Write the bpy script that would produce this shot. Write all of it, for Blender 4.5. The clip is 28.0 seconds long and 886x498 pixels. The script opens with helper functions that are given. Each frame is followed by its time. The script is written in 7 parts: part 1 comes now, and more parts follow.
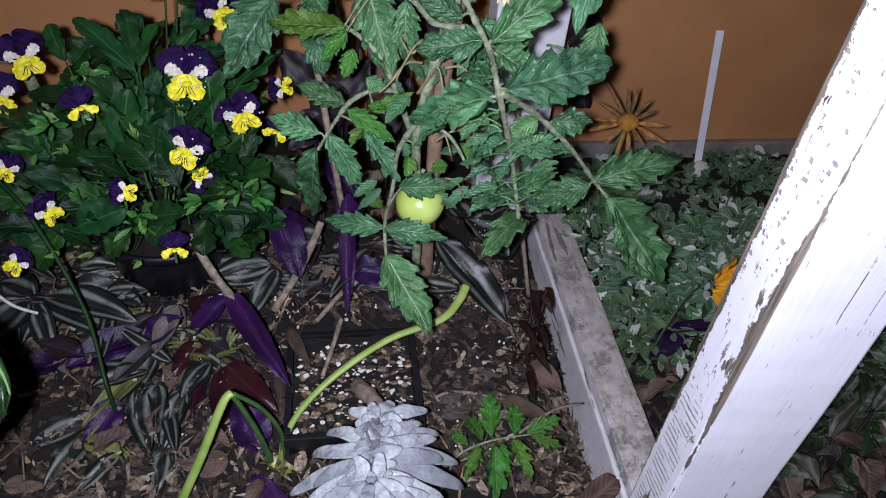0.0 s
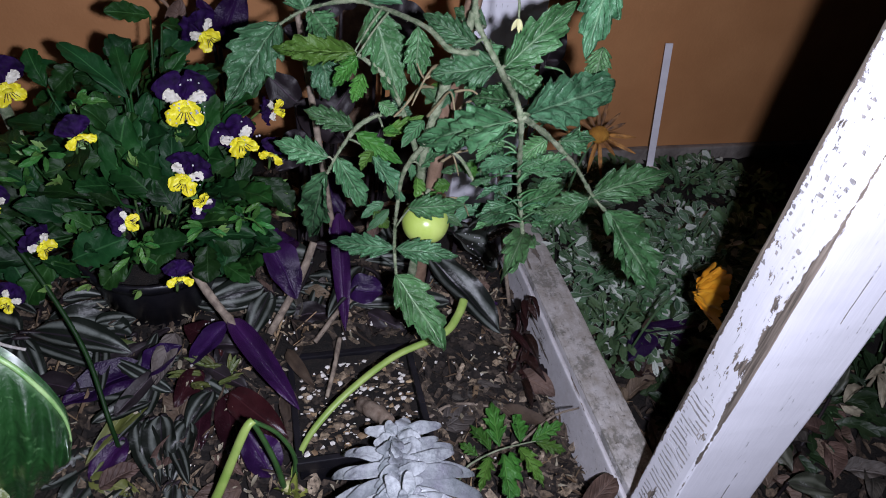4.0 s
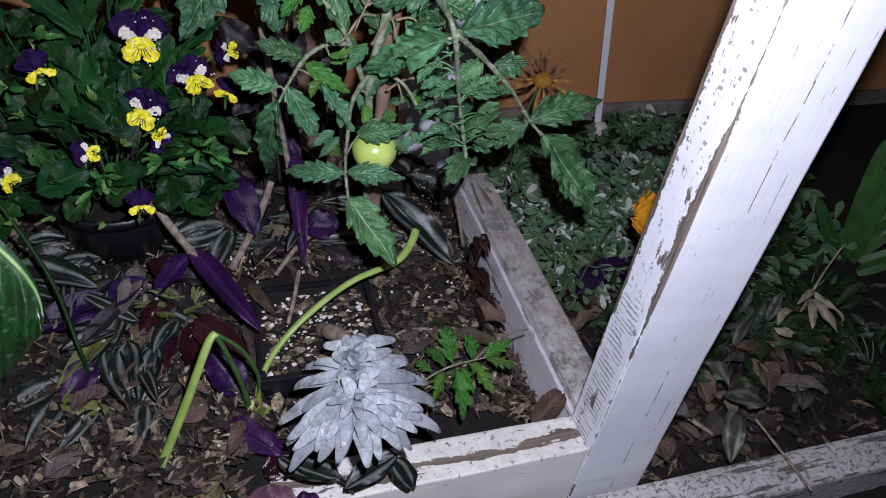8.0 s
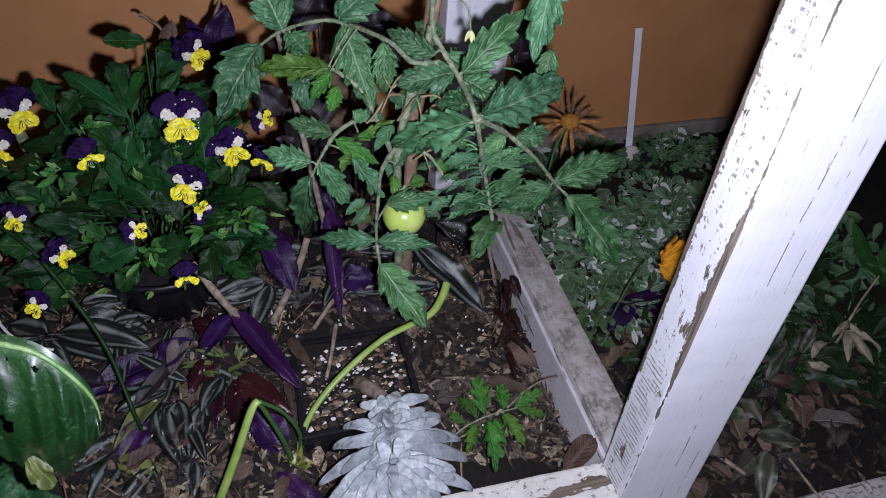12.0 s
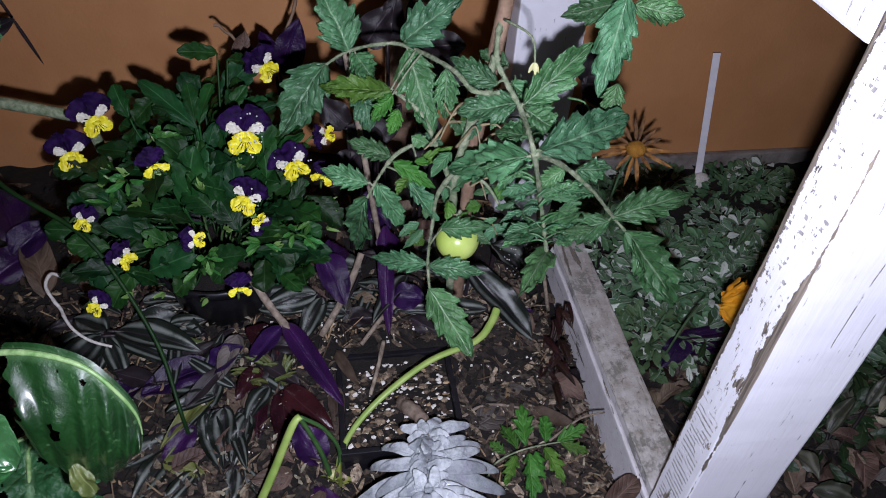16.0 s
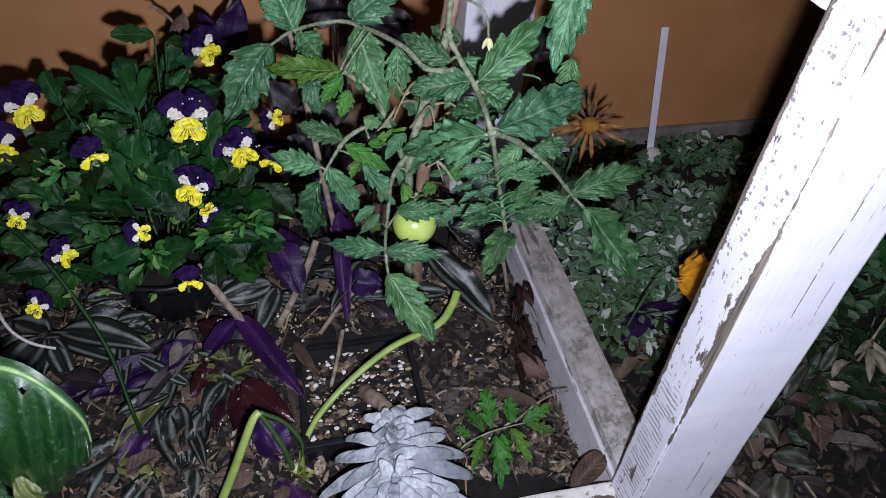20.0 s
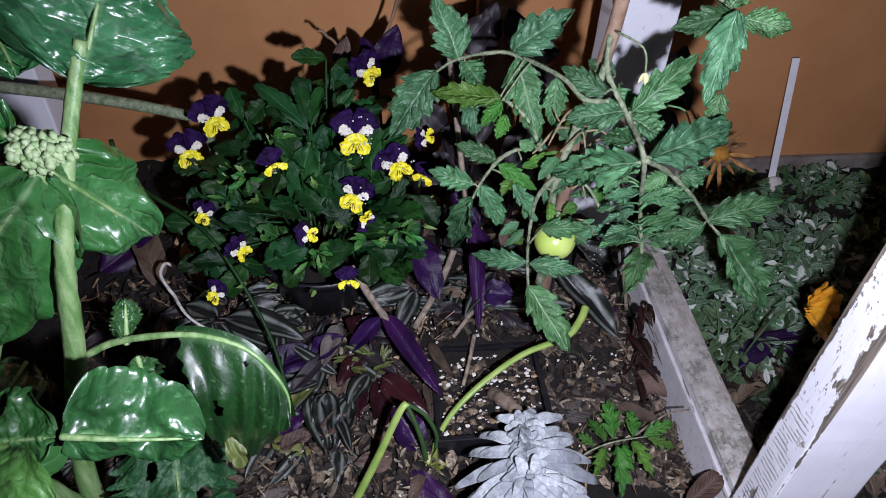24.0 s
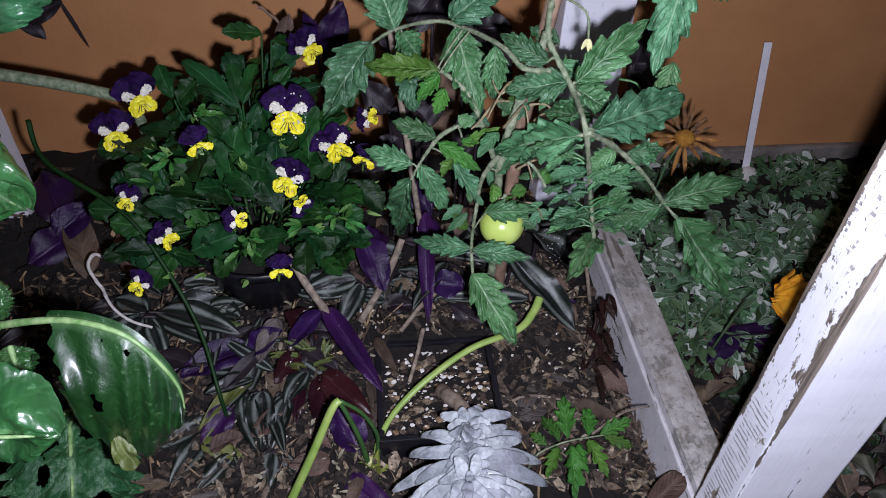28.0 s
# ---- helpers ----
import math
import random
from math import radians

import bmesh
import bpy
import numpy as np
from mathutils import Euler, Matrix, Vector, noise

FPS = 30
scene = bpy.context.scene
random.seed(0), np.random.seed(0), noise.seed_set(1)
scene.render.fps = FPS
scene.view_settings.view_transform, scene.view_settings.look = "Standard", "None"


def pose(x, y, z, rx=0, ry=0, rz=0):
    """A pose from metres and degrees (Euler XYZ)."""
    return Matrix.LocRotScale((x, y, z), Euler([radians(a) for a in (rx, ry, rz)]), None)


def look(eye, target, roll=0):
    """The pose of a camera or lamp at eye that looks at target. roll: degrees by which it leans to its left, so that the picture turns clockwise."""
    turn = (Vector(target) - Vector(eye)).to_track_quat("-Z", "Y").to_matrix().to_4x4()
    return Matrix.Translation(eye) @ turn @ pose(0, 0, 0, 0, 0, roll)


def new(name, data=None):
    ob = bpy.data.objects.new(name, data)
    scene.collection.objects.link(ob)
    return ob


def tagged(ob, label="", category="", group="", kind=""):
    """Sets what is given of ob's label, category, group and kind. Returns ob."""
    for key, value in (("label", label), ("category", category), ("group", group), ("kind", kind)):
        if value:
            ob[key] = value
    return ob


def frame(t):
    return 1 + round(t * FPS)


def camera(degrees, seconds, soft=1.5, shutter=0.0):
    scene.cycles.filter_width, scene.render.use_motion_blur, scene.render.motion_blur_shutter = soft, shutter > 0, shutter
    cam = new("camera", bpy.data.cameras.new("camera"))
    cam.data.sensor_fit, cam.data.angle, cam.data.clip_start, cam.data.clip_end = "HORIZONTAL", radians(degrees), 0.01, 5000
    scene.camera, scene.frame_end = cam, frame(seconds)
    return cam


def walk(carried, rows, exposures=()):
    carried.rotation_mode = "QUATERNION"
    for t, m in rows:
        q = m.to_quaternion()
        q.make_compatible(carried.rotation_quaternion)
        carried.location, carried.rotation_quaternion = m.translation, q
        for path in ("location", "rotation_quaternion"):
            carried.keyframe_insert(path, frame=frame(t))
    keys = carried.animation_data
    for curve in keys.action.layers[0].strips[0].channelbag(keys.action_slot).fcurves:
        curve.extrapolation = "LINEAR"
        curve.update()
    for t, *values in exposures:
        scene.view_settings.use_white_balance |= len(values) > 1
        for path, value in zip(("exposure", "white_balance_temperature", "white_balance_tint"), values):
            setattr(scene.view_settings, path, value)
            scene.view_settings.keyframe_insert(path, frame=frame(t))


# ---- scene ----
cam = camera(63.2, 28.0, soft=1.0)
PATH = [
    (0, (0.015, 0.038, 0.587), (0.295, 1.506, -0.742), 5.4),
    (0.5, (0.019, 0.042, 0.572), (0.299, 1.51, -0.757), 5.9),
    (1, (0.028, 0.042, 0.562), (0.309, 1.521, -0.754), 5.9),
    (1.5, (0.028, 0.046, 0.562), (0.295, 1.511, -0.774), 6.0),
    (2, (-0.003, 0.052, 0.585), (0.294, 1.552, -0.705), 7.1),
    (2.5, (-0.03, 0.061, 0.592), (0.304, 1.538, -0.714), 7.2),
    (3, (-0.037, 0.066, 0.588), (0.392, 1.502, -0.736), 7.7),
    (3.5, (-0.045, 0.061, 0.59), (0.43, 1.5, -0.716), 8.3),
    (5.5, (-0.121, -0.046, 0.634), (0.451, 1.369, -0.659), 8.6),
    (6, (-0.142, -0.081, 0.638), (0.482, 1.333, -0.631), 8.9),
    (6.5, (-0.142, -0.081, 0.633), (0.488, 1.334, -0.632), 8.0),
    (7, (-0.107, -0.062, 0.616), (0.486, 1.363, -0.656), 7.8),
    (7.5, (-0.071, -0.047, 0.598), (0.503, 1.385, -0.675), 8.1),
    (8, (-0.055, -0.026, 0.58), (0.516, 1.378, -0.726), 8.7),
    (8.5, (-0.037, 0.008, 0.564), (0.53, 1.384, -0.771), 9.5),
    (9, (-0.033, 0.021, 0.557), (0.533, 1.39, -0.787), 9.7),
    (9.5, (-0.044, 0.036, 0.555), (0.515, 1.403, -0.794), 9.5),
    (10, (-0.051, 0.045, 0.549), (0.487, 1.391, -0.829), 10.6),
    (10.5, (-0.042, 0.041, 0.564), (0.461, 1.431, -0.783), 8.3),
    (11, (-0.047, 0.01, 0.594), (0.401, 1.393, -0.78), 6.0),
    (11.5, (-0.038, 0.018, 0.63), (0.4, 1.424, -0.723), 6.2),
    (12, (-0.043, -0.002, 0.646), (0.416, 1.413, -0.692), 4.6),
    (12.5, (-0.032, -0.017, 0.659), (0.342, 1.358, -0.743), 4.3),
    (13, (-0.049, -0.005, 0.683), (0.259, 1.446, -0.659), 4.1),
    (13.5, (-0.065, 0.002, 0.683), (0.193, 1.452, -0.67), 4.2),
    (15.5, (-0.039, 0.021, 0.671), (0.26, 1.472, -0.673), 5.1),
    (16, (-0.03, 0.016, 0.66), (0.26, 1.467, -0.685), 4.0),
    (16.5, (-0.033, 0.02, 0.652), (0.234, 1.467, -0.704), 4.3),
    (17, (-0.018, 0.032, 0.637), (0.246, 1.452, -0.746), 4.5),
    (17.5, (-0.014, 0.031, 0.639), (0.199, 1.464, -0.74), 2.2),
    (18, (-0.004, 0.022, 0.64), (0.24, 1.447, -0.742), 3.2),
    (18.5, (0.008, 0.038, 0.625), (0.256, 1.452, -0.767), 4.0),
    (19, (-0.017, 0.036, 0.633), (0.275, 1.441, -0.76), 5.0),
    (19.5, (-0.038, 0.041, 0.647), (0.338, 1.435, -0.738), 5.3),
    (20, (-0.031, 0.028, 0.65), (0.38, 1.423, -0.723), 5.3),
    (20.5, (-0.028, 0.01, 0.675), (0.398, 1.423, -0.675), 6.7),
    (21, (-0.054, 0.001, 0.685), (0.3, 1.447, -0.65), 5.8),
    (21.5, (-0.064, 0.021, 0.685), (0.221, 1.448, -0.688), 3.6),
    (23.5, (-0.077, 0.021, 0.686), (0.113, 1.479, -0.67), 1.8),
    (24, (-0.092, 0.0, 0.682), (0.091, 1.457, -0.676), 2.4),
    (24.5, (-0.114, -0.009, 0.673), (0.047, 1.453, -0.682), 1.7),
    (25, (-0.123, 0.004, 0.666), (0.053, 1.463, -0.69), 2.5),
    (25.5, (-0.118, 0.008, 0.658), (0.067, 1.472, -0.692), 4.4),
    (26, (-0.1, 0.005, 0.652), (0.096, 1.474, -0.691), 4.9),
    (26.5, (-0.082, 0.003, 0.646), (0.117, 1.461, -0.708), 4.8),
    (27, (-0.069, 0.002, 0.641), (0.139, 1.445, -0.728), 3.9),
    (27.5, (-0.05, 0.004, 0.633), (0.169, 1.44, -0.742), 3.2),
    (28, (-0.04, 0.018, 0.639), (0.164, 1.481, -0.709), 2.7),
]
walk(cam, [(t, look(eye, target, roll)) for t, eye, target, roll in PATH],
     exposures=[(0, -0.05), (1, -0.04), (2, -0.12), (3, -0.12), (6, -0.46), (7, -0.42), (8, -0.27), (9, -0.11), (10, -0.08), (12, -0.28), (13, -0.33), (16, -0.17), (18, -0.1), (20, -0.18), (21, -0.28), (24, 0.10), (25, 0.21), (26, 0.2), (27, 0.14), (28, -0.1)])

# ---- world and light: a dark night, lit by the torch held beside the lens ----
world = bpy.data.worlds.new("night")
scene.world = world
world.use_nodes = True
world.node_tree.nodes["Background"].inputs[0].default_value = (0.55, 0.6, 0.8, 1)
world.node_tree.nodes["Background"].inputs[1].default_value = 0.003
torch = new("phone_torch", bpy.data.lights.new("phone_torch", "SPOT"))
torch.location = (-0.012, 0.018, 0.604)
torch.data.energy = 26.0
torch.data.spot_size = radians(158)
torch.data.spot_blend = 1.0
torch.rotation_euler = (Vector((0.19, 0.58, 0.04)) - torch.location).to_track_quat("-Z", "Y").to_euler()
torch.data.color = (0.82, 0.835, 1.02)
torch.data.shadow_soft_size = 0.008
EYE = Vector((-0.03, 0.01, 0.64))
rng = random.Random(7)


# ---- small builders ----
def ground_z(x, y):
    low = -0.022 + 0.032 * max(0.0, min(1.0, (0.02 - x) / 0.08))
    bed = low + (0.046 - low) * max(0.0, min(1.0, (y - 0.335) / 0.19)) - 0.045 * max(0.0, min(1.0, (y - 0.70) / 0.2))
    right = -0.085 + 0.03 * max(0.0, min(1.0, (y - 0.5) / 0.3))
    k = max(0.0, min(1.0, (x - 0.165) / 0.10))
    k = k * k * (3 - 2 * k)
    z = bed * (1 - k) + right * k
    edge = 0.31 - 0.055 * max(0.0, min(1.0, (-0.03 - x) / 0.06))
    if y < edge:
        z += (-0.11 - z) * max(0.0, min(1.0, (edge - y) / 0.04))
    return z


WORLD_AT = {}


def thing(name, at, label, category, group="", kind=""):
    ob = new(name)
    ob.empty_display_size = 0.02
    ob.location = at
    WORLD_AT[ob.name] = Vector(at)
    return tagged(ob, label, category, group, kind)


def finish(bm, name, mats, smooth=True):
    me = bpy.data.meshes.new(name)
    bm.to_mesh(me)
    bm.free()
    for m in (mats if isinstance(mats, (list, tuple)) else [mats]):
        me.materials.append(m)
    if smooth:
        me.shade_smooth()
    return me


def part(name, bm, material, parent=None, label="", at=(0, 0, 0), smooth=True):
    """Links a bmesh, built round the world place at, as one mesh object."""
    ob = new(name, finish(bm, name, material, smooth))
    at = Vector(at)
    WORLD_AT[ob.name] = at
    ob.location = at - (WORLD_AT[parent.name] if parent else Vector())
    ob.parent = parent
    if label:
        ob["label"] = label
    return ob


def box(bm, lo, hi, bevel=0.002, segments=2):
    lo, hi = Vector(lo), Vector(hi)
    g = bmesh.ops.create_cube(bm, size=1)
    bmesh.ops.scale(bm, vec=hi - lo, verts=g["verts"])
    bmesh.ops.translate(bm, vec=(lo + hi) / 2, verts=g["verts"])
    if bevel:
        edges = list({e for v in g["verts"] for e in v.link_edges})
        bmesh.ops.bevel(bm, geom=edges, offset=bevel, segments=segments, profile=0.6, affect="EDGES")


def spline(pts, steps=6):
    pts = [Vector(p) for p in pts]
    if len(pts) < 3:
        return [pts[0].lerp(pts[-1], i / steps) for i in range(steps + 1)]
    out = []
    for i in range(len(pts) - 1):
        a, b, c, d = pts[max(i - 1, 0)], pts[i], pts[i + 1], pts[min(i + 2, len(pts) - 1)]
        for k in range(steps):
            t = k / steps
            out.append(0.5 * ((2 * b) + (c - a) * t + (2 * a - 5 * b + 4 * c - d) * t * t + (3 * b - a - 3 * c + d) * t ** 3))
    out.append(pts[-1])
    return out


def tube(bm, pts, r0, r1, sides=8, steps=6, bumps=0.0, origin=(0, 0, 0), squash=1.0):
    path = [p - Vector(origin) for p in spline(pts, steps)]
    rings, n = [], len(path)
    up = Vector((0.3, 0.2, 0.93))
    for i, p in enumerate(path):
        d = (path[min(i + 1, n - 1)] - path[max(i - 1, 0)]).normalized()
        s = d.cross(up)
        s = s.normalized() if s.length > 0.05 else d.cross(Vector((1, 0, 0))).normalized()
        u = s.cross(d)
        r = r0 + (r1 - r0) * i / (n - 1)
        r *= 1 + bumps * noise.noise(p * 160)
        rings.append([bm.verts.new(p + r * (math.cos(a) * s + squash * math.sin(a) * u)) for a in (2 * math.pi * k / sides for k in range(sides))])
    for a, b in zip(rings, rings[1:]):
        for k in range(sides):
            bm.faces.new((a[k], a[(k + 1) % sides], b[(k + 1) % sides], b[k]))
    bm.faces.new(rings[0][::-1])
    bm.faces.new(rings[-1])


def blob(bm, at, r, squash=(1, 1, 1), detail=2, rough=0.0):
    g = bmesh.ops.create_icosphere(bm, subdivisions=detail, radius=1)
    for v in g["verts"]:
        k = 1 + rough * noise.noise(v.co * 2.3 + Vector(at) * 90)
        v.co = Vector(at) + Vector((v.co.x * squash[0], v.co.y * squash[1], v.co.z * squash[2])) * r * k


PROFILES = {
    "tomato": lambda s: s ** 0.55 * (1 - s) ** 0.92,
    "pansy": lambda s: s ** 0.75 * (1 - s) ** 0.55,
    "lance": lambda s: s ** 0.45 * (1 - s) ** 0.75,
    "broad": lambda s: s ** 0.42 * (1 - s) ** 0.38,
    "spoon": lambda s: s ** 1.1 * (1 - s) ** 0.5,
    "strap": lambda s: s ** 0.15 * (1 - s) ** 0.35,
    "petal": lambda s: s ** 0.75 * (1 - s) ** 0.3,
    "heart": lambda s: s ** 0.30 * (1 - s) ** 0.62,
}
PEAK = {k: max(f(i / 200) for i in range(1, 200)) for k, f in PROFILES.items()}


def leaf(bm, base, tip, width, normal, shape="tomato", n=16, m=3, fold=0.15, droop=0.08, teeth=0, depth=0.2, pucker=0.0, veins=6,
         wave=0.0, origin=(0, 0, 0), seed=0.0, holes=0.0, crinkle=0.0):
    """One leaf blade as a grid from base to tip, folded along its rib, its edge toothed, its face puckered between the veins."""
    uv = bm.loops.layers.uv.verify()
    base, tip, o = Vector(base), Vector(tip), Vector(origin)
    axis = tip - base
    length = axis.length
    axis.normalize()
    side = axis.cross(Vector(normal))
    side = side.normalized() if side.length > 1e-4 else axis.orthogonal().normalized()
    nor = side.cross(axis).normalized()
    f, peak = PROFILES[shape], PEAK[shape]
    grid = []
    for i in range(n + 1):
        s = i / n
        w = width / 2 * max(f(min(max(s, 0.004), 0.996)) / peak, 0.012)
        row = []
        for j in range(-m, m + 1):
            v = j / m
            k, ahead = 1.0, 0.0
            if teeth:
                ph = s * teeth + 0.13 * seed + 0.22 * noise.noise(Vector((seed, s * 3, 2.0 if v > 0 else 8.0)))
                saw = 1 - abs(math.sin(math.pi * ph)) ** 0.55
                k = 1 - depth * (saw + 0.28 * (1 - abs(math.sin(math.pi * ph * 2.3)) ** 0.6)) * abs(v) ** 1.5
                if shape == "tomato":
                    f_at = ph % 1.0
                    saw = (1 - f_at) ** 1.4 if f_at > 0.08 else f_at / 0.08
                    k = 1 - depth * (saw + 0.18 * (1 - (ph * 2.7) % 1.0)) * abs(v) ** 1.6
                ahead = 0.34 * depth * width * (1 - saw) * abs(v) ** 3
            p = base + axis * (s * length + ahead * (1 - s)) + side * (w * v * k)
            h = fold * w * abs(v) - droop * length * (s * s) + droop * length * s
            h += pucker * width * math.sin(2 * math.pi * (s - 0.22 * abs(v)) * veins) * min(1, 3 * abs(v)) * (1 - abs(v) * 0.4)
            if wave:
                h += wave * width * noise.noise(Vector((s * 3.1 + seed * 7.7, v * 1.9, seed * 3.3))) * (0.4 + abs(v))
            if crinkle:
                h += crinkle * width * (noise.noise(Vector((s * 11 + seed, v * 6, seed))) + 0.5 * noise.noise(Vector((s * 25, v * 13, seed + 4))))
            row.append((bm.verts.new(p + nor * h - o), (0.5 + 0.5 * v, s)))
        grid.append(row)
    for i in range(n):
        for j in range(2 * m):
            if holes and 0.15 < i / n < 0.92 and noise.noise(Vector((5.0 * i / n + seed * 13, 2.6 * j / m, seed))) + 0.10 * noise.noise(Vector((30.0 * i / n, 19.0 * j / m, seed))) > holes:
                continue
            q = (grid[i][j], grid[i][j + 1], grid[i + 1][j + 1], grid[i + 1][j])
            face = bm.faces.new([a[0] for a in q])
            for loop, a in zip(face.loops, q):
                loop[uv].uv = a[1]


def facing(p, lift=0.35, jitter=0.25, r=rng):
    """A leaf's normal that turns towards the open side and the sky."""
    n = (EYE - Vector(p)).normalized() * (1 - lift) + Vector((0, 0, 1)) * lift
    return (n + Vector([r.uniform(-jitter, jitter) for _ in range(3)])).normalized()


# ---- materials ----
def graph(name):
    m = bpy.data.materials.new(name)
    m.use_nodes = True
    nt = m.node_tree
    return m, nt, nt.nodes["Principled BSDF"]


def node(nt, kind, links=(), **values):
    nd = nt.nodes.new(kind)
    for key, value in values.items():
        setattr_plain(nd, key, value)
    for socket, source in links:
        if isinstance(source, (int, float, tuple)):
            nd.inputs[socket].default_value = source
        else:
            nt.links.new(source, nd.inputs[socket])
    return nd


def setattr_plain(nd, key, value):
    if key == "operation":
        nd.operation = value
    elif key == "data_type":
        nd.data_type = value
    elif key == "blend_type":
        nd.blend_type = value
    elif key == "clamp":
        nd.use_clamp = value


def math_node(nt, op, a, b=0.0, clamp=False):
    return node(nt, "ShaderNodeMath", ((0, a), (1, b)), operation=op, clamp=clamp).outputs[0]


def mix(nt, f, a, b):
    nd = nt.nodes.new("ShaderNodeMix")
    nd.data_type = "RGBA"
    for i, x in ((0, f), (6, a), (7, b)):
        if isinstance(x, (int, float)):
            nd.inputs[i].default_value = x
        elif isinstance(x, tuple):
            nd.inputs[i].default_value = (*x[:3], 1)
        else:
            nt.links.new(x, nd.inputs[i])
    return nd.outputs[2]


def fuzz(nt, scale, detail=5.0, rough=0.6, stretch=None, coord="Object"):
    tc = nt.nodes.new("ShaderNodeTexCoord").outputs[coord]
    if stretch:
        tc = node(nt, "ShaderNodeMapping", ((0, tc), (3, stretch))).outputs[0]
    return node(nt, "ShaderNodeTexNoise", ((0, tc), (2, scale), (3, detail), (4, rough))).outputs[0]


def ramp(nt, value, stops):
    r = nt.nodes.new("ShaderNodeValToRGB")
    nt.links.new(value, r.inputs[0])
    e = r.color_ramp.elements
    while len(e) < len(stops):
        e.new(0.5)
    for el, (p, c) in zip(e, stops):
        el.position = p
        el.color = (*c, 1) if len(c) == 3 else c
    return r.outputs[0]


def bump(nt, bsdf, height, strength=0.4, distance=0.002):
    b = node(nt, "ShaderNodeBump", ((0, strength), (1, distance)))
    nt.links.new(height, b.inputs["Height"])
    nt.links.new(b.outputs[0], bsdf.inputs["Normal"])


def plain(name, a, b, scale=60.0, rough=0.6, relief=0.4, distance=0.001, spread=(0.35, 0.65), per="none", fine=6.0, tone=0.83, shine=0.5, stretch=None):
    """A mottled surface between two colours, with fine relief."""
    a, b = tuple(tone * x for x in a), tuple(tone * x for x in b)
    m, nt, bs = graph(name)
    f = fuzz(nt, scale, stretch=stretch)
    c = ramp(nt, f, [(spread[0], a), (spread[1], b)])
    if per != "none":
        src = nt.nodes.new("ShaderNodeNewGeometry").outputs["Random Per Island"] if per == "island" else nt.nodes.new("ShaderNodeObjectInfo").outputs["Random"]
        hsv = node(nt, "ShaderNodeHueSaturation", (("Color", c),))
        if per == "island":
            nt.links.new(math_node(nt, "ADD", math_node(nt, "MULTIPLY", math_node(nt, "POWER", src, 2.7), 1.7), 0.12), hsv.inputs["Value"])
        else:
            nt.links.new(math_node(nt, "ADD", math_node(nt, "MULTIPLY", src, 0.5), 0.75), hsv.inputs["Value"])
        nt.links.new(math_node(nt, "ADD", math_node(nt, "MULTIPLY", src, 0.03), 0.485), hsv.inputs["Hue"])
        c = hsv.outputs[0]
    nt.links.new(c, bs.inputs["Base Color"])
    bs.inputs["Roughness"].default_value = rough
    bs.inputs["Specular IOR Level"].default_value = shine
    bump(nt, bs, fuzz(nt, scale * fine, 4.0), relief, distance)
    return m


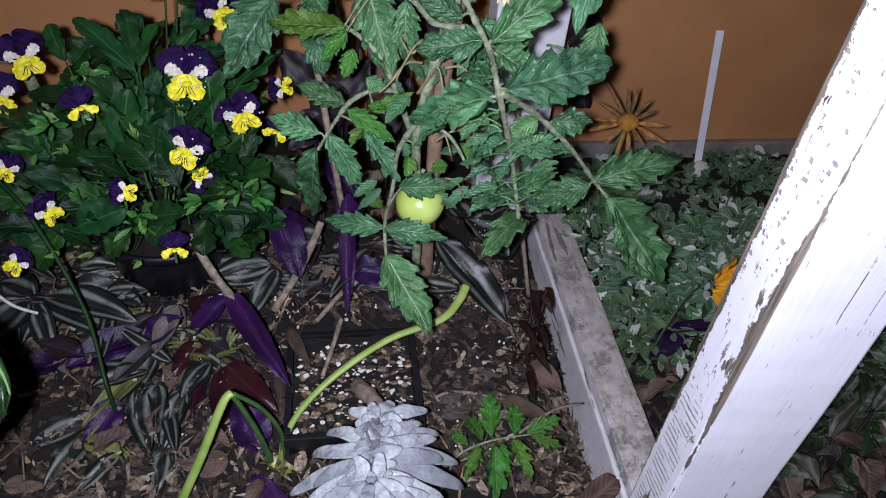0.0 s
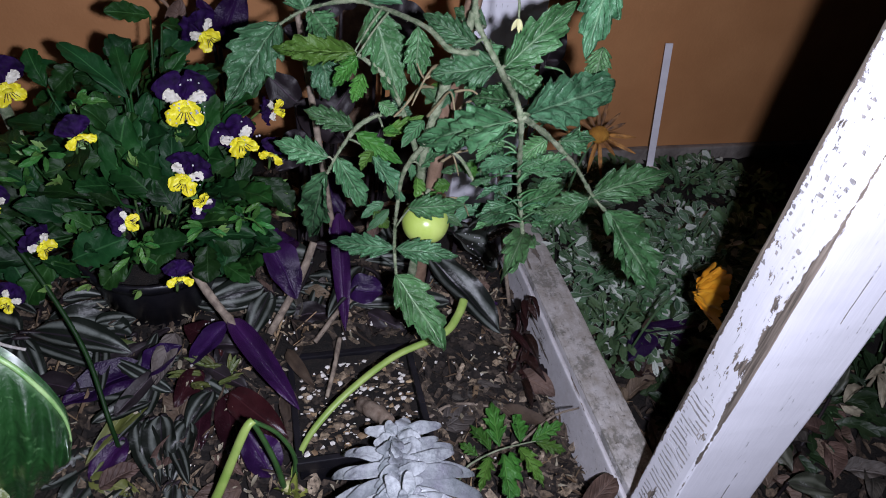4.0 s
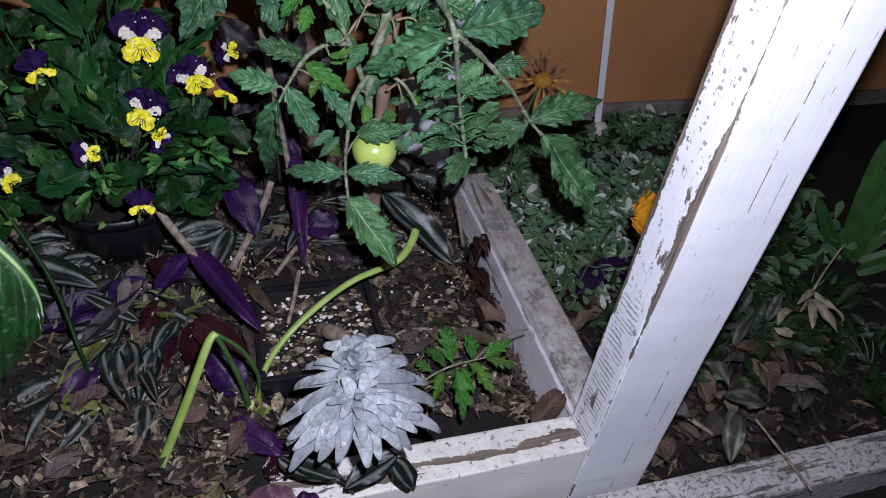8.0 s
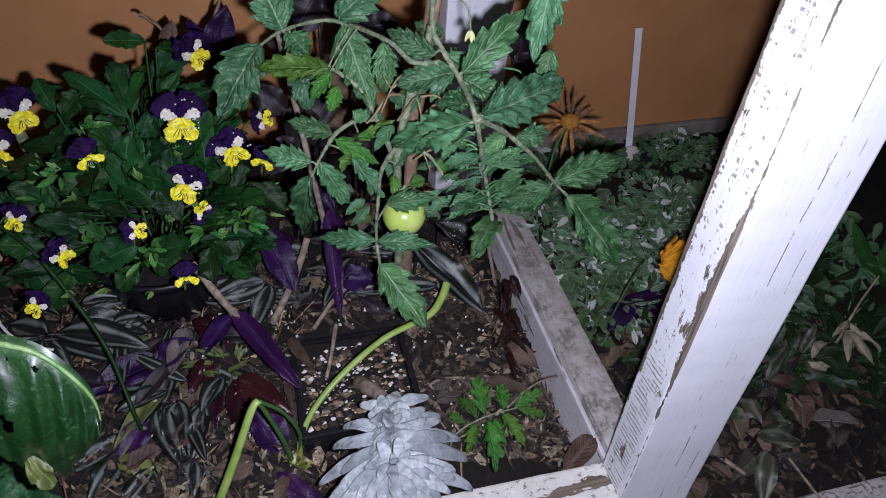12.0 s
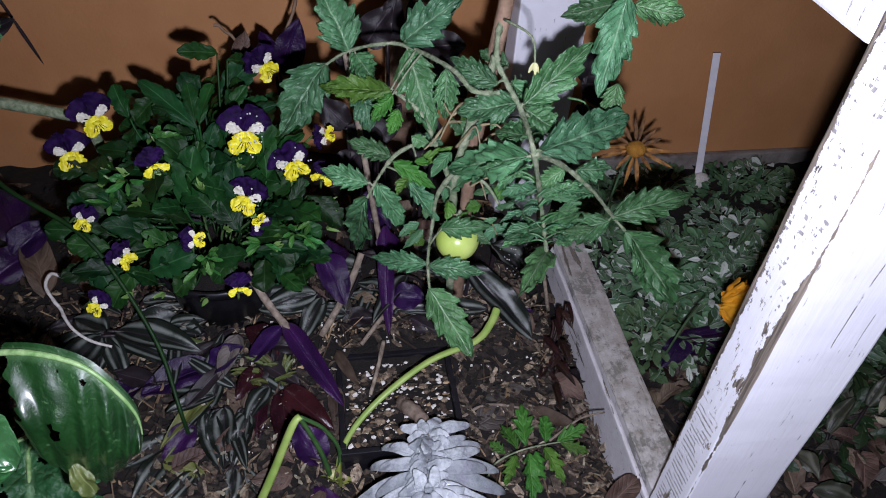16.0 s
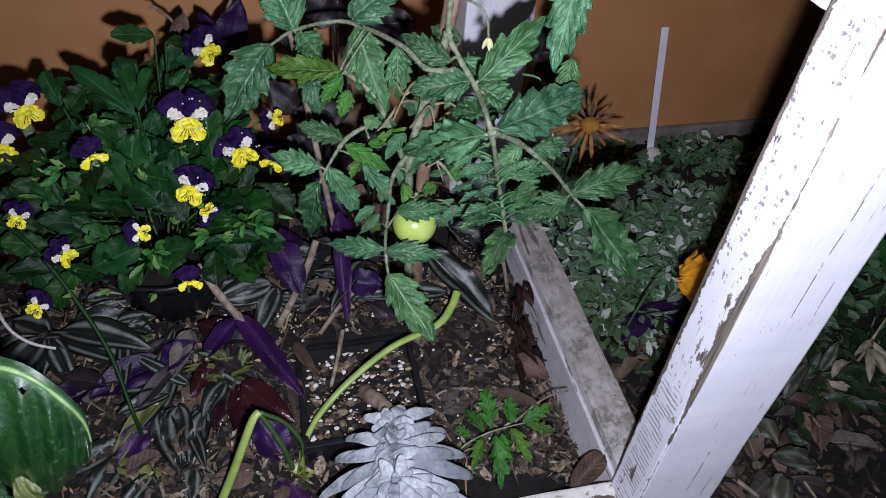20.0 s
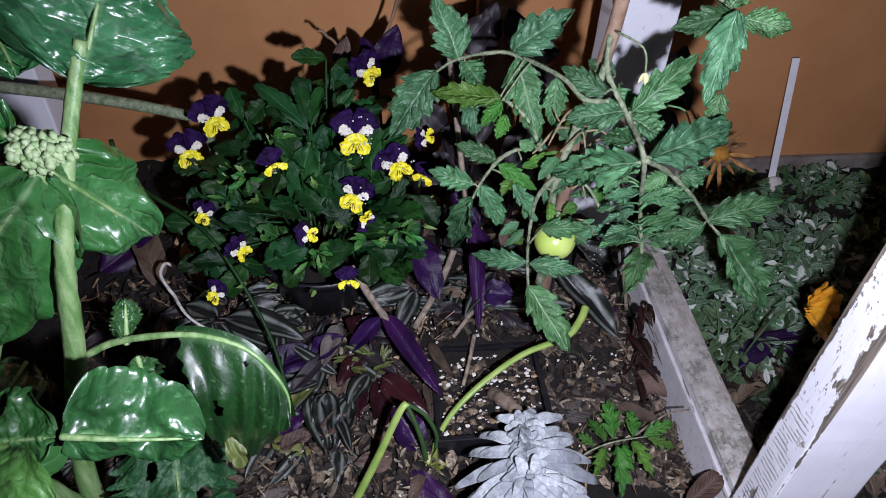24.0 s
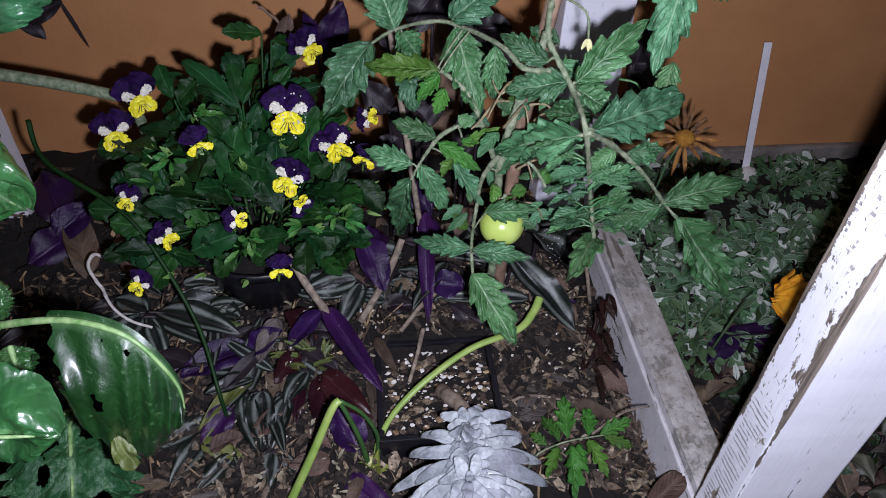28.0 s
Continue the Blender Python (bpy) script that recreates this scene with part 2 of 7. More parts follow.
def leaf_mat(name, dark, light, rib, veins=7.0, slope=0.5, rough=0.42, relief=0.5, vein=0.35, stripe=None, mottled=30.0, blotch=None, crumple=0.0, varied=0.42, bloom=0.35, groove_shade=0.0, shine=0.36):
    """A leaf blade: two greens in soft patches, a pale rib and side veins that stand out of the relief."""
    m, nt, bs = graph(name)
    uv = node(nt, "ShaderNodeSeparateXYZ", ((0, nt.nodes.new("ShaderNodeTexCoord").outputs["UV"]),)).outputs
    a = math_node(nt, "MULTIPLY", math_node(nt, "ABSOLUTE", math_node(nt, "SUBTRACT", uv[0], 0.5)), 2.0)
    wob = math_node(nt, "MULTIPLY", fuzz(nt, 110.0, 3.0), 0.17)
    ph = math_node(nt, "MULTIPLY", math_node(nt, "ADD", math_node(nt, "SUBTRACT", uv[1], math_node(nt, "MULTIPLY", a, slope * 0.45)), wob), veins)
    fr = math_node(nt, "PINGPONG", ph, 0.5)
    lat = math_node(nt, "SUBTRACT", 1.0, math_node(nt, "MULTIPLY", fr, 4.5), clamp=True)
    mid = math_node(nt, "SUBTRACT", 1.0, math_node(nt, "MULTIPLY", a, 13.0), clamp=True)
    f = fuzz(nt, mottled)
    c = ramp(nt, f, [(0.3, dark), (0.7, light)])
    # Colour darkens towards the side veins, standing in for shade in the grooves.
    if groove_shade:
        c = mix(nt, math_node(nt, "MULTIPLY", math_node(nt, "SUBTRACT", 1.0, math_node(nt, "MULTIPLY", fr, 2.4), clamp=True), groove_shade), c, tuple(0.55 * v for v in dark))
    if stripe:
        band = math_node(nt, "SUBTRACT", 1.0, math_node(nt, "MULTIPLY", math_node(nt, "ABSOLUTE", math_node(nt, "SUBTRACT", a, 0.50)), 4.4), clamp=True)
        band = math_node(nt, "MULTIPLY", band, ramp(nt, fuzz(nt, 60.0, stretch=(1, 1, 1)), [(0.3, (0.3, 0.3, 0.3)), (0.6, (1, 1, 1))]))
        c = mix(nt, math_node(nt, "MULTIPLY", band, 1.6, clamp=True), c, stripe)
    if crumple:
        c = mix(nt, math_node(nt, "MULTIPLY", ramp(nt, fuzz(nt, 22.0, 6.0), [(0.42, (0, 0, 0)), (0.72, (1, 1, 1))]), bloom), c, (0.075, 0.21, 0.10))
        c = mix(nt, math_node(nt, "MULTIPLY", ramp(nt, fuzz(nt, 150.0, 4.0), [(0.62, (0, 0, 0)), (0.70, (1, 1, 1))]), 0.35), c, (0.13, 0.33, 0.13))
    if blotch:
        pale = math_node(nt, "GREATER_THAN", nt.nodes.new("ShaderNodeNewGeometry").outputs["Random Per Island"], 0.80)
        rim = math_node(nt, "GREATER_THAN", math_node(nt, "ADD", a, math_node(nt, "MULTIPLY", fuzz(nt, 200.0), 0.5)), 1.02)
        c = mix(nt, math_node(nt, "MAXIMUM", math_node(nt, "MULTIPLY", pale, 0.85), math_node(nt, "MULTIPLY", rim, 0.34)), c, blotch)
    c = mix(nt, math_node(nt, "MAXIMUM", math_node(nt, "MULTIPLY", mid, 0.85), math_node(nt, "MULTIPLY", lat, vein)), c, rib)
    hsv = node(nt, "ShaderNodeHueSaturation", (("Color", c),))
    info = nt.nodes.new("ShaderNodeObjectInfo").outputs["Random"]
    nt.links.new(math_node(nt, "ADD", math_node(nt, "MULTIPLY", math_node(nt, "FRACT", math_node(nt, "MULTIPLY", info, 7.3)), 0.045), 0.472), hsv.inputs["Hue"])
    nt.links.new(math_node(nt, "ADD", math_node(nt, "MULTIPLY", info, varied), 0.81 - varied / 2), hsv.inputs["Value"])
    nt.links.new(hsv.outputs[0], bs.inputs["Base Color"])
    bs.inputs["Roughness"].default_value = rough
    bs.inputs["Specular IOR Level"].default_value = shine
    height = math_node(nt, "ADD", math_node(nt, "MULTIPLY", math_node(nt, "MAXIMUM", math_node(nt, "MULTIPLY", lat, min(1.0, vein * 6.0) * (0.8 if groove_shade else 1.0)), mid), -0.7), math_node(nt, "MULTIPLY", fuzz(nt, 420.0, 3.0), 0.35 if crumple else 0.8))
    if crumple:
        bs.inputs["Specular IOR Level"].default_value = 0.3
        bs.inputs["Coat Weight"].default_value = 1.0
        bs.inputs["Coat Roughness"].default_value = 0.27
        bs.inputs["Coat IOR"].default_value = 1.6
        height = math_node(nt, "ADD", height, math_node(nt, "ADD", math_node(nt, "MULTIPLY", fuzz(nt, crumple, 2.0), 3.0), math_node(nt, "MULTIPLY", fuzz(nt, 95.0, 2.0), 1.0)))
    bump(nt, bs, height, relief, 0.0012)
    return m


def painted_wood(name, grain, bare_share=0.42, paint=(0.90, 0.895, 0.965), wood=(0.19, 0.15, 0.12), dirt=0.0, top=None, band=None, crazed=0.0, lichen=0.0):
    """White paint that flakes along the grain from grey weathered wood."""
    m, nt, bs = graph(name)
    st = [46.0, 46.0, 46.0]
    st[grain] = 5.0
    flakes = fuzz(nt, 1.6, 8.0, 0.72, tuple(st))
    st2 = [260.0, 260.0, 260.0]
    st2[grain] = 7.0
    lines = fuzz(nt, 1.0, 4.0, 0.6, tuple(st2))
    mask = ramp(nt, flakes, [(bare_share - 0.07, (1, 1, 1)), (bare_share - 0.05, (0, 0, 0))])
    mask = math_node(nt, "MAXIMUM", mask, ramp(nt, lines, [(0.25, (1, 1, 1)), (0.28, (0, 0, 0))]))
    upper = 1.0
    if top is not None:
        height_at = node(nt, "ShaderNodeSeparateXYZ", ((0, nt.nodes.new("ShaderNodeTexCoord").outputs["Object"]),)).outputs[2]
        upper = math_node(nt, "GREATER_THAN", math_node(nt, "ADD", height_at, math_node(nt, "MULTIPLY", fuzz(nt, 60.0), 0.004)), top)
        mask = math_node(nt, "MULTIPLY", mask, math_node(nt, "ADD", math_node(nt, "MULTIPLY", upper, 0.9), 0.1))
    if crazed:
        chips_off = ramp(nt, fuzz(nt, 170.0, 6.0, 0.75), [(crazed - 0.02, (0.8, 0.8, 0.8)), (crazed + 0.01, (0, 0, 0))])
        mask = math_node(nt, "MAXIMUM", mask, math_node(nt, "MULTIPLY", chips_off, upper))
    if band is not None:
        run = node(nt, "ShaderNodeSeparateXYZ", ((0, nt.nodes.new("ShaderNodeTexCoord").outputs["Object"]),)).outputs[1]
        drift = math_node(nt, "MULTIPLY", math_node(nt, "SUBTRACT", fuzz(nt, 1.0, 5.0, 0.65, (11.0, 40.0, 40.0)), 0.5), 0.040)
        broad = math_node(nt, "MULTIPLY", fuzz(nt, 1.0, 4.0, 0.6, (34.0, 9.0, 9.0)), 0.0095)
        strip = math_node(nt, "LESS_THAN", math_node(nt, "ABSOLUTE", math_node(nt, "SUBTRACT", math_node(nt, "ADD", run, drift), band)), math_node(nt, "SUBTRACT", broad, 0.001))
        mask = math_node(nt, "MAXIMUM", mask, math_node(nt, "MULTIPLY", strip, upper))
    fleck = ramp(nt, fuzz(nt, 1.0, 5.0, 0.7, tuple(60.0 if i == grain else 330.0 for i in range(3))), [(0.31, (0.6, 0.6, 0.6)), (0.36, (0, 0, 0))])
    mask = math_node(nt, "MAXIMUM", mask, fleck)
    grainy = ramp(nt, fuzz(nt, 1.0, 6.0, 0.7, tuple(st2)), [(0.3, tuple(0.45 * x for x in wood)), (0.7, tuple(1.35 * x for x in wood))])
    tone = ramp(nt, fuzz(nt, 14.0, 6.0), [(0.3, tuple(x * 0.9 for x in paint)), (0.65, paint)])
    if dirt:
        patches = math_node(nt, "MULTIPLY", ramp(nt, fuzz(nt, 38.0, 8.0, 0.75), [(0.36, (0.25, 0.25, 0.25)), (0.62, (1, 1, 1))]), dirt)
        tone = mix(nt, math_node(nt, "MULTIPLY", patches, upper), tone, (0.30, 0.26, 0.21))
    if lichen:
        grown = math_node(nt, "ADD", fuzz(nt, 13.0, 3.0), math_node(nt, "MULTIPLY", fuzz(nt, 150.0, 5.0, 0.75), 0.75))
        mould = ramp(nt, grown, [(0.90, (0, 0, 0)), (1.0, (1, 1, 1))])
        tone = mix(nt, math_node(nt, "MULTIPLY", mould, lichen), tone, (0.13, 0.13, 0.105))
        worn = ramp(nt, fuzz(nt, 1.0, 5.0, 0.7, (120.0, 40.0, 40.0)), [(0.58, (0, 0, 0)), (0.66, (1, 1, 1))])
        tone = mix(nt, math_node(nt, "MULTIPLY", worn, 0.7), tone, (0.66, 0.63, 0.60))
    nt.links.new(mix(nt, mask, tone, grainy), bs.inputs["Base Color"])
    bs.inputs["Roughness"].default_value = 0.62
    h = math_node(nt, "ADD", math_node(nt, "MULTIPLY", mask, -1.0), math_node(nt, "MULTIPLY", lines, 0.2))
    bump(nt, bs, h, 0.7, 0.0012)
    return m


def post_paint(name, paint=(0.90, 0.895, 0.965), wood=(0.20, 0.165, 0.135)):
    """The front post: paint gone from its corner and far edge, saw marks across its side, cracks down its front."""
    m, nt, bs = graph(name)
    x, y, z = node(nt, "ShaderNodeSeparateXYZ", ((0, nt.nodes.new("ShaderNodeTexCoord").outputs["Object"]),)).outputs
    side = math_node(nt, "LESS_THAN", x, 0.0026)
    front = math_node(nt, "SUBTRACT", 1.0, side)
    chew = fuzz(nt, 1.0, 6.0, 0.75, (90.0, 90.0, 42.0))
    # the corner towards the open side, with one long bare patch
    rise = math_node(nt, "SUBTRACT", 1.0, math_node(nt, "MULTIPLY", math_node(nt, "ABSOLUTE", math_node(nt, "SUBTRACT", z, 0.335)), 10.0), clamp=True)
    patch = math_node(nt, "MULTIPLY", math_node(nt, "MULTIPLY", rise, math_node(nt, "ADD", math_node(nt, "MULTIPLY", side, 0.92), 0.08)), math_node(nt, "MULTIPLY", chew, 0.0165))
    reach = math_node(nt, "ADD", math_node(nt, "MULTIPLY", math_node(nt, "SUBTRACT", chew, 0.38), 0.0085), patch)
    off = math_node(nt, "MAXIMUM", math_node(nt, "ABSOLUTE", x), math_node(nt, "ABSOLUTE", y))
    mask = math_node(nt, "LESS_THAN", off, reach)
    # the far edge, bare and ragged
    ragged = math_node(nt, "MULTIPLY", fuzz(nt, 1.0, 6.0, 0.8, (60.0, 60.0, 70.0)), 0.013)
    low = math_node(nt, "MULTIPLY", math_node(nt, "LESS_THAN", z, 0.21), 0.0035)
    far = math_node(nt, "GREATER_THAN", math_node(nt, "SUBTRACT", math_node(nt, "ADD", y, ragged), low), 0.0445)
    mask = math_node(nt, "MAXIMUM", mask, math_node(nt, "MULTIPLY", far, side))
    # chips beside the far edge and near the foot
    blot = fuzz(nt, 1.0, 6.0, 0.72, (75.0, 75.0, 26.0))
    zone = math_node(nt, "ADD", math_node(nt, "SUBTRACT", 1.0, math_node(nt, "MULTIPLY", math_node(nt, "ABSOLUTE", math_node(nt, "SUBTRACT", z, 0.30)), 9.0), clamp=True),
                     math_node(nt, "SUBTRACT", 1.0, math_node(nt, "MULTIPLY", math_node(nt, "ABSOLUTE", math_node(nt, "SUBTRACT", z, 0.10)), 18.0), clamp=True))
    chips = math_node(nt, "GREATER_THAN", math_node(nt, "ADD", blot, math_node(nt, "MULTIPLY", zone, 0.09)), 0.635)
    mask = math_node(nt, "MAXIMUM", mask, math_node(nt, "MULTIPLY", chips, side))
    # saw marks: short strokes across the side, close together low down
    beat = math_node(nt, "PINGPONG", math_node(nt, "ADD", math_node(nt, "MULTIPLY", z, 178.0), math_node(nt, "ADD", math_node(nt, "MULTIPLY", fuzz(nt, 26.0, 3.0), 1.5), math_node(nt, "MULTIPLY", y, 22.0))), 0.5)
    lower = math_node(nt, "LESS_THAN", math_node(nt, "ADD", z, math_node(nt, "MULTIPLY", fuzz(nt, 50.0), 0.05)), 0.275)
    upper = math_node(nt, "GREATER_THAN", math_node(nt, "ADD", z, math_node(nt, "MULTIPLY", fuzz(nt, 50.0), 0.08)), 0.42)
    thick = math_node(nt, "MULTIPLY", fuzz(nt, 140.0, 3.0), math_node(nt, "ADD", math_node(nt, "MULTIPLY", lower, 0.10), 0.20))
    runs = ramp(nt, fuzz(nt, 1.0, 3.0, 0.6, (40.0, 26.0, 60.0)), [(0.42, (0, 0, 0)), (0.48, (1, 1, 1))])
    inner = math_node(nt, "MULTIPLY", math_node(nt, "GREATER_THAN", y, 0.009), math_node(nt, "LESS_THAN", y, 0.036))
    sparse = ramp(nt, fuzz(nt, 1.0, 3.0, 0.6, (150.0, 150.0, 75.0)), [(0.59, (0, 0, 0)), (0.61, (1, 1, 1))])
    tick = math_node(nt, "MULTIPLY", math_node(nt, "LESS_THAN", beat, thick), math_node(nt, "MULTIPLY", runs, math_node(nt, "MULTIPLY", inner, lower)))
    tick = math_node(nt, "MAXIMUM", tick, math_node(nt, "MULTIPLY", math_node(nt, "MULTIPLY", sparse, math_node(nt, "LESS_THAN", beat, 0.26)), math_node(nt, "MULTIPLY", math_node(nt, "GREATER_THAN", y, 0.006), upper)))
    mask = math_node(nt, "MAXIMUM", mask, math_node(nt, "MULTIPLY", math_node(nt, "MULTIPLY", tick, 0.72), side))
    # cracks down the front
    wander = math_node(nt, "MULTIPLY", math_node(nt, "SUBTRACT", fuzz(nt, 1.0, 3.0, 0.5, (1.0, 1.0, 6.0)), 0.5), 0.012)
    for place, width, cover in ((0.048, 0.00045, 0.52), (0.067, 0.00032, 0.56)):
        line = math_node(nt, "LESS_THAN", math_node(nt, "ABSOLUTE", math_node(nt, "SUBTRACT", math_node(nt, "ADD", x, wander), place)), math_node(nt, "MULTIPLY", fuzz(nt, 1.0, 4.0, 0.7, (9.0, 9.0, 120.0)), 2 * width))
        broken = ramp(nt, fuzz(nt, 1.0, 5.0, 0.65, (3.0 + 90 * place, 3.0, 24.0)), [(cover - 0.02, (0, 0, 0)), (cover + 0.02, (1, 1, 1))])
        mask = math_node(nt, "MAXIMUM", mask, math_node(nt, "MULTIPLY", math_node(nt, "MULTIPLY", line, broken), front))
    scratch = ramp(nt, fuzz(nt, 1.0, 5.0, 0.7, (330.0, 330.0, 34.0)), [(0.29, (0.75, 0.75, 0.75)), (0.34, (0, 0, 0))])
    mask = math_node(nt, "MAXIMUM", mask, scratch)
    lines = fuzz(nt, 1.0, 6.0, 0.7, (260.0, 260.0, 7.0))
    grainy = ramp(nt, lines, [(0.38, tuple(0.25 * c for c in wood)), (0.62, tuple(1.7 * c for c in wood))])
    tone = ramp(nt, fuzz(nt, 14.0, 6.0), [(0.3, tuple(0.9 * c for c in paint)), (0.65, paint)])
    nt.links.new(mix(nt, mask, tone, grainy), bs.inputs["Base Color"])
    bs.inputs["Roughness"].default_value = 0.62
    brush = fuzz(nt, 1.0, 4.0, 0.65, (190.0, 190.0, 16.0))
    bump(nt, bs, math_node(nt, "ADD", math_node(nt, "MULTIPLY", mask, -1.0), math_node(nt, "MULTIPLY", brush, 0.35)), 0.7, 0.0012)
    return m


def chalky(name):
    """Succulent skin: grey-green under a rubbed white bloom, tinged with lilac, with faint wet spots."""
    m, nt, bs = graph(name)
    skin = ramp(nt, fuzz(nt, 45.0, 4.0), [(0.35, (0.115, 0.14, 0.145)), (0.65, (0.17, 0.165, 0.21))])
    rubbed = ramp(nt, math_node(nt, "ADD", math_node(nt, "MULTIPLY", fuzz(nt, 70.0, 5.0, 0.7), 0.7), math_node(nt, "MULTIPLY", fuzz(nt, 420.0, 3.0), 0.3)), [(0.36, (0.12, 0.12, 0.12)), (0.56, (1, 1, 1))])
    # Bloom share differs leaf by leaf, standing in for grey shade between them.
    value = math_node(nt, "ADD", math_node(nt, "MULTIPLY", nt.nodes.new("ShaderNodeObjectInfo").outputs["Random"], 0.70), 0.30)
    c = mix(nt, math_node(nt, "MULTIPLY", rubbed, value), skin, (0.475, 0.505, 0.525))
    nt.links.new(c, bs.inputs["Base Color"])
    wet = ramp(nt, fuzz(nt, 110.0, 3.0), [(0.60, (0.62, 0.62, 0.62)), (0.68, (0.22, 0.22, 0.22))])
    nt.links.new(wet, bs.inputs["Roughness"])
    bump(nt, bs, math_node(nt, "ADD", fuzz(nt, 130.0, 3.0), math_node(nt, "MULTIPLY", fuzz(nt, 520.0, 3.0), 0.4)), 0.8, 0.0012)
    return m


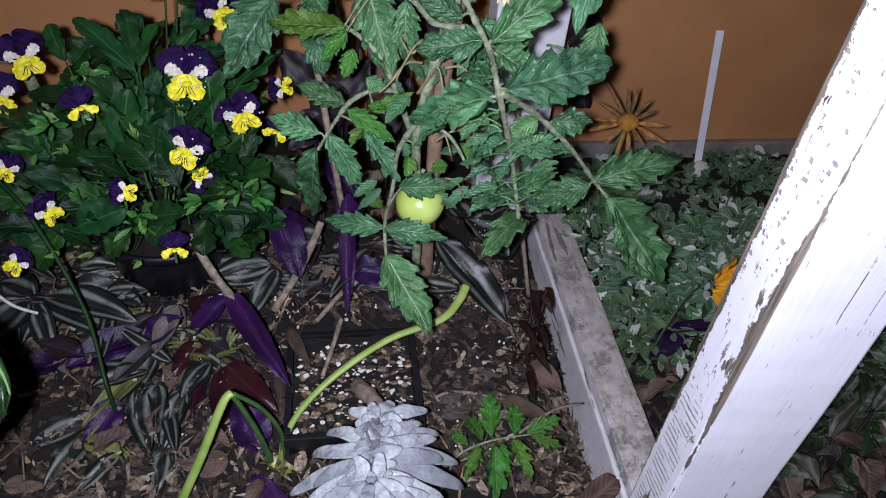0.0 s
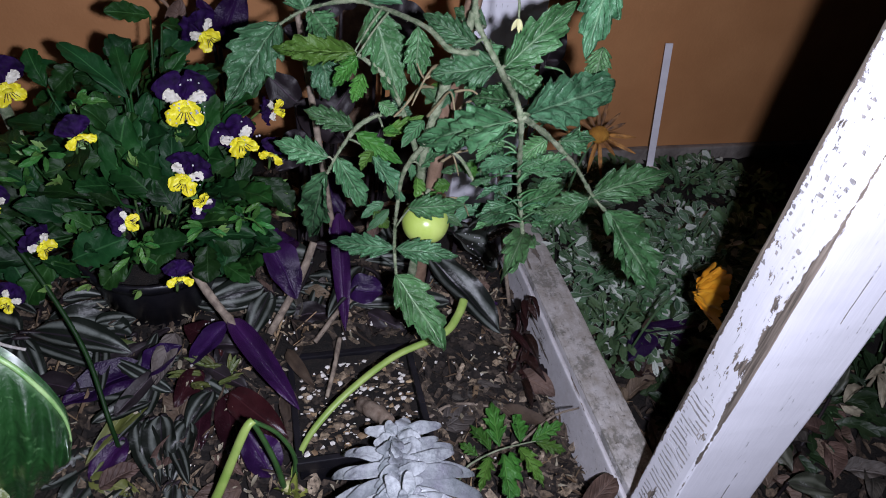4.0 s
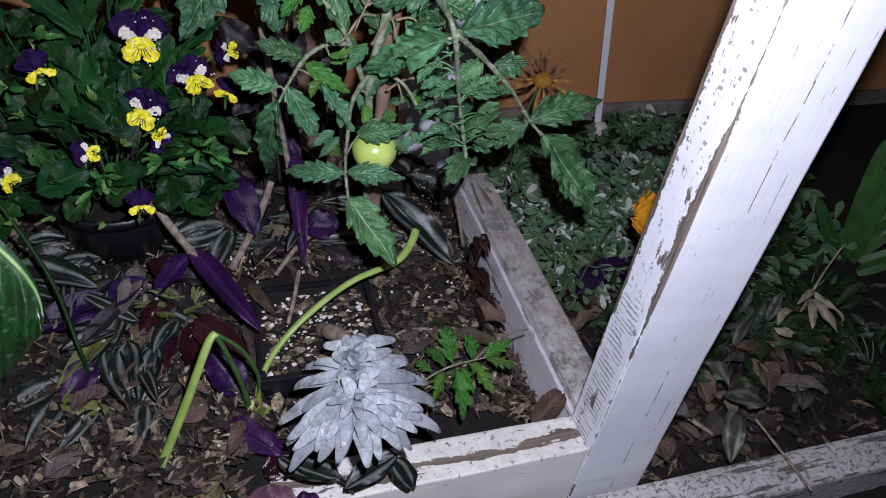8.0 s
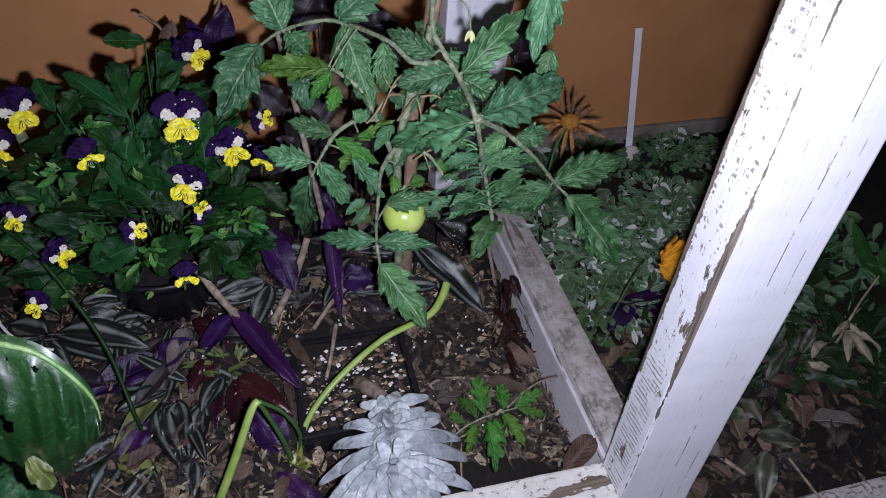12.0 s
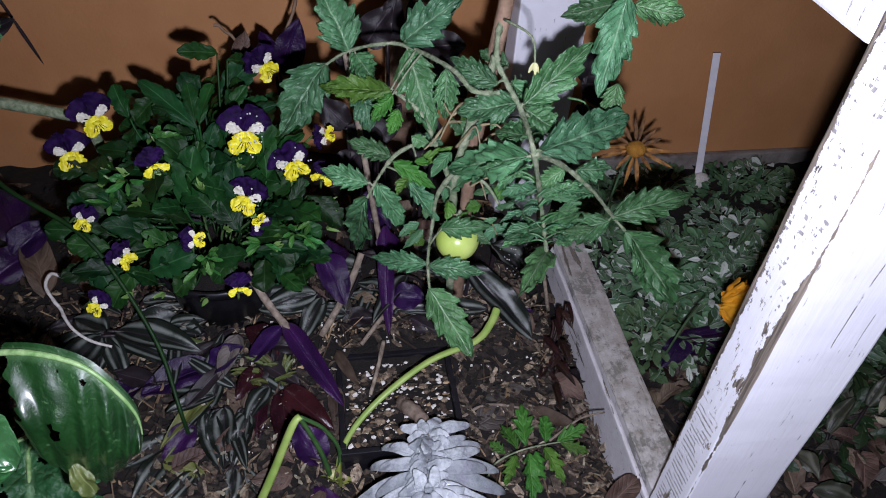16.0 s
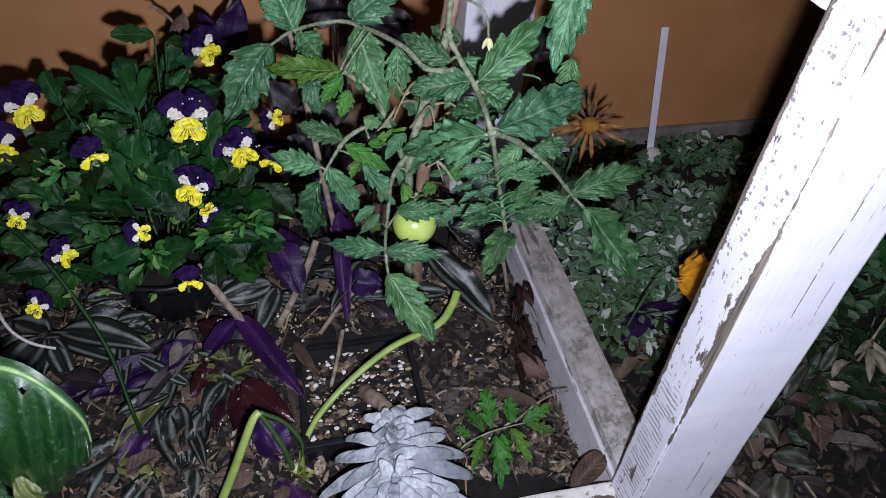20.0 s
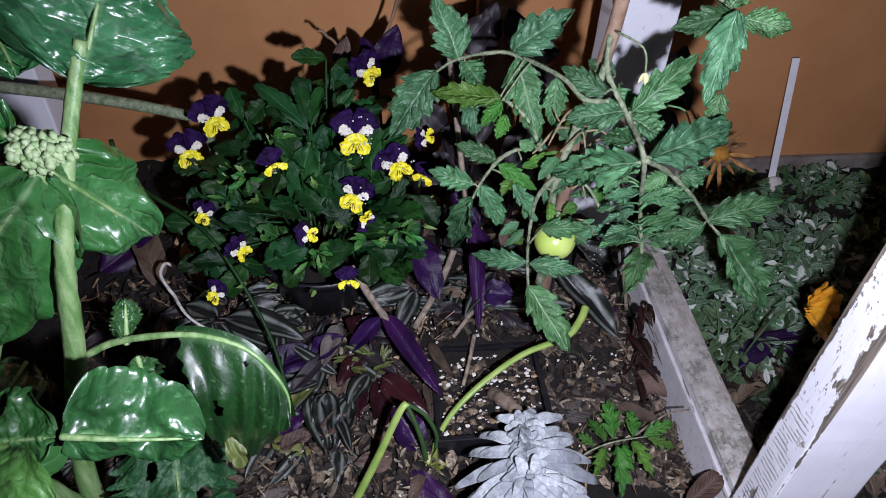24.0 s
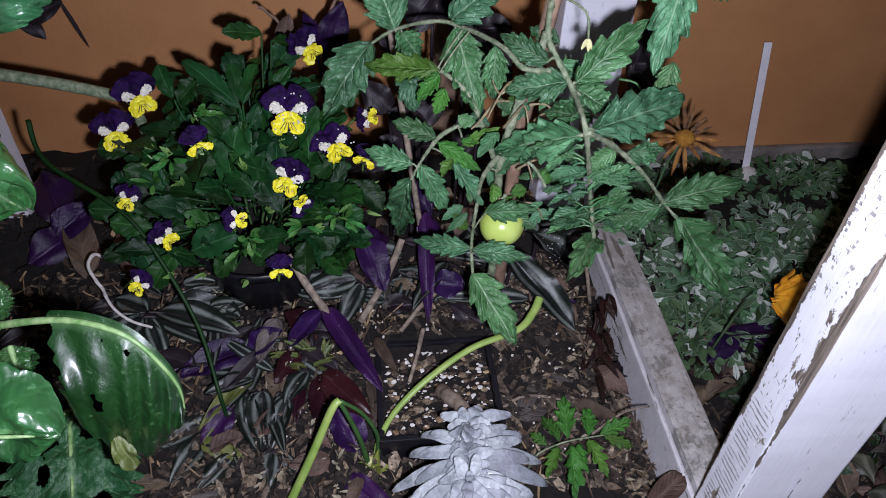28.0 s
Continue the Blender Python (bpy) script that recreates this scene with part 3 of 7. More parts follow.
MAT = {
    "wall": plain("orange_plaster", (0.60, 0.272, 0.106), (0.71, 0.338, 0.138), 9.0, 0.75, 0.35, 0.0015, (0.3, 0.7), fine=22.0),
    "plinth": plain("grey_render", (0.20, 0.17, 0.15), (0.36, 0.32, 0.29), 30.0, 0.85, 0.6, 0.003),
    # Soil brown deepened to near black to hold shade between litter pieces.
    "soil": plain("shade_deepened_soil", (0.004, 0.003, 0.0026), (0.020, 0.0135, 0.010), 90.0, 0.9, 1.0, 0.004),
    "litter": plain("leaf_litter", (0.022, 0.0125, 0.009), (0.28, 0.19, 0.13), 170.0, 0.75, 0.8, 0.0015, per="island", tone=0.66),
    "scraps": plain("leaf_scraps", (0.030, 0.018, 0.013), (0.50, 0.36, 0.25), 210.0, 0.8, 0.8, 0.0015, per="island", tone=0.55),
    "flakes": plain("rotted_leaf_flakes", (0.055, 0.037, 0.027), (0.42, 0.32, 0.24), 190.0, 0.8, 0.9, 0.002, per="island", tone=0.9),
    "husk": plain("pale_dry_husk", (0.22, 0.19, 0.13), (0.48, 0.43, 0.31), 60.0, 0.8, 0.5, 0.001),
    "chips": plain("wood_chips", (0.16, 0.09, 0.05), (0.42, 0.28, 0.17), 80.0, 0.8, 0.6, 0.001, per="island", tone=0.74),
    "perlite": plain("perlite", (0.62, 0.58, 0.52), (0.85, 0.82, 0.78), 300.0, 0.85, 0.5, 0.0008, tone=0.95),
    "post": post_paint("flaking_white_post_paint"),
    "rail": painted_wood("flaking_white_rail_paint", 0, 0.42, paint=(0.90, 0.875, 0.825), dirt=0.42, top=0.0885, band=0.019, crazed=0.40),
    "plank": painted_wood("weathered_plank_paint", 1, 0.43, paint=(0.74, 0.72, 0.72), wood=(0.22, 0.19, 0.16), dirt=0.85, top=0.0785, crazed=0.36, lichen=0.62),
    "fascia": painted_wood("flaking_fascia_paint", 1, 0.45, paint=(0.88, 0.86, 0.90), dirt=0.35, crazed=0.36),
    "kerb": painted_wood("dirty_kerb_paint", 0, 0.50, paint=(0.74, 0.71, 0.72), wood=(0.16, 0.145, 0.13), dirt=0.6, top=-0.045, crazed=0.44),
    "backpost": painted_wood("white_back_post_paint", 2, 0.40),
    "tomato_leaf": leaf_mat("tomato_leaf", (0.026, 0.098, 0.034), (0.122, 0.312, 0.138), (0.28, 0.45, 0.26), 7.0, 0.9, 0.36, 1.1, 0.20, varied=0.62, groove_shade=0.24, mottled=60.0, shine=0.5),
    "tomato_young": leaf_mat("young_tomato_leaf", (0.032, 0.120, 0.016), (0.095, 0.260, 0.042), (0.17, 0.36, 0.08), 6.0, 0.7, 0.44, 1.0, 0.30, groove_shade=0.2),
    "tomato_stem": plain("hairy_green_stem", (0.15, 0.22, 0.11), (0.44, 0.48, 0.32), 190.0, 0.7, 1.0, 0.0014),
    "dry_shoot": plain("dried_tan_shoot", (0.17, 0.14, 0.07), (0.40, 0.33, 0.19), 150.0, 0.75, 0.8, 0.001),
    "fruit": plain("green_tomato_skin", (0.42, 0.56, 0.10), (0.52, 0.64, 0.17), 35.0, 0.26, 0.1, 0.0003, tone=0.95),
    "stake": plain("brown_stake_wood", (0.20, 0.12, 0.075), (0.38, 0.25, 0.17), 70.0, 0.8, 0.8, 0.001),
    "stick": plain("pale_dry_stick", (0.17, 0.13, 0.10), (0.42, 0.34, 0.26), 130.0, 0.8, 0.6, 0.001),
    "pansy_leaf": leaf_mat("pansy_leaf", (0.0035, 0.025, 0.006), (0.013, 0.071, 0.015), (0.038, 0.125, 0.036), 5.0, 0.6, 0.52, 0.35, 0.10, varied=0.8, shine=0.24),
    "pansy_young": leaf_mat("young_pansy_leaf", (0.018, 0.095, 0.014), (0.060, 0.215, 0.045), (0.12, 0.28, 0.08), 4.0, 0.6, 0.42, 0.4, 0.10),
    "pansy_stem": plain("green_pansy_stem", (0.05, 0.11, 0.035), (0.10, 0.18, 0.06), 90.0, 0.5, 0.3),
    "sepal": plain("pale_green_sepal", (0.10, 0.23, 0.045), (0.24, 0.38, 0.11), 90.0, 0.5, 0.3),
    "purple_petal": plain("velvet_purple_petal", (0.008, 0.002, 0.022), (0.026, 0.005, 0.070), 120.0, 0.75, 0.4, 0.0006, shine=0.15),
    "white_petal": plain("cream_white_petal", (0.58, 0.55, 0.46), (0.80, 0.77, 0.68), 100.0, 0.5, 0.3, 0.0006, tone=0.95),
    "yellow_petal": plain("bright_yellow_petal", (0.74, 0.62, 0.015), (0.88, 0.84, 0.05), 100.0, 0.45, 0.3, 0.0006, tone=0.95),
    "whisker": plain("dark_petal_line", (0.02, 0.006, 0.02), (0.03, 0.01, 0.03), 90.0, 0.6, 0.1),
    "drop": plain("water_drop", (0.6, 0.62, 0.65), (0.7, 0.72, 0.75), 90.0, 0.03, 0.0),
    "broc_leaf": leaf_mat("glossy_brassica_leaf", (0.008, 0.054, 0.010), (0.031, 0.130, 0.028), (0.17, 0.35, 0.13), 6.0, 1.1, 0.50, 1.0, 0.06, crumple=30.0, bloom=0.06),
    "broc_dark": leaf_mat("dark_glossy_brassica_leaf", (0.0035, 0.024, 0.007), (0.0125, 0.060, 0.018), (0.07, 0.18, 0.07), 6.0, 1.1, 0.45, 1.2, 0.04, crumple=30.0, bloom=0.05, varied=0.0),
    # Brighter copy of the brassica green: nearness to the torch put into colour.
    "broc_torchlit": leaf_mat("torchlit_brassica_leaf", (0.024, 0.125, 0.020), (0.075, 0.270, 0.055), (0.22, 0.42, 0.17), 5.0, 1.2, 0.45, 1.0, 0.10, crumple=34.0, bloom=0.12),
    "broc_waxy": leaf_mat("waxy_brassica_leaf", (0.015, 0.108, 0.027), (0.046, 0.210, 0.064), (0.20, 0.38, 0.18), 5.0, 1.3, 0.36, 1.0, 0.16, crumple=38.0, bloom=0.50),
    "broc_stem": plain("pale_brassica_stem", (0.10, 0.24, 0.06), (0.33, 0.47, 0.21), 1.0, 0.45, 0.6, 0.001, stretch=(150.0, 150.0, 22.0), fine=300.0),
    "buds": plain("pale_green_buds", (0.28, 0.43, 0.18), (0.50, 0.62, 0.36), 200.0, 0.6, 0.3),
    "ghost": chalky("chalky_succulent_leaf"),
    "ghost_stem": plain("brown_succulent_stem", (0.20, 0.13, 0.09), (0.42, 0.33, 0.26), 90.0, 0.8, 0.9, 0.0015),
    "pot": plain("black_plastic_pot", (0.007, 0.007, 0.010), (0.014, 0.013, 0.018), 50.0, 0.4, 0.2),
    "onion": plain("green_onion_leaf", (0.27, 0.43, 0.085), (0.42, 0.55, 0.15), 45.0, 0.42, 0.2, 0.0005),
    "sheath": plain("yellow_green_sheath", (0.17, 0.24, 0.035), (0.40, 0.42, 0.10), 70.0, 0.5, 0.4, 0.0006),
    "onion_dark": plain("dark_onion_leaf", (0.035, 0.11, 0.03), (0.08, 0.19, 0.05), 30.0, 0.42, 0.2, 0.0005),
    "onion_cut": plain("dried_cut_end", (0.55, 0.55, 0.22), (0.68, 0.66, 0.34), 60.0, 0.6, 0.3),
    "purple_leaf": leaf_mat("purple_spiderwort_leaf", (0.011, 0.003, 0.023), (0.046, 0.011, 0.076), (0.05, 0.014, 0.085), 3.0, 0.1, 0.36, 1.0, 0.0),
    "plum_leaf": leaf_mat("dull_plum_leaf", (0.012, 0.009, 0.011), (0.036, 0.026, 0.031), (0.09, 0.06, 0.085), 3.0, 0.1, 0.5, 0.4, 0.0),
    "striped_leaf": leaf_mat("striped_spiderwort_leaf", (0.005, 0.009, 0.006), (0.015, 0.018, 0.014), (0.03, 0.022, 0.032), 3.0, 0.1, 0.38, 0.4, 0.0, stripe=(0.165, 0.185, 0.165)),
    "faded_stripe": leaf_mat("faded_striped_leaf", (0.035, 0.042, 0.026), (0.085, 0.09, 0.065), (0.06, 0.05, 0.05), 3.0, 0.1, 0.42, 0.5, 0.0, stripe=(0.16, 0.17, 0.13)),
    "olive_leaf": leaf_mat("olive_leaf", (0.06, 0.085, 0.02), (0.15, 0.18, 0.05), (0.26, 0.28, 0.12), 3.0, 0.1, 0.45, 0.4, 0.1),
    "dead_leaf": leaf_mat("dead_brown_leaf", (0.060, 0.040, 0.029), (0.20, 0.138, 0.098), (0.24, 0.17, 0.12), 7.0, 0.6, 0.6, 0.9, 0.10),
    "rust_leaf": leaf_mat("reddish_brown_dry_leaf", (0.012, 0.005, 0.005), (0.040, 0.016, 0.012), (0.05, 0.02, 0.015), 6.0, 0.6, 0.5, 0.9, 0.10),
    "blush_leaf": leaf_mat("dull_pink_leaf", (0.11, 0.045, 0.062), (0.21, 0.095, 0.115), (0.2, 0.1, 0.11), 5.0, 0.6, 0.5, 0.6, 0.10),
    "grey_leaf": leaf_mat("withered_grey_leaf", (0.05, 0.043, 0.037), (0.14, 0.122, 0.105), (0.2, 0.18, 0.16), 6.0, 0.6, 0.6, 0.9, 0.10),
    "red_leaf": leaf_mat("dark_red_leaf", (0.016, 0.005, 0.007), (0.044, 0.011, 0.014), (0.06, 0.018, 0.022), 4.0, 0.3, 0.22, 0.5, 0.1),
    "small_leaf": leaf_mat("cream_edged_leaf", (0.040, 0.092, 0.046), (0.135, 0.240, 0.130), (0.22, 0.30, 0.19), 4.0, 0.5, 0.5, 0.4, 0.1, blotch=(0.70, 0.75, 0.68)),
    "gazania_leaf": leaf_mat("deep_green_leaf", (0.048, 0.115, 0.048), (0.14, 0.27, 0.125), (0.13, 0.22, 0.11), 4.0, 0.5, 0.5, 0.4, 0.15),
    "orange_petal": plain("orange_petal", (0.80, 0.30, 0.012), (0.88, 0.42, 0.03), 90.0, 0.5, 0.4, 0.0006),
    "dark_petal": plain("shrivelled_dark_petal", (0.050, 0.021, 0.009), (0.30, 0.14, 0.04), 120.0, 0.7, 0.6, 0.0006),
    "dry_petal": plain("dried_ochre_petal", (0.12, 0.045, 0.010), (0.52, 0.24, 0.05), 90.0, 0.7, 0.6, 0.0006),
    "dry_heart": plain("dry_orange_heart", (0.45, 0.19, 0.02), (0.62, 0.30, 0.04), 120.0, 0.8, 1.0, 0.002),
    # Darkened copy of gazania_leaf: the gloom beyond the post put into colour.
    "shaded_leaf": leaf_mat("shaded_green_leaf", (0.010, 0.028, 0.010), (0.027, 0.058, 0.021), (0.06, 0.11, 0.05), 4.0, 0.5, 0.45, 0.4, 0.1),
    "ruffle_leaf": leaf_mat("dull_brassica_leaf", (0.008, 0.046, 0.016), (0.024, 0.095, 0.032), (0.12, 0.22, 0.11), 6.0, 1.1, 0.5, 1.0, 0.2),
    "strap_leaf": leaf_mat("strap_leaf", (0.03, 0.11, 0.025), (0.06, 0.18, 0.045), (0.07, 0.2, 0.05), 2.0, 0.1, 0.4, 0.3, 0.0),
    "label": plain("white_plastic_strip", (0.78, 0.76, 0.82), (0.88, 0.86, 0.92), 40.0, 0.5, 0.1, tone=1.0),
}


# ---- ground, wall, kerb ----
def build_ground():
    fine = [-0.75 + 0.0125 * i for i in range(149)]
    xs = [-60, -20, -6, -3, -1.6, -1.1] + fine + [1.2, 1.5, 2.2, 4, 10, 30, 60]
    ys = [-60, -20, -6, -2.5, -1.2, -0.6, -0.2] + [0.0125 * i for i in range(80)] + [1.1, 2, 6, 20, 60]
    bm = bmesh.new()
    rows = []
    for y in ys:
        row = []
        for x in xs:
            z = ground_z(x, y)
            if abs(x) < 1.3 and 0 < y < 1:
                z += 0.007 * noise.noise(Vector((x * 22, y * 22, 0))) + 0.005 * noise.noise(Vector((x * 70, y * 70, 4)))
            row.append(bm.verts.new((x, y, z)))
        rows.append(row)
    for a, b in zip(rows, rows[1:]):
        for i in range(len(xs) - 1):
            bm.faces.new((a[i], a[i + 1], b[i + 1], b[i]))
    tagged(part("ground", bm, MAT["soil"]), "dark garden soil covered in bark and leaf litter, shade between pieces in its colour", "ground", kind="structure")


build_ground()
bm = bmesh.new()
box(bm, (-6, 0, -0.4), (6, 0.2, 2.6), 0.004)
tagged(part("wall_back", bm, MAT["wall"], at=(0, 0.965, 0), smooth=False), "smooth orange-brown painted plaster garden wall", "wall", kind="structure")
bm = bmesh.new()
box(bm, (-6, -0.012, -0.4), (6, 0, 0.0), 0.003)
tagged(part("wall_plinth", bm, MAT["plinth"], at=(0, 0.964, -0.028), smooth=False), "grey rendered strip along the foot of the wall", "plinth", kind="structure")
bm = bmesh.new()
box(bm, (0, 0, -0.09), (1.6, 0.043, 0), 0.004)
tagged(part("kerb", bm, MAT["kerb"], at=(0.16, 0.236, -0.062), smooth=False), "weathered white timber edging board, paint worn and dirty", "edging", kind="structure")

# ---- the white timber frame ----
PX, PY = 0.257, 0.293
timber = thing("garden_frame", (PX, PY, -0.06), "open box frame of flaking white-painted timber round the bed", "frame")


def board(name, lo, hi, mat, at, label="", bevel=0.0025, flare=0.0):
    bm = bmesh.new()
    at = Vector(at)
    box(bm, Vector(lo) - at, Vector(hi) - at, bevel)
    for v in bm.verts:
        if v.co.z + at.z < lo[2] + 0.01 and v.co.x + at.x < lo[0] + 0.01:
            v.co.x -= flare
    long_axis = max(range(3), key=lambda i: hi[i] - lo[i])
    d = Vector([1.0 if i == long_axis else 0.0 for i in range(3)])
    a, b = lo[long_axis] - at[long_axis], hi[long_axis] - at[long_axis]
    for k in range(1, 36):
        p = d * (a + (b - a) * k / 36)
        bmesh.ops.bisect_plane(bm, geom=bm.verts[:] + bm.edges[:] + bm.faces[:], plane_co=p, plane_no=d)
    for v in bm.verts:
        w = Vector(v.co) * 26
        q = Vector(v.co + at) * 9
        off = Vector((noise.noise(w), noise.noise(w + Vector((9, 3, 1))), noise.noise(w + Vector((4, 8, 2))))) * 0.0007
        off += Vector((noise.noise(q), noise.noise(q + Vector((5, 2, 7))), 0)) * 0.0008
        off[long_axis] = 0
        v.co += off
    return part(name, bm, mat, timber, label, at=at, smooth=False)


board("front_post", (PX, PY, -0.115), (PX + 0.083, PY + 0.043, 0.533), MAT["post"], (PX, PY, -0.06), "white post with flaking paint and bare worn edge")
board("front_rail", (-0.55, PY + 0.0005, -0.09), (PX - 0.0006, PY + 0.0425, 0.0), MAT["rail"], (-0.55, PY, -0.09), "bottom rail with paint peeled to grey wood")
board("side_rail", (0.2790, PY + 0.0436, -0.105), (0.322, 0.776, -0.021), MAT["plank"], (0.276, PY, -0.10), "dirty weathered side rail lying on the soil")
board("side_fascia", (0.2690, PY + 0.0436, -0.105), (0.2748, 0.776, -0.0225), MAT["fascia"], (0.269, PY, -0.10), "narrow white board along the side rail", flare=0.005)
board("top_rail", (PX + 0.0005, PY + 0.0436, 0.492), (PX + 0.0825, 0.776, 0.533), MAT["backpost"], (PX, PY, 0.49), "white top rail")
board("back_post", (0.191, 0.7766, -0.08), (0.274, 0.819, 0.533), MAT["backpost"], (0.191, 0.777, -0.06))
board("back_post", (-0.548, 0.7766, -0.02), (-0.470, 0.819, 0.533), MAT["backpost"], (-0.548, 0.777, -0.06))


# ---- litter on the ground ----
def scatter(name, label, mat, count, kind_of, seed, area, size, skip=None, lift=0.004):
    r = random.Random(seed)
    verts, faces = [], []
    made = 0
    while made < count:
        x, y = r.uniform(area[0], area[1]), r.uniform(area[2], area[3])
        if skip and skip(x, y):
            continue
        made += 1
        z = ground_z(x, y) + lift + r.uniform(0, lift)
        L = r.uniform(*size)
        tip_over = 0.36 if kind_of == "leaf" else 0.55
        turn = Euler((r.gauss(0, tip_over), r.gauss(0, tip_over), r.uniform(0, 6.3))).to_matrix()
        k = len(verts)
        if kind_of == "leaf":
            W, c, n = L * r.uniform(0.25, 0.7), r.uniform(-0.5, 0.6), 8
            for q in (1.0, 0.5):
                for i in range(n):
                    u = 2 * math.pi * i / n
                    far = q * r.uniform(0.6, 1.15) * (1.0 - 0.25 * abs(math.sin(u)))
                    verts.append(Vector((x, y, z)) + turn @ Vector((0.5 * L * far * math.cos(u), 0.5 * W * far * math.sin(u), W * (c * far * far * math.sin(u) ** 2 + r.uniform(-0.06, 0.06)))))
            verts.append(Vector((x, y, z)))
            faces += [(k + i, k + (i + 1) % n, k + n + (i + 1) % n, k + n + i) for i in range(n)] + [(k + n + i, k + n + (i + 1) % n, k + 2 * n) for i in range(n)]
        elif kind_of == "chip":
            W, T = L * r.uniform(0.12, 0.3), L * r.uniform(0.05, 0.12)
            if name == "dry_fibres":
                W, T = L * r.uniform(0.03, 0.06), L * 0.03
            tip = r.uniform(0.3, 0.9)
            verts += [Vector((x, y, z)) + turn @ Vector((a * L / 2 * (tip if b > 0 else 1), b * W / 2, h * T / 2)) for a in (-1, 1) for b in (-1, 1) for h in (-1, 1)]
            faces += [(k, k + 1, k + 3, k + 2), (k + 4, k + 6, k + 7, k + 5), (k, k + 4, k + 5, k + 1), (k + 2, k + 3, k + 7, k + 6), (k + 1, k + 5, k + 7, k + 3), (k, k + 2, k + 6, k + 4)]
        else:
            s = [(0, 0, 1), (1, 0, 0), (0, 1, 0), (-1, 0, 0), (0, -1, 0), (0, 0, -1)]
            verts += [Vector((x, y, z)) + turn @ (Vector(p) * L / 2 * r.uniform(0.65, 1.1)) for p in s]
            faces += [(k, k + 1, k + 2), (k, k + 2, k + 3), (k, k + 3, k + 4), (k, k + 4, k + 1), (k + 5, k + 2, k + 1), (k + 5, k + 3, k + 2), (k + 5, k + 4, k + 3), (k + 5, k + 1, k + 4)]
    me = bpy.data.meshes.new(name)
    me.from_pydata([tuple(v) for v in verts], [], faces)
    me.materials.append(MAT[mat])
    if kind_of == "leaf":
        me.shade_smooth()
    tagged(new(name, me), label, name.replace("_", " "), kind="stuff")


def on_timber(x, y):
    return (0.05 < x < 0.245 and y < 0.364) or (-0.06 < x < PX + 0.09 and PY - 0.01 < y < PY + 0.05) or (0.27 < x < 0.33 and y < 0.79) or (-0.04 < x < 0.084 and 0.395 < y < 0.52) or (x > 0.14 and 0.225 < y < 0.29)


scatter("leaf_litter", "brown dead leaves lying loose on the soil", "litter", 900, "leaf", 3, (-0.6, 0.9, 0.25, 0.955), (0.012, 0.042), on_timber)
scatter("leaf_fragments", "grey-brown and tan scraps of dead leaf", "scraps", 4200, "leaf", 13, (-0.42, 0.27, 0.25, 0.64), (0.003, 0.026), on_timber, 0.006)
scatter("fallen_scraps", "brown scraps of dead leaf beyond the frame", "litter", 900, "leaf", 14, (0.32, 0.72, 0.27, 0.62), (0.008, 0.034), on_timber, 0.006)
scatter("bark_chips", "small brown bark and wood chips", "chips", 1100, "chip", 4, (-0.5, 0.36, 0.25, 0.80), (0.004, 0.022), on_timber)
scatter("dry_fibres", "thin dry grass fibres among the litter", "chips", 300, "chip", 15, (-0.45, 0.36, 0.30, 0.62), (0.014, 0.045), on_timber, 0.008)
scatter("pale_flakes", "pale dry flakes of husk and straw", "husk", 330, "leaf", 16, (-0.24, 0.26, 0.26, 0.62), (0.003, 0.013), on_timber, 0.011)
scatter("grey_flakes", "pale grey-brown flakes of rotted leaf beside the side rail", "flakes", 420, "leaf", 17, (0.085, 0.262, 0.36, 0.60), (0.005, 0.028), on_timber, 0.009)
scatter("grey_flakes", "pale grey-brown flakes of rotted leaf by the front rail", "flakes", 200, "leaf", 18, (-0.30, -0.02, 0.28, 0.40), (0.005, 0.026), on_timber, 0.009)
scatter("soil_crumbs", "dark soil crumbs, coloured to hold the shade between pieces", "soil", 2600, "grain", 5, (-0.6, 0.9, 0.25, 0.9), (0.003, 0.009), on_timber)
scatter("perlite_grains", "white perlite grains spilled over the soil", "perlite", 190, "grain", 6, (-0.13, 0.20, 0.34, 0.57), (0.0015, 0.005), on_timber, 0.006)


# ---- the tomato plant ----
tomato = thing("tomato_plant", (0.10, 0.565, 0.045), "green tomato plant with one unripe fruit tied up a stake", "tomato plant")


def bristles(bm, line, r0, r1, per_metre, origin, r):
    """Short stiff hairs standing out all round a stem."""
    path, o = spline(line, 12), Vector(origin)
    total = sum((b - a).length for a, b in zip(path, path[1:]))
    for k in range(int(total * per_metre)):
        i = r.randrange(len(path) - 1)
        d = (path[i + 1] - path[i]).normalized()
        q = i / (len(path) - 1)
        p = path[i].lerp(path[i + 1], r.random()) - o
        out = d.cross(Vector((r.uniform(-1, 1), r.uniform(-1, 1), r.uniform(-1, 1)))).normalized()
        w = d.cross(out)
        rad = 0.8 * (r0 + (r1 - r0) * q)
        foot = [bm.verts.new(p + out * rad + v * 0.00032) for v in (d, w, -d - w)]
        tip = bm.verts.new(p + out * (rad + r.uniform(0.0008, 0.0022)) + d * r.uniform(-0.0006, 0.0006))
        for a, b in ((0, 1), (1, 2), (2, 0)):
            bm.faces.new((foot[a], foot[b], tip))


hair_seed = random.Random(61)


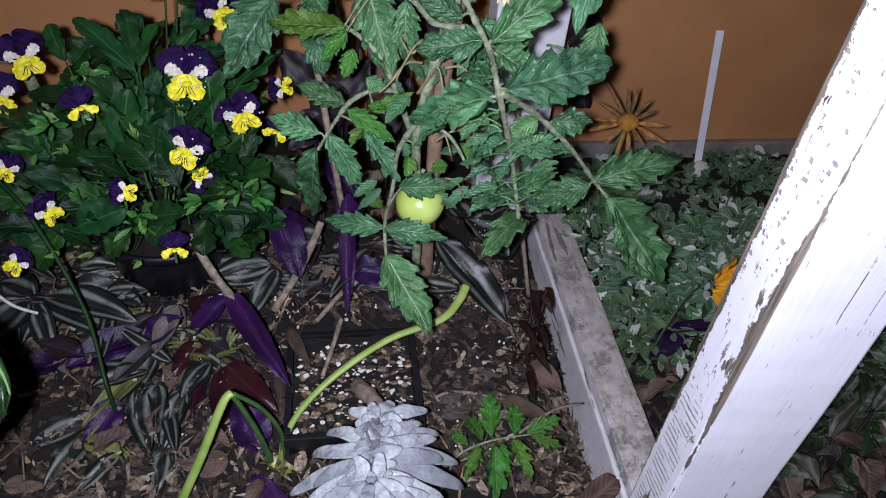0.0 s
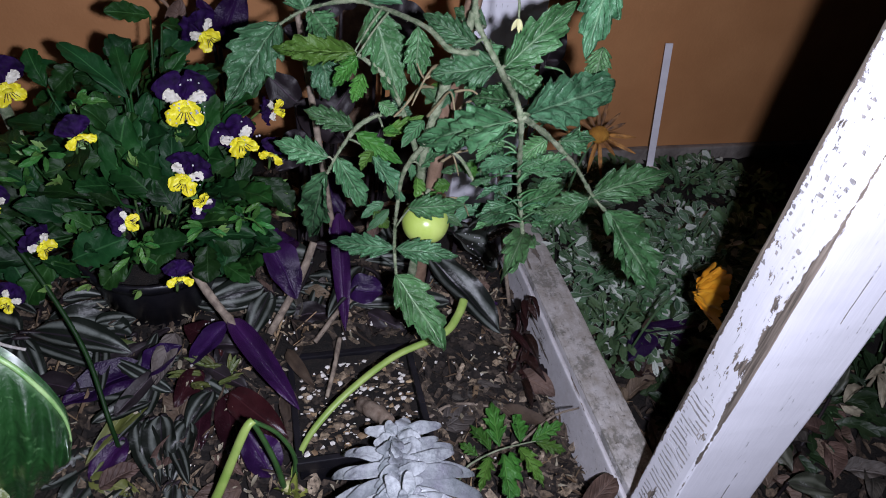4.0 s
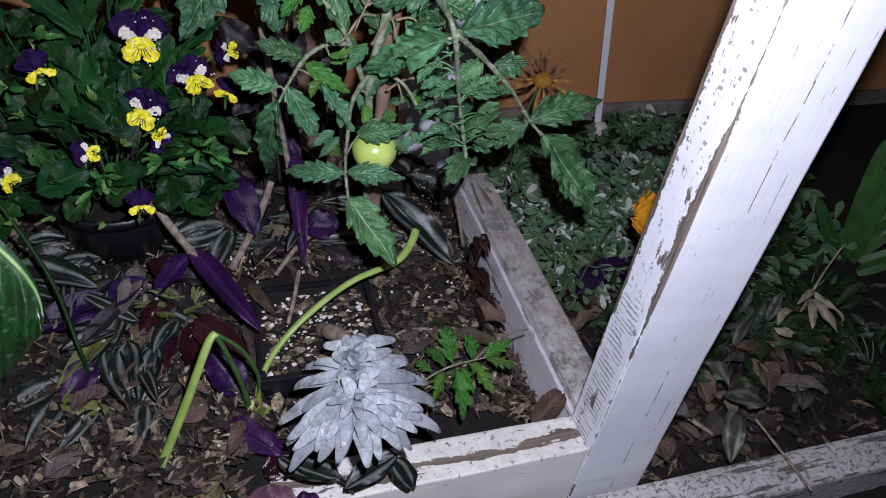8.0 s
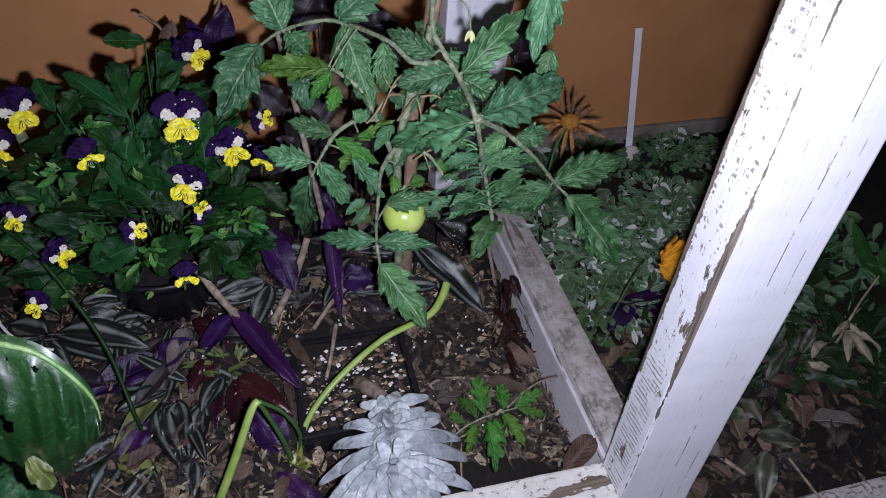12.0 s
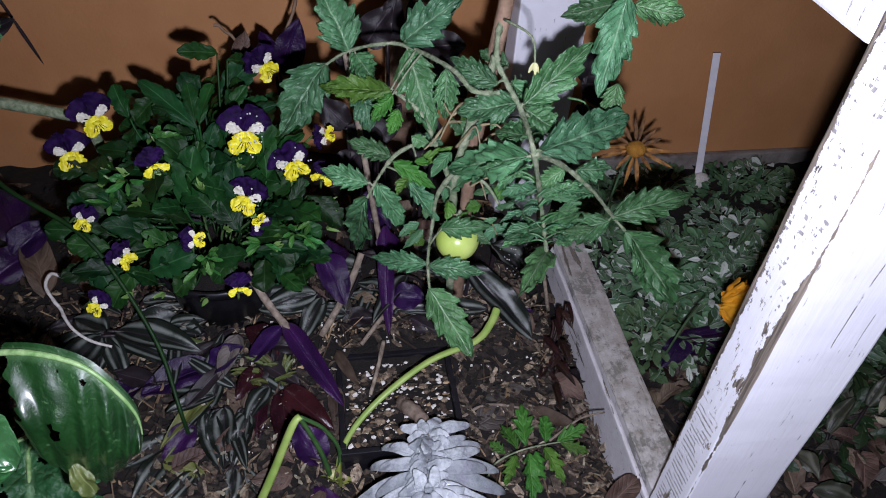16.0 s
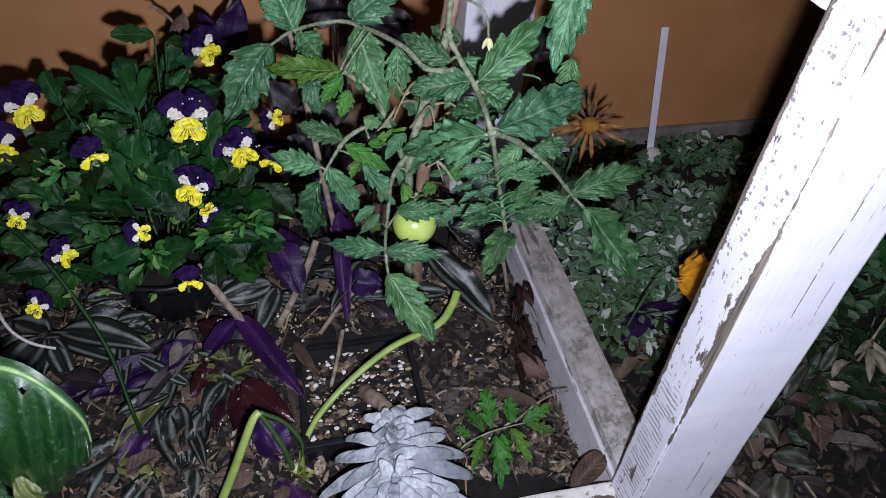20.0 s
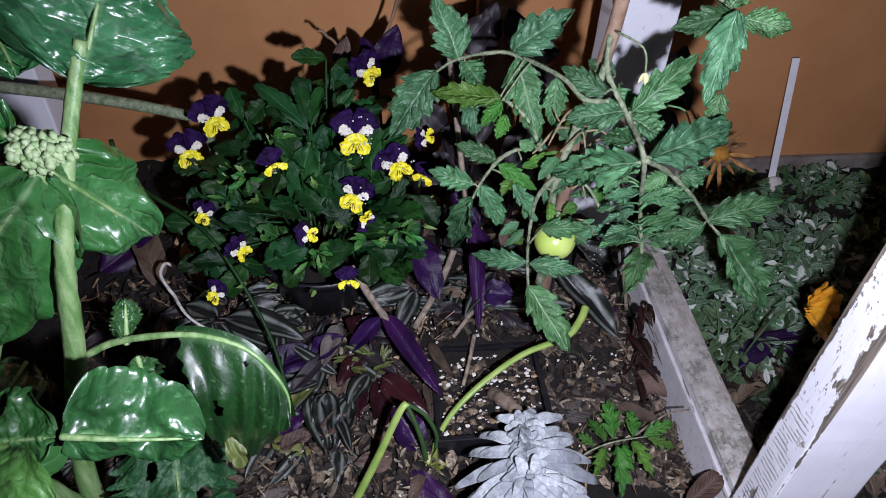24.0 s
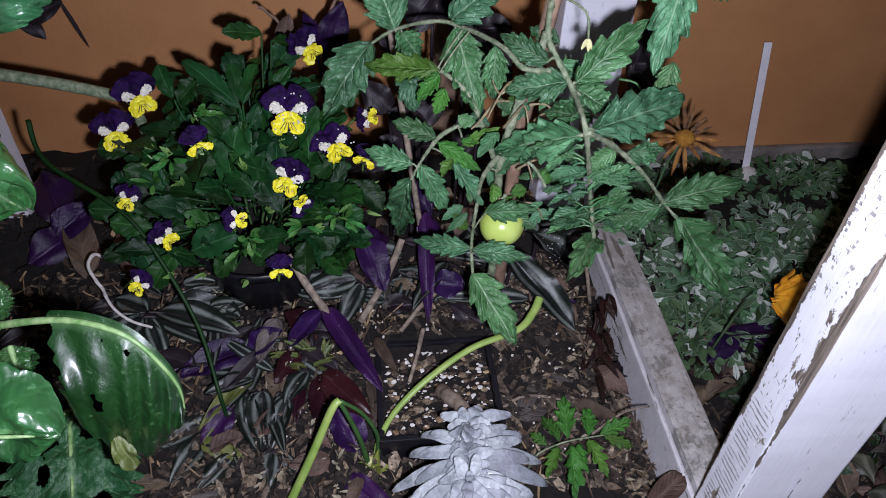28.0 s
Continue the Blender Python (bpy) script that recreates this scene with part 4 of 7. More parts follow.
def truss(name, line, rows, r0, r1, young=(), label="", lift=0.3):
    """A compound leaf: its stalk, and each leaflet as a part of the stalk."""
    at = Vector(line[0])
    bm = bmesh.new()
    r0, r1 = r0 * 0.82, r1 * 0.86
    tube(bm, line, r0, r1, 8, 14, 0.6, at)
    bristles(bm, line, r0, r1, 1500, at, hair_seed)
    for i, row in enumerate(rows):
        b = Vector(row[:3])
        near = min(spline(line, 8), key=lambda p: (p - b).length)
        if 0.004 < (near - b).length < 0.05:
            tube(bm, [near, near.lerp(b, 0.5) + Vector((0, 0, 0.002)), b], r1 * 0.9, r1 * 0.6, 6, 3, 0.2, at)
    stalk = part(name, bm, MAT["tomato_stem"], tomato, label, at=at)
    for i, row in enumerate(rows):
        b, t = Vector(row[:3]), Vector(row[3:6])
        bm = bmesh.new()
        L = (t - b).length
        leaf(bm, b - (t - b) * 0.03, t + (t - b) * 0.05, row[6] * 1.14, facing(b.lerp(t, 0.5), lift, 0.3), "tomato", 64, 6, 0.26, 0.14, 4.4 + 0.6 * (i % 3), 0.36, 0.046, 7, 0.30, b, i * 1.7 + len(line), crinkle=0.035)
        part("leaflet", bm, MAT["tomato_young"] if i in young else MAT["tomato_leaf"], stalk, at=b)
    return stalk


ARCH = [
    (-0.031, 0.600, 0.348, -0.073, 0.586, 0.289, 0.040), (-0.010, 0.606, 0.359, -0.031, 0.618, 0.409, 0.039),
    (-0.003, 0.602, 0.356, 0.011, 0.570, 0.347, 0.024), (0.038, 0.585, 0.377, 0.081, 0.571, 0.419, 0.034),
    (0.040, 0.580, 0.369, 0.057, 0.539, 0.316, 0.037), (0.022, 0.551, 0.348, -0.032, 0.580, 0.336, 0.024),
    (0.024, 0.549, 0.346, 0.006, 0.540, 0.327, 0.015), (0.029, 0.550, 0.331, 0.021, 0.542, 0.312, 0.014),
    (0.066, 0.534, 0.376, 0.066, 0.531, 0.335, 0.021), (0.000, 0.589, 0.334, 0.005, 0.560, 0.306, 0.028)]
ARCH_R = [(0.104, 0.505, 0.371), (0.083, 0.504, 0.374), (0.069, 0.529, 0.380), (0.039, 0.583, 0.373), (0.016, 0.589, 0.372), (-0.012, 0.605, 0.357), (-0.033, 0.599, 0.346)]
LEFT = [
    (-0.001, 0.520, 0.260, -0.007, 0.572, 0.156, 0.030), (-0.000, 0.529, 0.270, -0.038, 0.552, 0.270, 0.022),
    (0.021, 0.537, 0.292, -0.014, 0.554, 0.298, 0.019), (0.009, 0.529, 0.268, 0.033, 0.530, 0.219, 0.022),
    (0.024, 0.535, 0.287, 0.059, 0.526, 0.264, 0.016), (0.034, 0.530, 0.273, 0.061, 0.529, 0.224, 0.020),
    (0.043, 0.519, 0.296, 0.072, 0.518, 0.312, 0.011)]
LEFT_R = [(0.062, 0.532, 0.305), (0.045, 0.535, 0.305), (0.025, 0.535, 0.294), (0.010, 0.533, 0.272), (-0.001, 0.520, 0.260)]
FRUIT = [
    (0.051, 0.470, 0.188, 0.082, 0.418, 0.156, 0.034), (0.049, 0.485, 0.208, 0.004, 0.517, 0.191, 0.020),
    (0.051, 0.474, 0.216, 0.097, 0.464, 0.213, 0.020), (0.064, 0.498, 0.238, 0.103, 0.484, 0.250, 0.020),
    (0.076, 0.524, 0.262, 0.097, 0.502, 0.299, 0.015)]
FRUIT_R = [(0.078, 0.519, 0.288), (0.064, 0.528, 0.254), (0.060, 0.526, 0.218), (0.051, 0.488, 0.211), (0.051, 0.470, 0.188)]
MAIN_R = [(0.120, 0.579, 0.456), (0.110, 0.546, 0.419), (0.103, 0.521, 0.394), (0.110, 0.510, 0.378), (0.121, 0.492, 0.360), (0.119, 0.443, 0.356), (0.148, 0.486, 0.271), (0.160, 0.479, 0.216)]
RIGHT = [
    (0.231, 0.479, 0.237, 0.289, 0.459, 0.162, 0.047), (0.220, 0.489, 0.248, 0.297, 0.506, 0.255, 0.031),
    (0.191, 0.479, 0.285, 0.161, 0.469, 0.293, 0.013), (0.216, 0.487, 0.245, 0.172, 0.495, 0.222, 0.027),
    (0.170, 0.476, 0.313, 0.204, 0.488, 0.304, 0.021), (0.160, 0.479, 0.312, 0.139, 0.475, 0.299, 0.017)]
RIGHT_R = [(0.120, 0.442, 0.356), (0.156, 0.469, 0.322), (0.190, 0.479, 0.287), (0.220, 0.489, 0.248), (0.233, 0.479, 0.236)]
TOP = [
    (0.199, 0.518, 0.440, 0.179, 0.486, 0.379, 0.031), (0.198, 0.526, 0.434, 0.153, 0.523, 0.425, 0.024),
    (0.209, 0.524, 0.432, 0.245, 0.515, 0.427, 0.025), (0.204, 0.510, 0.372, 0.196, 0.496, 0.346, 0.019),
    (0.194, 0.521, 0.443, 0.206, 0.528, 0.461, 0.028)]
TOP_R = [(0.119, 0.571, 0.445), (0.161, 0.560, 0.445), (0.194, 0.552, 0.439), (0.210, 0.543, 0.427)]
BROC = [
    (-0.246, 0.360, 0.480, -0.228, 0.395, 0.528, 0.097), (-0.266, 0.322, 0.449, -0.372, 0.319, 0.333, 0.097),
    (-0.262, 0.326, 0.446, -0.234, 0.362, 0.366, 0.060), (-0.276, 0.328, 0.467, -0.309, 0.342, 0.485, 0.030),
    (-0.260, 0.226, 0.350, -0.190, 0.229, 0.336, 0.061), (-0.250, 0.313, 0.306, -0.244, 0.298, 0.296, 0.026),
    (-0.310, 0.236, 0.335, -0.264, 0.226, 0.349, 0.054), (-0.335, 0.202, 0.364, -0.243, 0.168, 0.372, 0.056),
    (-0.262, 0.350, 0.190, -0.240, 0.258, 0.172, 0.092), (-0.306, 0.410, 0.496, -0.285, 0.376, 0.476, 0.044),
    (-0.254, 0.314, 0.318, -0.252, 0.330, 0.343, 0.020), (-0.363, 0.373, 0.234, -0.357, 0.314, 0.258, 0.042)]
MAIN = [
    (0.161, 0.482, 0.215, 0.109, 0.392, 0.256, 0.023), (0.114, 0.447, 0.349, 0.076, 0.520, 0.287, 0.033),
    (0.125, 0.442, 0.357, 0.209, 0.491, 0.349, 0.036), (0.124, 0.498, 0.364, 0.180, 0.528, 0.397, 0.029),
    (0.118, 0.500, 0.363, 0.075, 0.511, 0.350, 0.028), (0.137, 0.470, 0.300, 0.119, 0.490, 0.278, 0.013),
    (0.161, 0.505, 0.227, 0.121, 0.486, 0.231, 0.021), (0.161, 0.512, 0.219, 0.112, 0.513, 0.217, 0.016)]
MAIN_SMALL = [
    (0.143, 0.476, 0.289, 0.163, 0.472, 0.301, 0.016), (0.161, 0.505, 0.228, 0.179, 0.476, 0.266, 0.020),
    (0.126, 0.503, 0.357, 0.147, 0.474, 0.352, 0.027), (0.102, 0.509, 0.376, 0.071, 0.536, 0.385, 0.021),
    (0.123, 0.476, 0.349, 0.107, 0.510, 0.331, 0.019), (0.130, 0.494, 0.351, 0.113, 0.492, 0.334, 0.017),
    (0.116, 0.532, 0.378, 0.095, 0.544, 0.387, 0.016)]
PANL_A = [
    (-0.155, 0.629, 0.269, -0.210, 0.676, 0.296, 0.021), (-0.153, 0.631, 0.272, -0.141, 0.675, 0.290, 0.018),
    (-0.157, 0.633, 0.273, -0.164, 0.668, 0.297, 0.016), (-0.158, 0.626, 0.265, -0.188, 0.632, 0.264, 0.016),
    (-0.147, 0.616, 0.260, -0.147, 0.584, 0.225, 0.026), (-0.172, 0.596, 0.235, -0.224, 0.590, 0.223, 0.024),
    (-0.138, 0.566, 0.210, -0.168, 0.590, 0.229, 0.034), (-0.183, 0.562, 0.214, -0.240, 0.594, 0.203, 0.023),
    (-0.121, 0.558, 0.196, -0.138, 0.580, 0.221, 0.028), (-0.206, 0.537, 0.173, -0.161, 0.532, 0.196, 0.032),
    (-0.099, 0.539, 0.178, -0.100, 0.511, 0.160, 0.026), (-0.137, 0.709, 0.306, -0.171, 0.688, 0.319, 0.019)]
PANL_B = [
    (-0.153, 0.678, 0.299, -0.171, 0.660, 0.292, 0.024), (-0.129, 0.714, 0.296, -0.111, 0.728, 0.284, 0.019),
    (-0.274, 0.649, 0.212, -0.304, 0.647, 0.218, 0.024), (-0.231, 0.598, 0.225, -0.271, 0.655, 0.217, 0.026),
    (-0.244, 0.569, 0.176, -0.284, 0.571, 0.184, 0.024), (-0.057, 0.612, 0.195, -0.024, 0.592, 0.168, 0.030),
    (-0.218, 0.577, 0.181, -0.255, 0.569, 0.154, 0.027), (-0.127, 0.554, 0.173, -0.149, 0.530, 0.159, 0.027),
    (-0.188, 0.637, 0.238, -0.204, 0.599, 0.232, 0.021), (-0.089, 0.700, 0.254, -0.103, 0.623, 0.256, 0.030),
    (-0.227, 0.675, 0.254, -0.242, 0.700, 0.279, 0.021), (-0.072, 0.595, 0.184, -0.051, 0.571, 0.158, 0.028)]
PANL_C = [
    (-0.169, 0.549, 0.202, -0.193, 0.539, 0.177, 0.025), (-0.258, 0.621, 0.198, -0.289, 0.611, 0.194, 0.025),
    (-0.117, 0.615, 0.230, -0.131, 0.621, 0.252, 0.023), (-0.198, 0.685, 0.273, -0.223, 0.675, 0.251, 0.024),
    (-0.101, 0.581, 0.169, -0.075, 0.560, 0.146, 0.024), (-0.279, 0.592, 0.158, -0.253, 0.556, 0.128, 0.028),
    (-0.174, 0.660, 0.268, -0.202, 0.670, 0.270, 0.018), (-0.130, 0.659, 0.274, -0.113, 0.717, 0.258, 0.022),
    (-0.227, 0.559, 0.154, -0.251, 0.539, 0.125, 0.027), (-0.165, 0.545, 0.161, -0.189, 0.537, 0.141, 0.023)]
main_stem = truss("main_stem", MAIN_R, MAIN + MAIN_SMALL, 0.0036, 0.0019, label="thick hairy main stem")
truss("leaf_stalk", ARCH_R, ARCH, 0.0029, 0.0014, young=(5, 6, 7))
truss("leaf_stalk", LEFT_R, LEFT, 0.0028, 0.0014, young=(4, 6))
truss("leaf_stalk", FRUIT_R, FRUIT, 0.0026, 0.0013)
truss("leaf_stalk", RIGHT_R, RIGHT, 0.0029, 0.0014)
truss("leaf_stalk", TOP_R, TOP, 0.0028, 0.0016)
# the stem goes on down beside the stake, with dry side shoots
bm = bmesh.new()
at = Vector((0.088, 0.56, 0.04))
tube(bm, [at, (0.086, 0.545, 0.16), (0.078, 0.525, 0.27), (0.09, 0.525, 0.34), (0.103, 0.521, 0.394)], 0.0040, 0.0034, 8, 12, 0.5, at)
tube(bm, [(0.08, 0.53, 0.25), (0.062, 0.532, 0.302), (0.046, 0.55, 0.33), (0.02, 0.565, 0.345)], 0.0028, 0.0017, 7, 8, 0.5, at)
bristles(bm, [at, (0.086, 0.545, 0.16), (0.078, 0.525, 0.27), (0.09, 0.525, 0.34), (0.103, 0.521, 0.394)], 0.0040, 0.0034, 1500, at, hair_seed)
part("lower_stem", bm, MAT["tomato_stem"], tomato, at=at)
for pts in ([(0.078, 0.519, 0.290), (0.10, 0.50, 0.285), (0.115, 0.49, 0.262)], [(0.085, 0.52, 0.24), (0.074, 0.515, 0.222), (0.078, 0.52, 0.205)],
            [(0.09, 0.52, 0.30), (0.105, 0.505, 0.30), (0.118, 0.50, 0.288), (0.12, 0.5, 0.27)]):
    bm = bmesh.new()
    tube(bm, pts, 0.002, 0.0012, 6, 5, 0.3, pts[0])
    part("side_shoot", bm, MAT["tomato_stem"], tomato, at=pts[0])
for k in range(13):
    p = Vector((0.088 + hair_seed.uniform(-0.012, 0.012), 0.520, hair_seed.uniform(0.23, 0.36)))
    d = Vector((hair_seed.choice((-1, 1)) * hair_seed.uniform(0.3, 1), -0.35, hair_seed.uniform(-0.5, 0.6))).normalized()
    pts = [p, p + d * 0.014 + Vector((0, 0, 0.005)), p + d * 0.027 + Vector((0, 0, hair_seed.uniform(-0.006, 0.008))), p + d * 0.036 + Vector((0, 0, hair_seed.uniform(-0.02, 0.012)))]
    bm = bmesh.new()
    tube(bm, pts, 0.0014, 0.0006, 6, 6, 0.5, p)
    part("side_shoot", bm, MAT["dry_shoot"], tomato, "thin dried side shoot", at=p)
for k in range(46):
    b = Vector((rng.uniform(0.035, 0.16), rng.uniform(0.50, 0.545), rng.uniform(0.225, 0.345)))
    d = Vector((rng.uniform(-1, 1), rng.uniform(-0.5, 0.3), rng.uniform(-0.9, 0.5))).normalized()
    bm = bmesh.new()
    t = b + d * rng.uniform(0.014, 0.03)
    leaf(bm, b, t, rng.uniform(0.008, 0.015), facing(b, 0.3, 0.5), "tomato", 24, 3, 0.4, 0.2, 3.4, 0.34, 0.03, 4, 0.15, b, k * 0.9)
    part("leaflet", bm, MAT["tomato_young" if k % 3 == 0 else "tomato_leaf"], tomato, at=b)
for k in range(34):
    b = Vector((rng.uniform(0.115, 0.205), rng.uniform(0.535, 0.575), rng.uniform(0.24, 0.38)))
    d = Vector((rng.uniform(-1, 1), rng.uniform(-0.5, 0.3), rng.uniform(-0.9, 0.4))).normalized()
    t = b + d * rng.uniform(0.022, 0.042)
    c = b.lerp(t, 0.5)
    if (0.150 < c.x < 0.205 and (0.300 < c.z or 0.238 < c.z < 0.288)) or (c.x < 0.150 and c.z > 0.345):
        continue
    bm = bmesh.new()
    leaf(bm, b, t, (t - b).length * rng.uniform(0.42, 0.55), facing(b, 0.3, 0.5), "tomato", 30, 4, 0.4, 0.2, 4.0, 0.40, 0.03, 4, 0.15, b, k * 0.7)
    tube(bm, [b, b - d * 0.014, b - d * 0.03 - Vector((0.006, 0, 0.012))], 0.0008, 0.0011, 5, 3, 0.2, b)
    part("leaflet", bm, MAT["tomato_leaf"], tomato, at=b)
for k in range(24):
    q = rng.random() ** 0.6
    stem_at = Vector((0.119, 0.455, 0.350)).lerp(Vector((0.158, 0.482, 0.225)), q)
    d = Vector((rng.choice((-1, 1)) * rng.uniform(0.4, 1), rng.uniform(0.1, 0.6), rng.uniform(-0.5, 0.5))).normalized()
    b = stem_at + d * rng.uniform(0.008, 0.024)
    t = b + (d + Vector((0, -0.3, rng.uniform(-0.5, 0.2)))).normalized() * rng.uniform(0.016, 0.030)
    if b.x > 0.128 and (b.z > 0.355 or 0.302 < b.z < 0.330):
        continue
    bm = bmesh.new()
    leaf(bm, b, t, (t - b).length * rng.uniform(0.40, 0.55), facing(b, 0.3, 0.6), "tomato", 30, 4, 0.5, 0.25, 3.6, 0.42, 0.04, 4, 0.3, b, k * 1.1)
    tube(bm, [b, b.lerp(stem_at, 0.5) + Vector((0, 0, 0.002)), stem_at], 0.0007, 0.0010, 5, 3, 0.2, b)
    part("leaflet", bm, MAT["tomato_leaf"], tomato, at=b)
# the fruit with its calyx
bm = bmesh.new()
fruit_at = Vector((0.081, 0.507, 0.215))
bmesh.ops.create_uvsphere(bm, u_segments=32, v_segments=20, radius=0.0204)
for v in bm.verts:
    a = math.atan2(v.co.y, v.co.x)
    lobes = 1 + 0.018 * math.cos(5 * a) * (1 - abs(v.co.z) / 0.02)
    v.co = Vector((v.co.x * lobes, v.co.y * lobes, v.co.z * 0.90 - 0.004 * math.exp(-(v.co.xy.length / 0.006) ** 2) * (1 if v.co.z > 0 else 0)))
fruit = part("fruit", bm, MAT["fruit"], tomato, "unripe pale green tomato", at=fruit_at)
bm = bmesh.new()
for k in range(5):
    a = k * 1.2566 + 0.4
    d = Vector((math.cos(a), math.sin(a), 0))
    leaf(bm, Vector((0, 0, 0.0165)), d * 0.017 + Vector((0, 0, 0.0175)), 0.006, (0, 0, 1), "lance", 8, 2, 0.2, 0.2)
tube(bm, [(0, 0, 0.0155), (0.001, 0, 0.024), (-0.003, -0.003, 0.034)], 0.0016, 0.0014, 6, 4)
part("calyx", bm, MAT["tomato_stem"], fruit, "green star-shaped calyx", at=fruit_at)
# a yellow flower bud under the top
bm = bmesh.new()
b = Vector((0.128, 0.50, 0.399))
for k in range(4):
    leaf(bm, b, b + Vector((0.004 * math.cos(k * 1.6), 0.004 * math.sin(k * 1.6), -0.009)), 0.0032, facing(b), "lance", 6, 1, 0.3, 0.1, origin=b)
bud = part("flower_bud", bm, MAT["onion_cut"], tomato, "small pale yellow flower bud", at=b)
bm = bmesh.new()
tube(bm, [(0.108, 0.53, 0.42), (0.124, 0.505, 0.418), b], 0.0011, 0.0009, 6, 4, 0.3, b)
part("bud_stalk", bm, MAT["tomato_stem"], bud, at=b)


def stick(name, pts, r0, r1, mat, label, category, sides=8, bumps=0.2):
    bm = bmesh.new()
    tube(bm, pts, r0, r1, sides, 8, bumps, pts[0])
    return tagged(part(name, bm, MAT[mat], at=pts[0]), label, category)


stick("wooden_stake", [(0.103, 0.582, 0.0), (0.099, 0.562, 0.16), (0.098, 0.545, 0.30), (0.112, 0.543, 0.43), (0.118, 0.55, 0.53)], 0.0068, 0.006, "stake", "rough brown wooden stake holding the tomato plant", "stake", 9, 0.12)
stick("thin_stick", [(0.03, 0.61, 0.03), (0.012, 0.63, 0.16), (-0.004, 0.65, 0.28), (-0.012, 0.655, 0.34)], 0.0036, 0.003, "stick", "thin pale stick pushed into the bed", "stick", 7, 0.1)
stick("thin_stick", [(0.235, 0.62, -0.02), (0.215, 0.66, 0.10), (0.20, 0.70, 0.24)], 0.0028, 0.0024, "stick", "thin pale stick leaning behind the tomato plant", "stick", 6, 0.1)
bm = bmesh.new()
box(bm, (-0.027, -0.01, -0.5), (0.027, 0.01, 0.2), 0.003)
tagged(part("timber_board", bm, MAT["stake"], at=(0.085, 0.93, 0.35), smooth=False), "brown timber board standing against the wall", "board")

# ---- the pansies in their pot ----
def round_pot(name, at, r, h, label):
    root = thing(name, at, label, "plant pot")
    bm = bmesh.new()
    rings = [(0.78 * r, 0), (0.80 * r, 0.002), (0.96 * r, h * 0.86), (1.06 * r, h * 0.87), (1.08 * r, h), (1.02 * r, h), (0.97 * r, h * 0.8), (0.8 * r, 0.006)]
    vs = [[bm.verts.new((a * math.cos(k * math.pi / 16), a * math.sin(k * math.pi / 16), z)) for k in range(32)] for a, z in rings]
    for p, q in zip(vs, vs[1:]):
        for k in range(32):
            bm.faces.new((p[k], p[(k + 1) % 32], q[(k + 1) % 32], q[k]))
    bm.faces.new(vs[0][::-1])
    bm.faces.new(vs[-1])
    part("pot_wall", bm, MAT["pot"], root, at=at)
    bm = bmesh.new()
    vs = [bm.verts.new((0, 0, h * 0.83))]
    ring = [[bm.verts.new((q * r * 0.96 * math.cos(k * math.pi / 12), q * r * 0.96 * math.sin(k * math.pi / 12), h * (0.8 + 0.05 * noise.noise(Vector((k, q * 9, 2)))))) for k in range(24)] for q in (0.5, 1)]
    for k in range(24):
        bm.faces.new((vs[0], ring[0][k], ring[0][(k + 1) % 24]))
        bm.faces.new((ring[0][k], ring[1][k], ring[1][(k + 1) % 24], ring[0][(k + 1) % 24]))
    part("potting_soil", bm, MAT["soil"], root, at=at)
    return root


round_pot("round_pot", (-0.155, 0.625, 0.035), 0.068, 0.085, "round black plastic pot sunk among ground leaves")
pansy = thing("pansy_plant", (-0.155, 0.625, 0.105), "bushy pansy plant with purple, white and yellow flowers", "pansy plant")


heart = Vector((-0.155, 0.615, 0.10))


def pansy_leaf(b, t, w, seed):
    bm = bmesh.new()
    leaf(bm, b, t, w, facing(Vector(b).lerp(Vector(t), 0.5), 0.4, 0.42), "pansy", 34, 3, 0.30, 0.20, 4.6, 0.24, 0.012, 5, 0.22, b, seed)
    down = (heart - Vector(b)).normalized()
    tube(bm, [b, Vector(b) + down * 0.018 - Vector((0, 0, 0.004)), Vector(b).lerp(heart, 0.42) + Vector((0.004, 0, 0.014))], 0.0010, 0.0013, 5, 3, 0, b)
    part("leaf", bm, MAT["pansy_leaf"], pansy, at=b)


OPEN_BLOOMS = (
        ((-0.109, 0.606, 0.275), 0.052, 0.1, 0.0, -12, 0.0, 26), ((-0.258, 0.668, 0.260), 0.046, 0.15, -0.1, 5, 0.0, 0), ((-0.289, 0.661, 0.224), 0.044, 0.1, -0.1, -6, 0.0, 0),
        ((-0.094, 0.728, 0.280), 0.042, 0.5, -0.2, 25, 0.1, 0), ((-0.068, 0.611, 0.234), 0.046, 0.2, 0.9, 10, 0.1, 14), ((-0.113, 0.577, 0.222), 0.042, -0.3, -0.3, -20, 0.2, 6))
SMALL_BLOOMS = (((-0.103, 0.565, 0.203), 0.032, 0.4, -0.5, 195, 0.4, 0), ((-0.159, 0.538, 0.208), 0.030, 0.2, 0.3, 62, 0.3, 0), ((-0.231, 0.553, 0.178), 0.036, 0.2, -0.5, 28, 0.3, 0),
        ((-0.269, 0.587, 0.198), 0.034, 0.5, -0.3, -50, 0.2, 0), ((-0.035, 0.654, 0.240), 0.034, 0.9, -0.1, 80, 0.2, 0), ((-0.258, 0.523, 0.146), 0.032, 0.4, -0.3, -70, 0.2, 0))
BLOOMS = OPEN_BLOOMS + SMALL_BLOOMS
DROOPING = (((-0.189, 0.577, 0.266), 0.038, 8), ((-0.123, 0.510, 0.170), 0.034, -12), ((-0.04, 0.613, 0.219), 0.036, -30))


